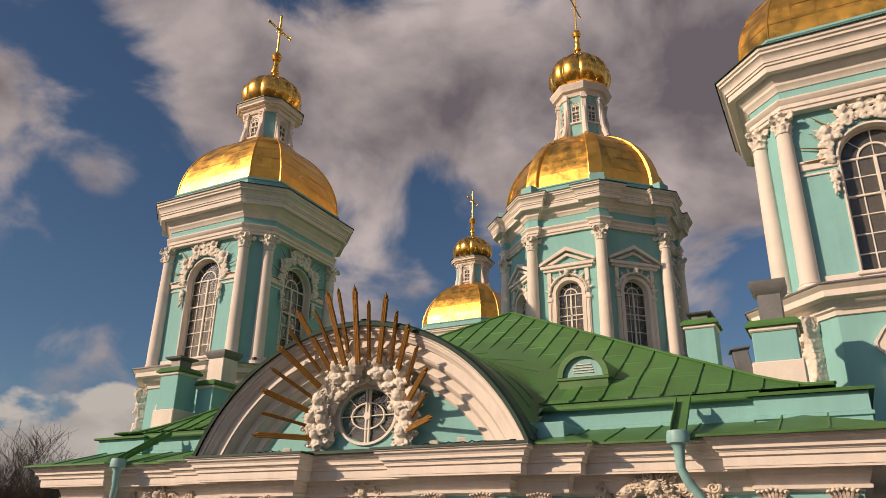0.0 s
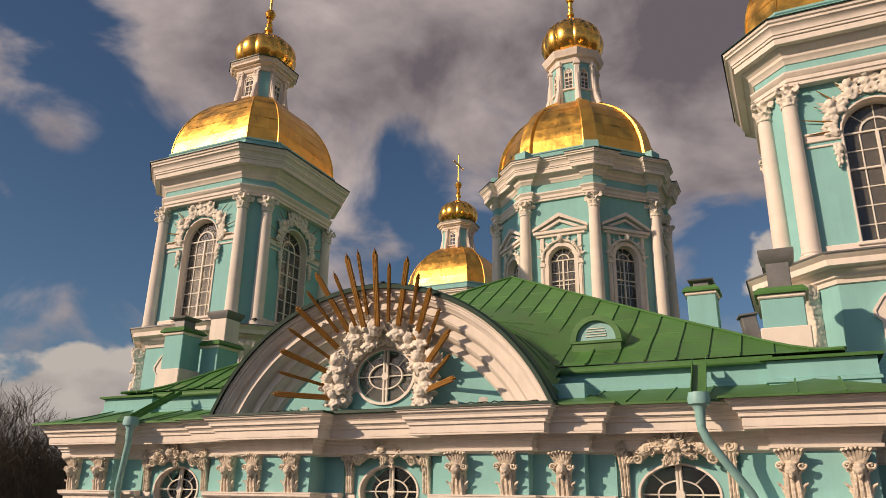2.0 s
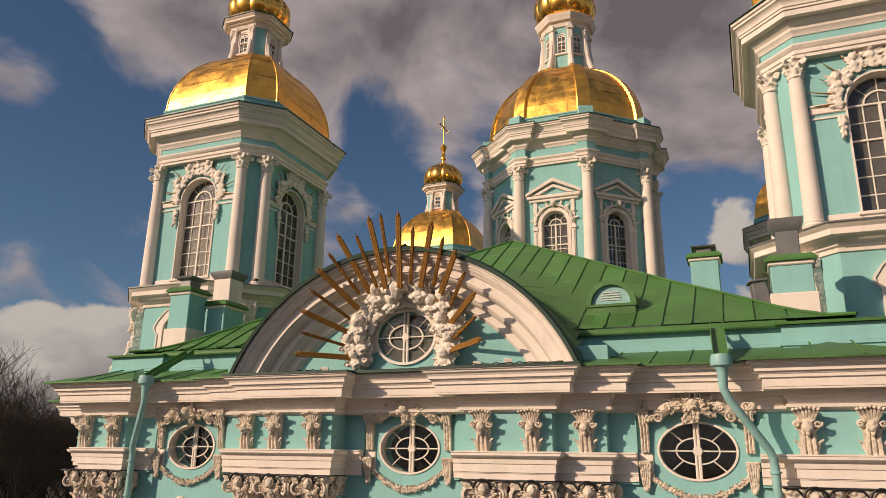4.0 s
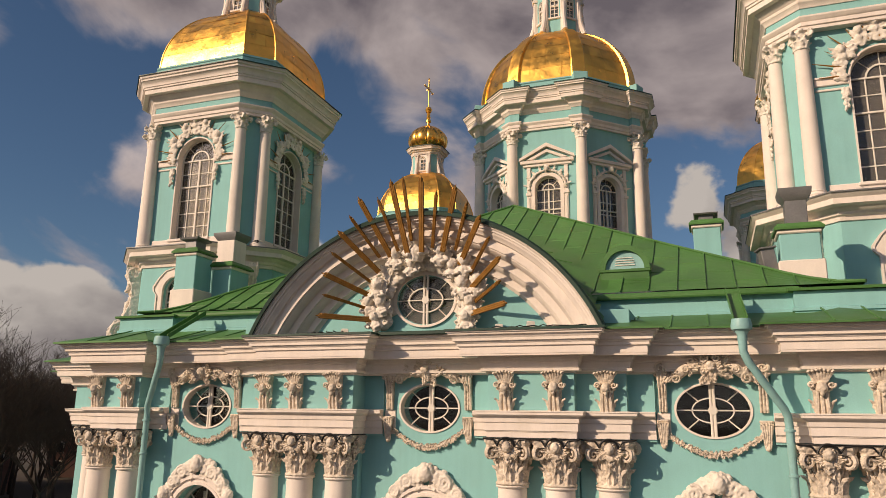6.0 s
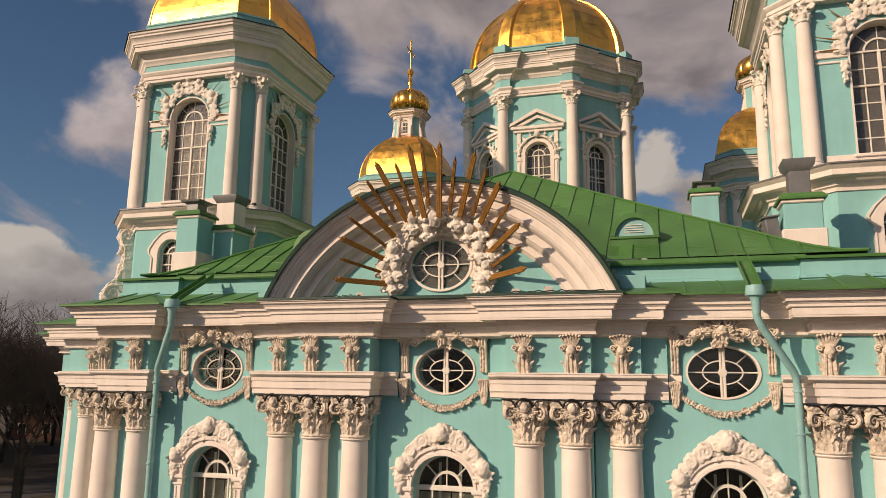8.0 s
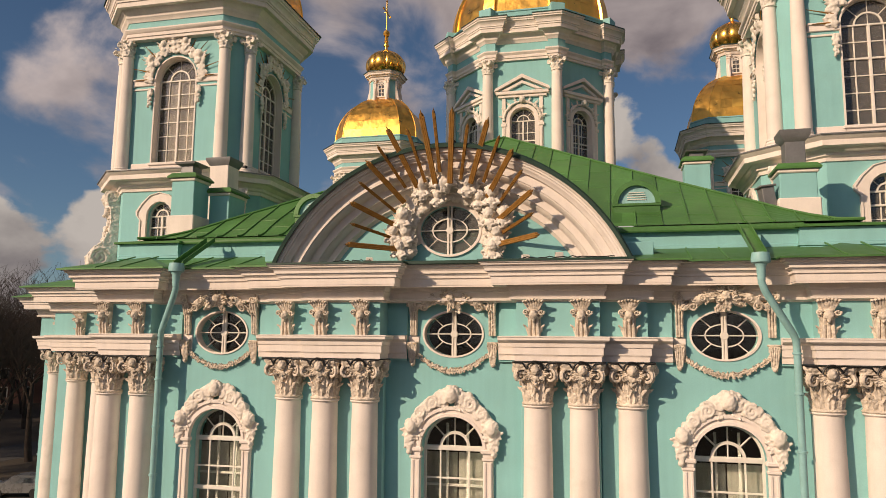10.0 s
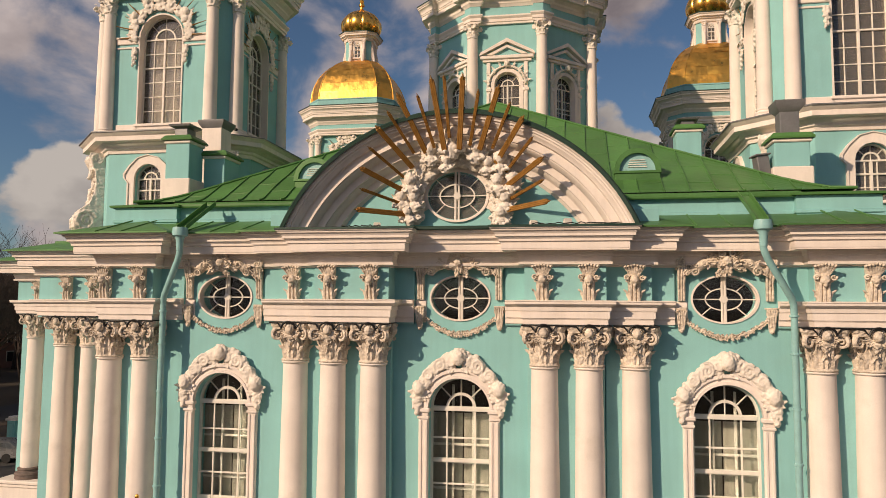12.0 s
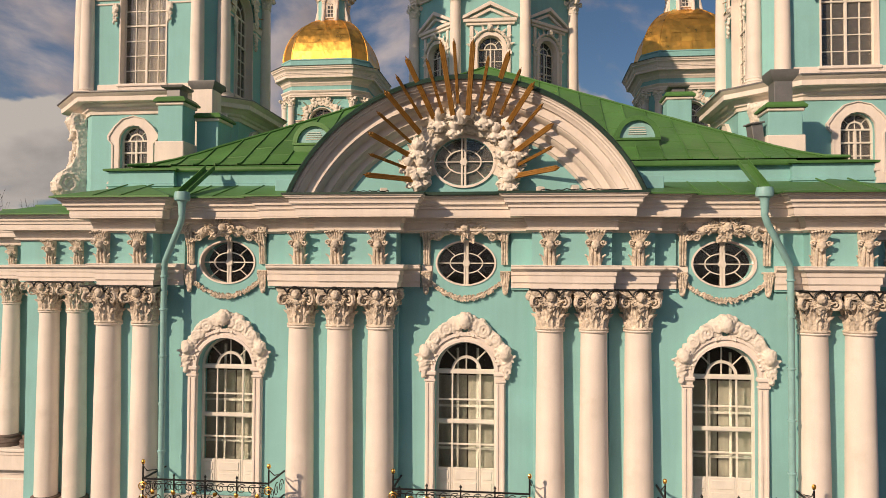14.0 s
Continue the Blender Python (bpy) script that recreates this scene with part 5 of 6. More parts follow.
# ---- towers ----
def cross_shape(z, h, arm):
    """A slender gilded cross with pointed ends; its arms run along y."""
    s = Shape()
    w = 0.07
    s.box(-w * 0.6, w * 0.6, -w, w, z, z + h - 0.12, 0.02)
    s.tube([(0, 0, z + h - 0.14), (0, 0, z + h - 0.06), (0, 0, z + h)], [0.10, 0.07, 0.02], 6)
    zc = z + h * 0.60
    s.box(-w * 0.5, w * 0.5, -arm + 0.1, arm - 0.1, zc - w, zc + w, 0.02)
    for e in (-1, 1):
        s.tube([(0, e * (arm - 0.14), zc), (0, e * (arm - 0.06), zc), (0, e * arm, zc)], [0.10, 0.07, 0.02], 6)
    for k in range(4):
        a = math.pi / 4 + k * math.pi / 2
        s.tube([(0, 0, zc), (0, 0.36 * math.cos(a), zc + 0.36 * math.sin(a))], [0.035, 0.008], 5)
    for e in (-1, 1):
        s.tube([(0, 0, zc), (e * 0.3, 0, zc)], [0.035, 0.008], 5)
    return s


def face_matrix(h, k, n=4):
    """Lays the x-z plane of a face, front to -y, on side k of n."""
    return Matrix.Rotation(2 * math.pi * k / n, 4, "Z") @ Matrix.Translation((0, -h, 0))


def dome_parts(tower, rings, corners, z0, height, cols, rib, end=68.0, rows=7, seed=1, band=0.0):
    """A ribbed dome of separate gilded sheets over the outline corners."""
    dome = part("dome", dome_shell(corners, z0, height, end), GOLD, tower, "gilded ribbed dome", smooth=20)
    rnd = random.Random(seed)
    n = len(corners)
    for k in range(n):
        a, b = Vector(corners[k]), Vector(corners[(k + 1) % n])
        broad = (b - a).length > rings
        cs = cols if broad else max(1, cols // 2)
        for r in range(rows):
            for c in range(cs):
                sh = Shape()
                vs = []
                tilt = [rnd.uniform(0.006, 0.020) for _ in range(4)]
                for q, (i, j) in enumerate(((0, 0), (1, 0), (1, 1), (0, 1))):
                    u = (c + 0.005 + i * 0.99) / cs
                    t = radians(end) * (r + 0.005 + j * 0.99) / rows
                    p = (a.lerp(b, u)) * math.cos(t)
                    o = p.normalized() * (tilt[q] + (0.012 if j == 0 else 0))
                    vs.append((p.x + o.x, p.y + o.y, z0 + height * math.sin(t) + tilt[q] * math.sin(t)))
                mid = []
                for i in (0, 1):
                    u = (c + 0.005 + i * 0.99) / cs
                    t = radians(end) * (r + 0.5) / rows
                    p = (a.lerp(b, u)) * math.cos(t)
                    o = p.normalized() * (0.014 + rnd.uniform(0, 0.012))
                    mid.append((p.x + o.x, p.y + o.y, z0 + height * math.sin(t)))
                sh.add([*vs, *mid], [[0, 1, 5, 4], [4, 5, 2, 3]])
                part("gilded_sheet", sh, GOLD, dome, smooth=40)
    for k in range(n):
        a = Vector(corners[k])
        line = []
        if band:
            part("rib", broad_rib(a, z0, height, end, band), GOLD, dome, smooth=30)
            continue
        for r in range(15):
            t = radians(end) * r / 14
            p = a * math.cos(t)
            line.append((p.x * 1.004, p.y * 1.004, z0 + height * math.sin(t)))
        part("rib", Shape().tube(line, rib, 7), GOLD, dome)
    return dome


def broad_rib(corner, z0, height, end, width):
    """A flat raised band up one corner of a dome, narrowing upwards."""
    u = corner.normalized()
    v = Vector((-u.y, u.x))
    vs, fs, rows = [], [], 16
    for r in range(rows + 1):
        t = radians(end) * r / rows
        p, w = corner * math.cos(t), width * (0.38 + 0.62 * math.cos(t))
        for e, h in ((-1, -0.24), (-1, 0.015), (-0.9, 0.045), (0.9, 0.045), (1, 0.015), (1, -0.24)):
            out = h * math.cos(t)
            vs.append((p.x + v.x * e * w + u.x * out, p.y + v.y * e * w + u.y * out, z0 + height * math.sin(t) + h * math.sin(t)))
    for r in range(rows):
        for k in range(5):
            fs.append([r * 6 + k, r * 6 + k + 1, (r + 1) * 6 + k + 1, (r + 1) * 6 + k])
    fs += [list(range(6))[::-1], [rows * 6 + k for k in range(6)]]
    return Shape().add(vs, fs)


def dome_shell(corners, z0, height, end):
    vs, fs, n, rows = [], [], len(corners), 14
    for r in range(rows + 1):
        t = radians(end) * r / rows
        vs += [(x * math.cos(t) * 0.995, y * math.cos(t) * 0.995, z0 + height * math.sin(t) - 0.012) for x, y in corners]
    for r in range(rows):
        for k in range(n):
            j = (k + 1) % n
            fs.append([r * n + k, r * n + j, (r + 1) * n + j, (r + 1) * n + k])
    fs.append([rows * n + k for k in range(n)])
    return Shape().add(vs, fs)


def bulb_and_cross(tower, z, r, h, ball_z, top_z, arm):
    """The gilded onion, its finial and the cross."""
    prof = [(0.72, 0.0), (0.74, 0.03), (0.80, 0.06), (0.90, 0.13), (0.98, 0.25), (1.0, 0.37), (0.97, 0.50), (0.87, 0.63), (0.70, 0.75), (0.48, 0.85), (0.28, 0.91), (0.15, 0.96), (0.09, 1.0)]
    part("onion_dome", Shape().lathe([(a * r, z + b * h) for a, b in prof], 120, lobes=10, depth=0.075), GOLD_BRIGHT, tower, "gilded lobed onion dome", smooth=28)
    z1 = z + h
    d = ball_z - z1
    part("finial", Shape().lathe([(0.13, z1 - 0.1), (0.13, z1 + 0.15 * d), (0.24, z1 + 0.2 * d), (0.24, z1 + 0.3 * d), (0.14, z1 + 0.36 * d), (0.20, z1 + 0.5 * d), (0.12, z1 + 0.62 * d), (0.17, z1 + 0.72 * d), (0.12, ball_z - 0.26),
                                  (0.22, ball_z - 0.22), (0.31, ball_z), (0.22, ball_z + 0.22), (0.10, ball_z + 0.29), (0.05, ball_z + 0.32)], 20), GOLD, tower)
    part("cross", cross_shape(ball_z + 0.25, top_z - ball_z - 0.25, arm), GOLD, tower, "slender gilded cross")


def arched_window(tower, m, half, foot, spring, cols, rows, crown=0, recess=0.3):
    """A glazed arched window set in an opening, as one part of a tower."""
    w = part("window", Shape().ring(arch_line(half, spring, 18, grow=0.0, foot=foot), arch_line(half, spring, 18, grow=-0.07, foot=foot), recess - 0.05, recess + 0.05), FRAME, tower, "arched window with white glazing bars", m)
    xs = [-half + 2 * half * k / cols for k in range(1, cols)]
    zs = [foot + (spring - foot) * k / rows for k in range(0, rows)]
    bars = muntins(xs, zs, -half, half, foot, spring, 0.042, recess - 0.03, recess + 0.03)
    bars.box(-half, half, recess - 0.06, recess + 0.06, foot + (spring - foot) * 0.667 - 0.035, foot + (spring - foot) * 0.667 + 0.035, 0.01)
    if half > 0.5:
        bars.box(-0.05, 0.05, recess - 0.06, recess + 0.06, foot, spring, 0.01)
    part("glazing_grid", bars, FRAME, w)
    part("fan_grid", fan_bars(half, spring, 0.034), FRAME, w, m=pose(0, recess, 0))
    g = part("pane", Shape().plate(arch_line(half - 0.03, spring, 16, foot=foot), [], recess + 0.008, recess + 0.016), GREY_GLASS, w, smooth=0)
    g.visible_shadow = False
    part("sill", Shape().box(-half - 0.12, half + 0.12, -0.12, recess, foot - 0.12, foot, 0.02), CREAM, w)
    return w


TC_MESH = capital_shape(0.615, head=False).mesh("capital", CARVED, 60, fuse=0.034)
TS_MESH = shaft_shape(18.5, 23.74, 0.295, 0.24).mesh("shaft", CREAM, 50)
TB_MESH = base_shape(18.22, 0.62).mesh("base", CREAM, 40)


def volute(width=1.15):
    """A large S-shaped scroll bracket; its back at y = 0, its front towards -y."""
    outline = [(0.0, 3.55), (-0.55, 3.5), (-0.62, 3.3), (-0.5, 3.05), (-0.34, 2.7), (-0.28, 2.2), (-0.36, 1.7), (-0.55, 1.25), (-0.9, 0.95), (-1.12, 0.6), (-1.1, 0.25), (-0.85, 0.02), (0.0, 0.0)]
    s = Shape()
    k = len(outline)
    vs = [(-width / 2, y, z) for y, z in outline] + [(width / 2, y, z) for y, z in outline]
    fs = [list(range(k)), list(range(k, 2 * k))[::-1]] + [[i, (i + 1) % k, k + (i + 1) % k, k + i] for i in range(k)]
    s.add(vs, fs)
    for e in (-1, 1):
        turn = Matrix.Translation((e * width / 2, 0, 0)) @ Matrix.Rotation(math.pi / 2, 4, "Z")
        s.scroll((-0.68, 0, 0.52), 0.40, 0.085, 2.2, 1, 0.3, turn, grow=0)
        s.scroll((-0.34, 0, 3.26), 0.24, 0.06, 2.0, -1, 0.3, turn, grow=0)
        s.tube([(e * (width / 2 - 0.05), y - 0.02, z) for y, z in outline[1:-1]], 0.055, 6)
    for i in range(7):
        z = 2.9 - 0.26 * i
        s.blob((0, -0.36 - 0.03 * i * (i > 3), z), (0.14 - 0.008 * i, 0.10, 0.15), 0.45, 3)
    s.leaf((0, -0.5, 3.2), (0, 0, -1), (0, -1, 0), 0.4, 0.8, 0.4)
    return s


VOLUTE_MESH = volute().mesh("scroll_bracket", CARVED, 60, fuse=0.03)


def tower_crest(seed):
    """Cloud crest over a tower window, without its rays."""
    s = Shape()
    rnd = random.Random(seed)
    edge = [((1.40 + 0.05 * math.sin(19 * a) + 0.35 * math.exp(-((a - math.pi / 2) / 0.45) ** 2)) * math.cos(a), (1.40 + 0.05 * math.sin(19 * a) + 0.35 * math.exp(-((a - math.pi / 2) / 0.45) ** 2)) * math.sin(a)) for a in np.linspace(-0.12, math.pi + 0.12, 41)]
    s.ring(edge, [(1.05 * math.cos(a), 1.05 * math.sin(a)) for a in np.linspace(-0.12, math.pi + 0.12, 41)], -0.12, 0.04)
    for i in range(60):
        a = radians(-6 + 192 * i / 59)
        r = 1.24 + rnd.uniform(-0.13, 0.15)
        q = rnd.uniform(0.06, 0.11)
        s.blob((r * math.cos(a), -0.10 - rnd.uniform(0, 0.06), r * math.sin(a)), (q * rnd.uniform(0.9, 1.7), 0.06, q), 0.3, 2.5)
    for i in range(18):
        a = radians(0 + 180 * i / 17)
        r = 1.24 + 0.10 * (-1) ** i
        s.scroll((r * math.cos(a), -0.17, r * math.sin(a)), rnd.uniform(0.07, 0.11), 0.032, 1.5, (-1) ** i, rnd.uniform(0, 6))
        s.leaf((1.30 * math.cos(a), -0.13, 1.30 * math.sin(a)), (math.cos(a + 0.6 * (-1) ** i), 0, math.sin(a + 0.6 * (-1) ** i)), (0, -1, 0), 0.13, 0.28, 0.5)
    for a, up, q in ((40, 0.14, 0.15), (74, 0.30, 0.13), (94, 0.44, 0.17), (112, 0.28, 0.13), (142, 0.14, 0.15)):
        c, d = math.cos(radians(a)), math.sin(radians(a))
        boss(s, ((1.32 + up) * c, -0.24, (1.32 + up) * d), q, 1.3, -0.2)
        s.blob(((1.28 + up) * c, -0.16, (1.28 + up) * d - 0.24), (0.15, 0.12, 0.15), 0.3, 3)
    return s


CREST_MESH = tower_crest(3).mesh("crest", CARVED, 60, fuse=0.026)


RAY_MESHES = [Shape().tube([(0, -0.12, 1.3), (0, -0.14, r)], [0.045, 0.012], 4).mesh("ray", GILT, 40) for r in (2.0, 2.25)]


def wall_drop():
    """A short hanging of carved fruit beside a window."""
    s = Shape()
    s.leaf((0, -0.10, 0.0), (0, 0, -1), (0, -1, 0), 0.26, 0.42, 0.5)
    for k in range(6):
        s.blob((0.05 * (-1) ** k, -0.09, -0.28 - 0.11 * k), (0.11 - 0.013 * k, 0.08, 0.10), 0.4, 3.5)
    return s


DROP_MESH = wall_drop().mesh("drop", CARVED, 60, fuse=0.028)


def corner_tower(m):
    t = thing("corner_tower", "turquoise and cream church tower with a gilded dome and onion cupola", "tower", m, "corner towers")
    low, up = (3.74, 1.90), (3.15, 2.45)
    # unseen dark block, added so the tower panes look unlit
    part("inner_core", Shape().box(-2.5, 2.5, -2.5, 2.5, 13.4, 24.4, 0.02), ROOM, t, "dark block added inside to darken the windows")
    # lower stage
    for k in range(4):
        fm = face_matrix(low[0], k)
        hole = [arch_line(0.62, 16.22, 12, foot=14.75)]
        part("base_wall", Shape().plate([(-low[1], 13.2), (low[1], 13.2), (low[1], 17.6), (-low[1], 17.6)], hole, 0, 0.4), TEAL, t, m=fm, smooth=0)
        w = arched_window(t, fm, 0.62, 14.75, 16.22, 3, 3, recess=0.22)
        ear = [(1.10, 14.2), (1.10, 14.45), (0.92, 14.6), (0.92, 16.05), (1.10, 16.25), (1.12, 16.42), (0.86, 16.78), (0.48, 17.12), (0.0, 17.24)]
        ear = ear + [(-x, z) for x, z in reversed(ear[:-1])]
        inn = [(0.62, 14.2), (0.62, 14.45), (0.62, 14.6), (0.62, 16.05), (0.615, 16.25), (0.58, 16.44), (0.45, 16.64), (0.24, 16.79), (0.0, 16.84)]
        inn = inn + [(-x, z) for x, z in reversed(inn[:-1])]
        part("window_surround", Shape().ring(ear, inn, -0.10, 0.02).ring(ear, [(x * 0.93, z - 0.03) for x, z in ear], -0.15, -0.09), CREAM, w)
        d = (low[0] - low[1])
        cm = Matrix.Rotation(math.pi / 2 * k + math.pi / 4, 4, "Z") @ Matrix.Translation((0, -(low[0] + low[1]) / math.sqrt(2), 0))
        cw = d / math.sqrt(2)
        part("base_wall", Shape().plate([(-cw, 13.2), (cw, 13.2), (cw, 17.6), (-cw, 17.6)], [], 0, 0.4), TEAL, t, m=cm, smooth=0)
        part("scroll_bracket", VOLUTE_MESH, None, t, "carved cream stucco scroll bracket", cm @ Matrix.Translation((0, 0, 13.95)))
    low_oct = octagon(*low)
    part("base_cornice", Shape().sweep(low_oct, [(0.02, 17.3), (0.06, 17.32), (0.08, 17.45), (0.16, 17.5), (0.18, 17.6), (0.30, 17.68), (0.34, 17.74), (0.62, 17.76), (0.62, 17.95), (0.70, 18.02), (0.76, 18.08), (0.76, 18.14), (-0.9, 18.2)], closed=True), CREAM, t, smooth=30)
    part("ledge_sheet", Shape().sweep(low_oct, [(0.80, 18.10), (0.80, 18.15), (-0.9, 18.27), (-0.9, 18.2)], closed=True), ZINC, t, "grey sheet metal ledge")
    # upper stage
    for k in range(4):
        fm = face_matrix(up[0], k)
        hole = [arch_line(1.02, 22.62, 18, foot=18.75)]
        part("wall", Shape().plate([(-up[1], 18.2), (up[1], 18.2), (up[1], 24.6), (-up[1], 24.6)], hole, 0, 0.45), TEAL, t, m=fm, smooth=0)
        w = arched_window(t, fm, 1.02, 18.75, 22.62, 4, 6, recess=0.34)
        part("reveal", Shape().ring(arch_line(1.02, 22.62, 20, grow=0.05, foot=18.45), arch_line(1.02, 22.62, 20, grow=-0.012, foot=18.45), -0.05, 0.33), CREAM, w)
        part("crest", CREST_MESH, None, w, "carved cream stucco crest", pose(0, -0.01, 22.62) @ Matrix.Diagonal((1.08, 0.78, 1.1, 1)))
        for i in range(13):
            part("ray", RAY_MESHES[i % 2], None, w, "gilded ray", pose(0, 0, 22.62, 0, 15 * i - 90, 0))
        part("apron", Shape().box(-2.05, 2.05, -0.05, 0.02, 18.25, 18.74, 0.02), CREAM, w)
        for e in (-1, 1):
            xs = sorted((e * 1.04, e * 2.16))
            part("band", Shape().box(xs[0], xs[1], -0.07, 0.02, 22.36, 22.62, 0.02).box(xs[0] + 0.02, xs[1], -0.05, 0.02, 22.16, 22.24, 0.015).box(xs[0], xs[1], -0.12, 0.02, 22.60, 22.68, 0.015), CREAM, w)
            part("drop", DROP_MESH, None, w, "carved stucco drop", pose(e * 1.22, -0.05, 22.2))
        cm = Matrix.Rotation(math.pi / 2 * k + math.pi / 4, 4, "Z") @ Matrix.Translation((0, -(up[0] + up[1]) / math.sqrt(2), 0))
        cw = (up[0] - up[1]) / math.sqrt(2)
        part("wall", Shape().plate([(-cw, 18.2), (cw, 18.2), (cw, 24.6), (-cw, 24.6)], [], 0, 0.3), TEAL, t, m=cm, smooth=0)
        for x, y, turn in ((2.46, -3.27, 0), (3.27, -2.46, 90)):
            p = Matrix.Rotation(math.pi / 2 * k, 4, "Z") @ Vector((x, y, 0))
            c = part("column", TS_MESH, None, t, m=pose(p.x, p.y, 0, 0, 0, 90 * k + turn))
            part("capital", TC_MESH, None, c, "carved stucco leaf capital", pose(0, 0, 23.74))
            part("base", TB_MESH, None, c)
    ent = octagon(3.46, 2.40)
    part("architrave", Shape().sweep(ent, [(-0.4, 24.48), (0.0, 24.48), (0.0, 24.6), (0.05, 24.62), (0.05, 24.76), (0.10, 24.8), (0.16, 24.9), (0.16, 24.96), (-0.4, 25.0)], closed=True), CREAM, t, smooth=30)
    part("frieze", Shape().sweep(ent, [(-0.3, 24.96), (-0.02, 24.96), (-0.02, 25.4), (-0.3, 25.4)], closed=True), TEAL, t, smooth=0)
    part("cornice", Shape().sweep(ent, [(-0.3, 25.32), (0.02, 25.32), (0.06, 25.42), (0.14, 25.5), (0.16, 25.6), (0.26, 25.7), (0.34, 25.78), (0.36, 25.84), (0.58, 25.84), (0.58, 26.06), (0.63, 26.07), (0.63, 26.15), (0.67, 26.17), (0.67, 26.25), (0.70, 26.32), (0.78, 26.42), (0.82, 26.44), (0.82, 26.52), (0.88, 26.56), (0.90, 26.68), (-0.3, 26.78)], closed=True), CREAM, t, smooth=30)
    part("cornice_sheet", Shape().sweep(ent, [(0.95, 26.67), (0.95, 26.71), (-0.2, 26.92), (-0.2, 26.8)], closed=True), DARKGREEN, t, "dark green sheet metal edge")
    drum = octagon(3.46, 2.40)
    part("drum", Shape().sweep(drum, [(0.10, 26.7), (0.10, 27.30), (0.14, 27.34), (0.14, 27.42), (-0.3, 27.46)], closed=True), TEAL, t, smooth=0)
    dome_parts(t, 2.5, drum, 27.40, 4.12, 6, 0.045, end=70, seed=4)
    # lantern
    ln = octagon(1.10, 0.72)
    for k in range(4):
        fm = face_matrix(1.10, k)
        hole = [arch_line(0.30, 32.55, 10, foot=31.55)]
        part("lantern_wall", Shape().plate([(-0.72, 30.8), (0.72, 30.8), (0.72, 33.3), (-0.72, 33.3)], hole, 0, 0.15), CREAM, t, m=fm, smooth=0)
        arched_window(t, fm, 0.30, 31.55, 32.55, 2, 3, recess=0.08)
        for e in (-1, 1):
            s = Shape().box(e * 0.55 - 0.13, e * 0.55 + 0.13, -0.12, 0.02, 31.2, 33.1, 0.03)
            s.tube([(e * 0.55, -0.08, 32.2), (e * 0.55, -0.16, 31.7), (e * 0.55, -0.22, 31.35), (e * 0.55, -0.26, 31.05)], [0.10, 0.12, 0.14, 0.12], 8)
            s.box(e * 0.55 - 0.17, e * 0.55 + 0.17, -0.17, 0.02, 32.98, 33.10, 0.02).box(e * 0.55 - 0.15, e * 0.55 + 0.15, -0.15, 0.02, 32.66, 32.72, 0.02)
            for f in (-1, 1):
                s.scroll((e * 0.55 + f * 0.13, -0.14, 32.88), 0.075, 0.03, 1.4, f, 0.5)
            part("lantern_pilaster", s, CREAM, t, m=fm)
        cm = Matrix.Rotation(math.pi / 2 * k + math.pi / 4, 4, "Z") @ Matrix.Translation((0, -1.82 / math.sqrt(2), 0))
        part("lantern_wall", Shape().plate([(-0.27, 30.8), (0.27, 30.8), (0.27, 33.3), (-0.27, 33.3)], [], 0, 0.15), TEAL, t, m=cm, smooth=0)
    part("lantern_cornice", Shape().sweep(octagon(1.16, 0.76), [(-0.2, 33.0), (0.02, 33.0), (0.08, 33.1), (0.10, 33.2), (0.22, 33.24), (0.23, 33.32), (0.38, 33.36), (0.38, 33.46), (0.46, 33.54), (0.48, 33.62), (-0.3, 33.70)], closed=True), CREAM, t, smooth=30)
    part("lantern_sheet", Shape().sweep(octagon(1.16, 0.76), [(0.52, 33.60), (0.52, 33.66), (-0.3, 33.80), (-0.3, 33.7)], closed=True), DARKGREEN, t, "dark sheet metal edge")
    bulb_and_cross(t, 33.66, 1.74, 2.45, 37.55, 40.65, 1.05)
    return t


first = corner_tower(pose(-26.0, 27.35, 0))
for x, y in ((2.40, 27.4), (-25.9, 54.0), (2.35, 54.4)):
    copy_thing(first, pose(x, y, 0))


# pale sheets added in this tower only, standing in for bright reflections
for k in (0, 1):
    part("blind", Shape().box(-1.0, 1.0, 0.50, 0.52, 18.7, 22.75, 0.005), BLIND, first, "pale sheet added behind the glass to lighten the window", face_matrix(3.15, k))


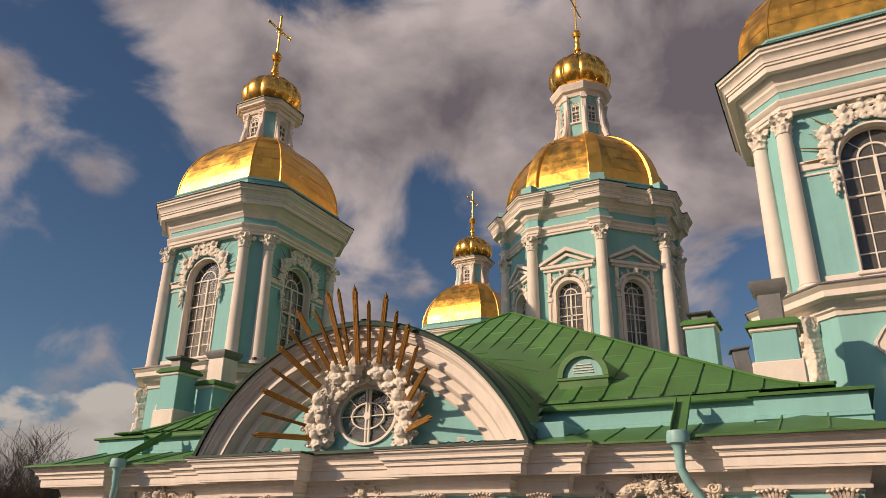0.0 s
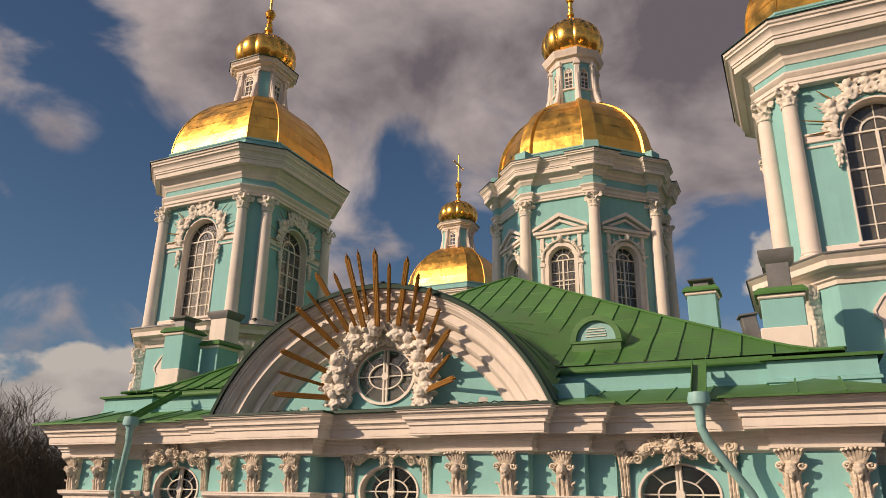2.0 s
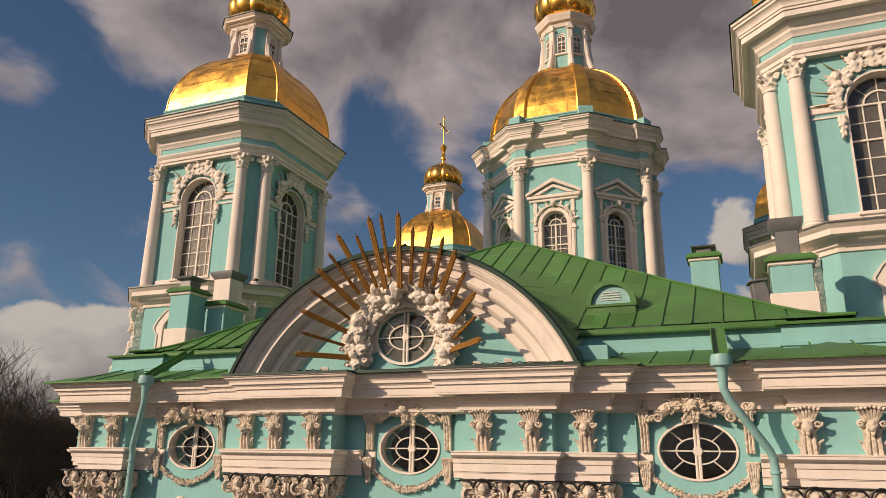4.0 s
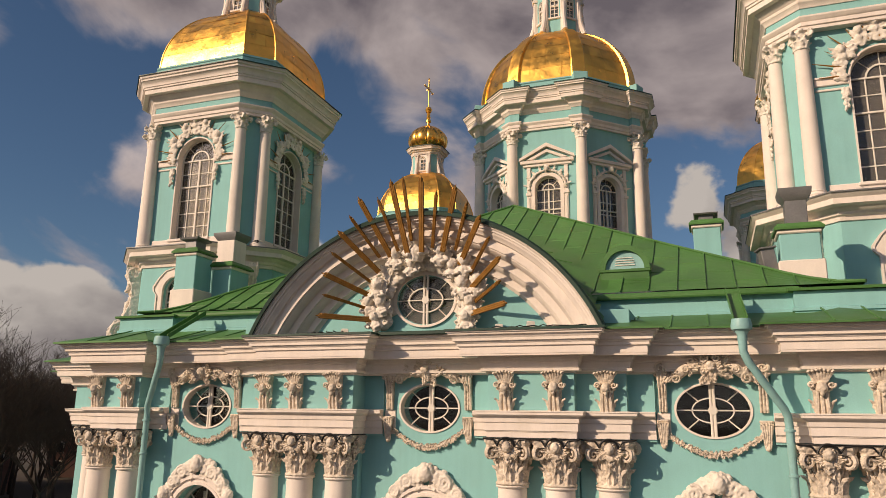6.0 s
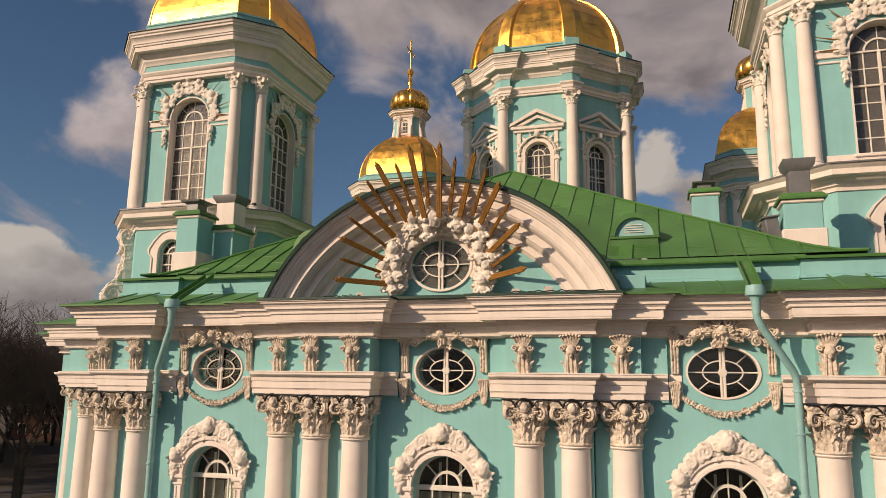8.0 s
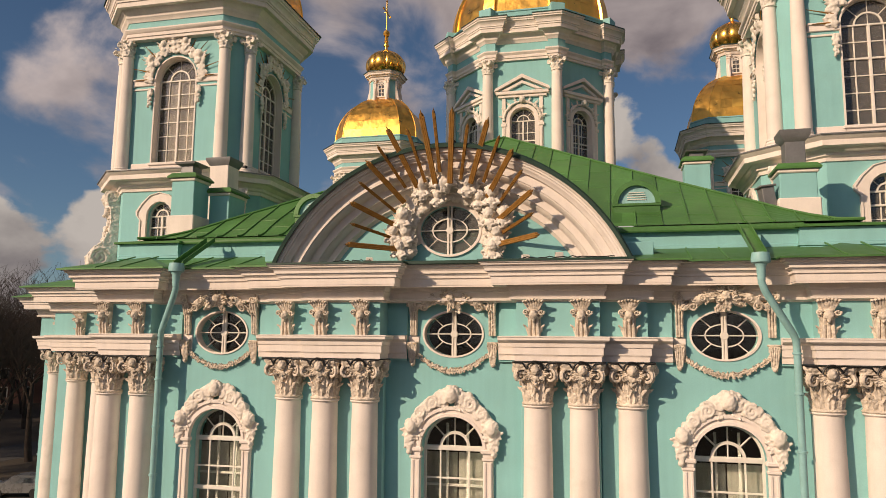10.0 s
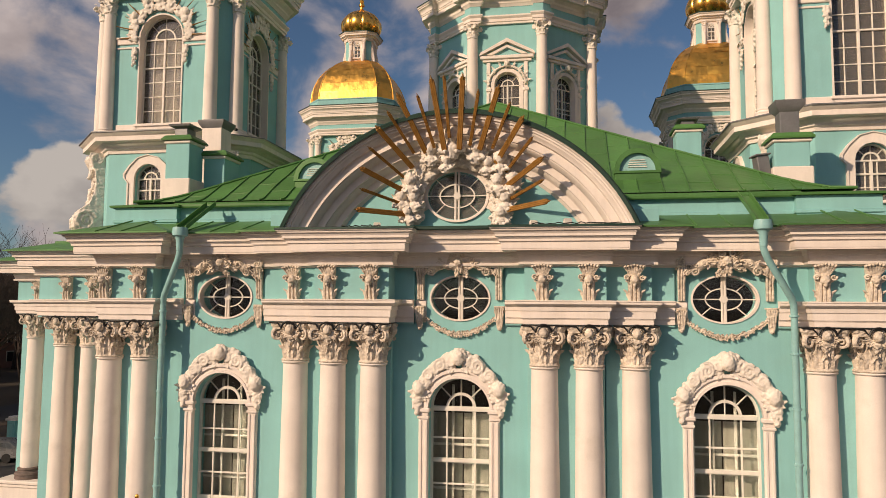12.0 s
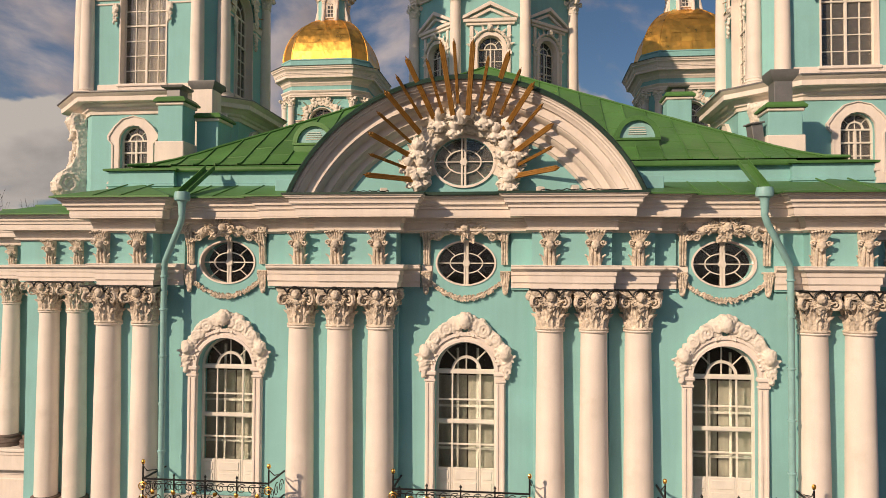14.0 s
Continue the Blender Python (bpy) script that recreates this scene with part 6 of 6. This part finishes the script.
def middle_tower(m):
    t = thing("middle_tower", "turquoise octagonal church tower with pedimented windows and a gilded dome", "tower", m)
    R, wall_r = 5.28, 5.06
    ap = wall_r * math.cos(math.pi / 8)
    half = wall_r * math.sin(math.pi / 8)
    cap = capital_shape(0.72, head=False).mesh("capital", CARVED, 60, fuse=0.03)
    shaft = shaft_shape(19.2, 26.52, 0.36, 0.295).mesh("shaft", CREAM, 50)
    base = base_shape(18.85, 0.78).mesh("base", CREAM, 40)
    part("podium", Shape().sweep([(5.6 * math.cos(math.pi / 8 + k * math.pi / 4), 5.6 * math.sin(math.pi / 8 + k * math.pi / 4)) for k in range(8)],
                                 [(0, 13.5), (0, 18.4), (0.2, 18.5), (0.25, 18.75), (-0.9, 18.85)], closed=True), CREAM, t)
    # dark prism added inside the octagon to keep its windows dark
    part("inner_core", Shape().lathe([(3.9, 18.9), (3.9, 27.4)], 8), ROOM, t, "dark block added inside to darken the windows")
    pair = {}
    for k in range(8):
        fm = face_matrix(ap, k, 8)
        hole = [arch_line(0.75, 23.8, 16, foot=20.2)]
        part("wall", Shape().plate([(-half, 18.7), (half, 18.7), (half, 27.5), (-half, 27.5)], hole, 0, 0.45), TEAL, t, m=fm, smooth=0)
        w = arched_window(t, fm, 0.75, 20.2, 23.8, 3, 5, recess=0.3)
        part("archivolt", Shape().ring(arch_line(0.75, 23.8, 18, grow=0.20, foot=20.0), arch_line(0.75, 23.8, 18, grow=-0.01, foot=20.0), -0.10, 0.28), CREAM, w)
        for e in (-1, 1):
            xs = sorted((e * 0.97, e * 1.2))
            part("jamb", Shape().box(xs[0], xs[1], -0.09, 0.02, 19.9, 25.3, 0.02).box(xs[0] + 0.05, xs[1] - 0.05, -0.13, -0.08, 20.0, 23.3, 0.02).box(xs[0] - 0.03, xs[1] + 0.06, -0.15, 0.02, 23.4, 23.58, 0.02), CREAM, w)
        ped = Shape().box(-1.55, 1.55, -0.26, 0.02, 25.3, 25.5, 0.03).box(-1.42, 1.42, -0.16, 0.02, 25.14, 25.3, 0.02)
        for e in (-1, 1):
            ped.add([(e * 1.62, -0.28, 25.5), (e * 1.62, 0.0, 25.5), (0, -0.28, 26.28), (0, 0.0, 26.28), (e * 1.58, -0.28, 25.68), (e * 1.58, 0.0, 25.68), (0, -0.28, 26.5), (0, 0.0, 26.5)],
                    [[0, 2, 6, 4], [1, 5, 7, 3], [0, 4, 5, 1], [4, 6, 7, 5], [0, 1, 3, 2]])
            ped.add([(e * 1.2, -0.16, 25.58), (e * 1.2, 0.0, 25.58), (0, -0.16, 26.14), (0, 0.0, 26.14), (e * 0.85, -0.16, 25.58), (e * 0.85, 0.0, 25.58), (0, -0.16, 25.98), (0, 0.0, 25.98)],
                    [[0, 2, 6, 4], [1, 5, 7, 3], [0, 4, 5, 1], [4, 6, 7, 5], [0, 1, 3, 2]])
        part("pediment", ped, CREAM, w)
        if "crest" not in pair:
            s = Shape()
            rnd = random.Random(8)
            for i in range(26):
                a = radians(0 + 180 * i / 25)
                q = rnd.uniform(0.07, 0.14)
                s.blob((1.06 * math.cos(a), -0.10, 1.06 * math.sin(a)), (q, 0.12, q), 0.4, 3, fine=False)
            for i in range(9):
                a = radians(10 + 160 * i / 8)
                s.leaf((1.08 * math.cos(a), -0.10, 1.08 * math.sin(a)), (math.cos(a), 0, math.sin(a)), (0, -1, 0), 0.14, 0.36, 0.4)
            s.blob((0, -0.22, 1.18), (0.18, 0.15, 0.20), 0.2, 3)
            pair["crest"] = s.mesh("crest", CARVED, 60, fuse=0.03)
        part("crest", pair["crest"], None, w, "carved cream stucco crest", pose(0, -0.02, 23.8))
        a = math.pi / 8 + k * math.pi / 4
        p = Vector((R * math.sin(a), -R * math.cos(a), 0))
        c = part("column", shaft, None, t, m=Matrix.Translation(p) @ Matrix.Rotation(a, 4, "Z"))
        part("capital", cap, None, c, "carved stucco leaf capital", pose(0, 0, 26.52))
        part("base", base, None, c)
    path, bump_r = [], 0.30
    ring8 = [(wall_r + 0.14) * Vector((math.sin(math.pi / 8 + k * math.pi / 4), -math.cos(math.pi / 8 + k * math.pi / 4))) for k in range(8)]
    for k in range(8):
        v, prev, nxt = ring8[k], ring8[k - 1], ring8[(k + 1) % 8]
        d1, d2 = (prev - v).normalized(), (nxt - v).normalized()
        n1, n2 = Vector((-d1.y, d1.x)), Vector((d2.y, -d2.x))
        if n1.dot(v) < 0:
            n1 = -n1
        if n2.dot(v) < 0:
            n2 = -n2
        u = v.normalized()
        path += [v + d1 * 0.46, v + d1 * 0.46 + n1 * bump_r, v + u * bump_r * 1.08, v + d2 * 0.46 + n2 * bump_r, v + d2 * 0.46]
    path = [tuple(p) for p in path]
    part("architrave", Shape().sweep(path, [(-0.5, 27.40), (0, 27.40), (0, 27.52), (0.05, 27.54), (0.05, 27.7), (0.14, 27.82), (0.14, 27.9), (-0.5, 27.95)], closed=True), CREAM, t, smooth=25)
    part("frieze", Shape().sweep(path, [(-0.5, 27.9), (-0.01, 27.9), (-0.01, 28.5), (-0.5, 28.5)], closed=True), TEAL, t, smooth=0)
    part("cornice", Shape().sweep(path, [(-0.5, 28.42), (0.02, 28.42), (0.06, 28.52), (0.14, 28.6), (0.16, 28.72), (0.26, 28.84), (0.30, 28.90), (0.50, 28.90), (0.50, 29.12), (0.54, 29.13), (0.54, 29.21), (0.58, 29.23), (0.58, 29.31), (0.62, 29.40), (0.70, 29.50), (0.74, 29.52), (0.74, 29.59), (0.79, 29.62), (0.80, 29.72), (-0.6, 29.85)], closed=True), CREAM, t, smooth=25)
    part("cornice_sheet", Shape().sweep(path, [(0.82, 29.7), (0.82, 29.77), (-0.5, 30.0), (-0.5, 29.85)], closed=True), DARKGREEN, t, "dark green sheet metal edge")
    drum = [tuple(v * (5.16 / v.length)) for v in ring8]
    part("drum", Shape().sweep(drum, [(0.15, 29.7), (0.15, 30.34), (0.2, 30.38), (0.2, 30.46), (-0.4, 30.5)], closed=True), TEAL, t, smooth=0)
    for v in ring8:
        p = v * (5.36 / v.length)
        part("drum_block", Shape().box(-0.42, 0.42, -0.28, 0.3, 29.75, 30.55, 0.02), TEAL, t, m=Matrix.Translation((p.x, p.y, 0)) @ Matrix.Rotation(math.atan2(v.x, -v.y), 4, "Z"))
    dome_parts(t, 0.5, drum, 30.45, 5.15, 4, 0.09, end=69, seed=9, band=0.42)
    lr = [tuple(v * (1.50 / v.length)) for v in ring8]
    apl, hl = 1.50 * math.cos(math.pi / 8), 1.50 * math.sin(math.pi / 8)
    for k in range(8):
        fm = face_matrix(apl, k, 8)
        part("lantern_wall", Shape().plate([(-hl, 34.8), (hl, 34.8), (hl, 38.8), (-hl, 38.8)], [arch_line(0.30, 37.75, 10, foot=36.5)], 0, 0.15), TEAL, t, m=fm, smooth=0)
        arched_window(t, fm, 0.30, 36.5, 37.75, 2, 4, recess=0.08)
        v = ring8[k].normalized()
        s = Shape().box(-0.17, 0.17, -0.16, 0.1, 35.1, 38.6, 0.03).box(-0.23, 0.23, -0.24, 0.1, 38.15, 38.35, 0.03)
        s.tube([(0, -0.08, 37.5), (0, -0.14, 36.8), (0, -0.18, 36.3), (0, -0.30, 35.8), (0, -0.46, 35.3)], [0.12, 0.15, 0.14, 0.17, 0.17], 8)
        part("lantern_pilaster", s, CREAM, t, m=Matrix.Translation((v.x * 1.5, v.y * 1.5, 0)) @ Matrix.Rotation(math.atan2(v.x, -v.y), 4, "Z"))
    part("lantern_cornice", Shape().sweep([tuple(v * (1.55 / v.length)) for v in ring8], [(-0.2, 38.45), (0.05, 38.45), (0.10, 38.6), (0.14, 38.7), (0.32, 38.78), (0.36, 38.95), (0.48, 39.1), (0.50, 39.22), (-0.3, 39.4)], closed=True), CREAM, t, smooth=30)
    bulb_and_cross(t, 39.3, 2.12, 3.4, 44.45, 48.2, 1.25)
    return t


middle_tower(pose(-11.95, 41.9, 0))


# ---- chimneys and vents on the roof ----
def chimney(x0, x1, y0, y1, z0, z1, plinth, cap, label):
    c = thing("chimney", label, "chimney", pose((x0 + x1) / 2, (y0 + y1) / 2, 0), group="chimneys")
    w, d = (x1 - x0) / 2, (y1 - y0) / 2
    part("plinth", Shape().box(-w - 0.08, w + 0.08, -d - 0.08, d + 0.08, z0, plinth, 0.03), CREAM, c)
    part("body", Shape().box(-w, w, -d, d, plinth, z1 - 0.32, 0.02), TEAL, c)
    part("moulding", Shape().box(-w - 0.06, w + 0.06, -d - 0.06, d + 0.06, z1 - 0.34, z1 - 0.22, 0.03), CREAM, c)
    top = [(-w, -d), (w, -d), (w, d), (-w, d)]
    part("cap", Shape().sweep(top, [(0.0, z1 - 0.22), (0.13, z1 - 0.22), (0.14, z1 - 0.16), (0.02, z1 - 0.02), (-0.1, z1), (-0.15, z1)], closed=True).add([(x * 0.9, y * 0.9, z1 - 0.002) for x, y in top], [[0, 1, 2, 3]]), GREEN, c)
    if cap:
        part("vent", Shape().box(-w * 0.55, w * 0.55, -d * 0.6, d * 0.6, z1 - 0.01, z1 + cap * 0.7, 0.02).sweep([(x * 0.55, y * 0.6) for x, y in top], [(0, z1 + cap * 0.66), (0.14, z1 + cap * 0.82), (0.17, z1 + cap), (-0.2, z1 + cap)], closed=True)
             .add([(x * 0.7, y * 0.7, z1 + cap - 0.004) for x, y in top], [[0, 1, 2, 3]]), ZINC, c, "grey sheet metal vent")
    return c


chimney(-23.05, -22.10, 20.0, 21.0, 13.8, 17.15, 15.5, 0.42, "turquoise plaster chimney with a green cap before the tower")
chimney(-22.05, -21.2, 21.0, 22.2, 14.2, 16.75, 14.9, 0.0, "low turquoise chimney block with a green cap")
chimney(-1.66, -0.56, 20.7, 21.7, 13.8, 16.65, 15.5, 1.1, "turquoise plaster chimney with a grey metal vent")
chimney(-4.12, -3.16, 25.4, 26.4, 15.2, 18.2, 16.3, 0.25, "small turquoise plaster chimney with a green cap")
for x, y in ((-22.35, 22.5),):
    c = thing("roof_pedestal", "cream plaster pedestal with a grey metal cap", "pedestal", pose(x, y, 0), group="roof pedestals")
    part("body", Shape().box(-0.42, 0.42, -0.42, 0.42, 15.5, 17.95, 0.02), CREAM, c)
    part("cap", Shape().sweep([(-0.42, -0.42), (0.42, -0.42), (0.42, 0.42), (-0.42, 0.42)], [(0, 17.9), (0.12, 18.1), (0.13, 18.22), (-0.3, 18.26)], closed=True), ZINC, c)
vent = thing("roof_vent", "small grey sheet metal vent box on the roof", "vent", pose(-1.95, 21.0, 15.2, 0, -8, 12))
part("box", Shape().box(-0.2, 0.2, -0.2, 0.2, 0.0, 0.75, 0.02), ZINC, vent)
part("lid", Shape().box(-0.26, 0.26, -0.26, 0.26, 0.72, 0.78, 0.015), ZINC, vent)
for x, y, z in ((-11.45, 16.75, 16.62), (-22.6, 24.6, 18.3), (-3.3, 22.4, 13.9)):
    c = thing("floodlight", "small dark metal floodlight on the ledge", "lamp", pose(x, y, z), group="floodlights")
    part("housing", Shape().box(-0.10, 0.10, -0.08, 0.08, 0.08, 0.22, 0.03), IRON, c)
    part("bracket", Shape().box(-0.03, 0.03, -0.03, 0.03, -0.06, 0.12, 0.005), IRON, c)

# ---- grounds ----
structure("ground", Shape().add([(-2500, -2500, GROUND_Z), (2500, -2500, GROUND_Z), (2500, 2500, GROUND_Z), (-2500, 2500, GROUND_Z)], [[0, 1, 2, 3]]), EARTH, "bare brown park ground with dry grass", "ground", smooth=0)
structure("pavement", Shape().box(-52, 30, -30, 75, GROUND_Z - 0.3, GROUND_Z + 0.03), ASPHALT, "grey asphalt forecourt round the church", "pavement")
structure("road", Shape().box(-74, -66, -200, 300, GROUND_Z - 0.3, GROUND_Z + 0.02), ASPHALT, "grey asphalt drive beyond the lawn", "road")


def bare_tree(seed, height):
    rnd = random.Random(seed)
    s, twigs = Shape(), Shape()

    def grow(p, d, length, r, level):
        pts, rad = [p], [r]
        steps = 4 if level < 4 else 2
        for i in range(steps):
            d = (d + Vector((rnd.uniform(-1, 1), rnd.uniform(-1, 1), rnd.uniform(-0.4, 0.7))) * (0.10 + 0.05 * level)).normalized()
            p = p + d * length / steps
            pts.append(p)
            rad.append(r * (1 - 0.14 * (i + 1)))
        (s if level < 3 else twigs).tube(pts, rad, 7 if level < 2 else 4 if level < 3 else 3)
        if level >= 5:
            return
        n = (6, 6, 5, 4, 4)[level]
        for i in range(n):
            k = (rnd.choice((2, 3, 4)) if level else rnd.choice((3, 4, 4))) if steps == 4 else rnd.choice((1, 2))
            a = rnd.uniform(0, 2 * math.pi)
            side = Vector((math.cos(a), math.sin(a), rnd.uniform(0.05, 0.7)))
            grow(pts[k], (d * 0.7 + side * 0.75).normalized(), length * rnd.uniform(0.58, 0.78), max(rad[k] * 0.60, 0.014), level + 1)

    grow(Vector((0, 0, -0.2)), Vector((0, 0, 1)), height * 0.34, height * 0.018, 0)
    return s.mesh("trunk", BARK, 60), twigs.mesh("crown", BARK, 0)


kinds = [bare_tree(21 + i, h) for i, h in enumerate((21, 18, 23))]
rnd = random.Random(77)
spots = []
for i in range(46):
    far, turn = 62 + 2.1 * i + rnd.uniform(-3, 3), radians(rnd.uniform(38, 60))
    spots.append((-6 - far * math.sin(turn), -4 + far * math.cos(turn)))
for i in range(50):
    far, turn = rnd.uniform(105, 175), radians(rnd.uniform(36, 62))
    spots.append((-6 - far * math.sin(turn), -4 + far * math.cos(turn)))
for i, (x, y) in enumerate(spots):
    tr = thing("tree", "tall bare leafless park tree with dark branches", "tree", pose(x, y, GROUND_Z, 0, 0, rnd.uniform(0, 360)) @ Matrix.Diagonal((0.95, 0.95, rnd.uniform(0.86, 1.0), 1)), group="bare park trees")
    trunk, crown = kinds[i % 3]
    part("trunk", trunk, None, tr)
    part("crown", crown, None, tr)


def far_house(x, y, w, d, h, turn, cols, rows):
    b = thing("apartment_building", "far reddish plaster house with rows of windows behind the trees", "building", pose(x, y, GROUND_Z, 0, 0, turn))
    part("wall", Shape().box(-w / 2, w / 2, 0, d, 0, h, 0.05), OCHRE, b)
    part("roof", Shape().add([(-w / 2 - 0.4, -0.4, h), (w / 2 + 0.4, -0.4, h), (w / 2 + 0.4, d + 0.4, h), (-w / 2 - 0.4, d + 0.4, h), (-w / 2 + 3, d / 2, h + 3), (w / 2 - 3, d / 2, h + 3)],
                             [[0, 1, 5, 4], [1, 2, 5], [2, 3, 4, 5], [3, 0, 4], [0, 3, 2, 1]]), ZINC, b, smooth=0)
    pane = Shape().box(-0.55, 0.55, -0.04, 0.02, 0, 1.8, 0.02).mesh("pane", IRON, 0)
    fr = Shape().ring([(0.7, -0.1), (0.7, 1.95), (-0.7, 1.95), (-0.7, -0.1)], [(0.55, 0), (0.55, 1.8), (-0.55, 1.8), (-0.55, 0)], -0.1, 0.0).mesh("window", FRAME, 0)
    for i in range(cols):
        for j in range(rows):
            wd = part("window", fr, None, b, m=pose(-w / 2 + w * (i + 0.5) / cols, 0, 1.2 + j * (h - 1) / rows))
            part("pane", pane, None, wd)


far_house(-120, 60, 60, 14, 13, 65, 14, 4)
far_house(-105, 125, 50, 14, 15, 40, 12, 4)


def car(x, y, turn):
    c = thing("car", "silver grey parked estate car beside the church", "car", pose(x, y, GROUND_Z + 0.03, 0, 0, turn))
    outline = [(-2.2, 0.35), (-2.25, 0.7), (-2.1, 0.95), (-1.0, 1.02), (-0.4, 1.52), (0.3, 1.62), (1.4, 1.58), (2.0, 1.1), (2.2, 0.95), (2.22, 0.4)]
    k = len(outline)
    vs, fs = [], []
    for y2, q in ((-0.88, 0.0), (-0.80, 0.06), (0.80, 0.06), (0.88, 0.0)):
        vs += [(a, y2 * (1 if z < 1.05 else 0.84), z + (q if z > 0.5 else -q)) for a, z in outline]
    for r in range(3):
        for i in range(k):
            j = (i + 1) % k
            fs.append([r * k + i, r * k + j, (r + 1) * k + j, (r + 1) * k + i])
    fs += [list(range(k)), [3 * k + i for i in range(k)][::-1]]
    part("body", Shape().add(vs, fs), PAINT, c)
    for e in (-1, 1):
        part("side_window", Shape().add([(-0.85, e * 0.83, 1.08), (-0.4, e * 0.76, 1.46), (1.35, e * 0.76, 1.50), (1.75, e * 0.83, 1.12)], [[0, 1, 2, 3]]), GLASS, c)
        for x2 in (-1.35, 1.35):
            w = part("wheel", Shape().lathe([(0.2, -0.11), (0.33, -0.11), (0.35, -0.07), (0.35, 0.07), (0.33, 0.11), (0.2, 0.11)], 24, Matrix.Rotation(math.pi / 2, 4, "X")), RUBBER, c, m=pose(x2, e * 0.78, 0.35))
            part("rim", Shape().lathe([(0.02, -0.10), (0.2, -0.10), (0.2, 0.10), (0.02, 0.10)], 18, Matrix.Rotation(math.pi / 2, 4, "X")), ZINC, w)
        part("headlight", Shape().blob((-2.2, e * 0.62, 0.78), (0.07, 0.17, 0.09), 0.05, 2), FRAME, c)


car(-51.5, 45.0, 15)

pier = thing("gate_pier", "small turquoise and cream plaster gate pier", "pier", pose(-54.0, 50.0, GROUND_Z))
part("plinth", Shape().box(-0.5, 0.5, -0.5, 0.5, 0, 0.45, 0.03), CREAM, pier)
part("shaft", Shape().box(-0.38, 0.38, -0.38, 0.38, 0.44, 2.3, 0.03).box(-0.24, 0.24, -0.42, -0.36, 0.7, 2.05, 0.02), TEAL, pier)
part("cap", Shape().box(-0.5, 0.5, -0.5, 0.5, 2.28, 2.45, 0.04).box(-0.36, 0.36, -0.36, 0.36, 2.44, 2.62, 0.06), CREAM, pier)
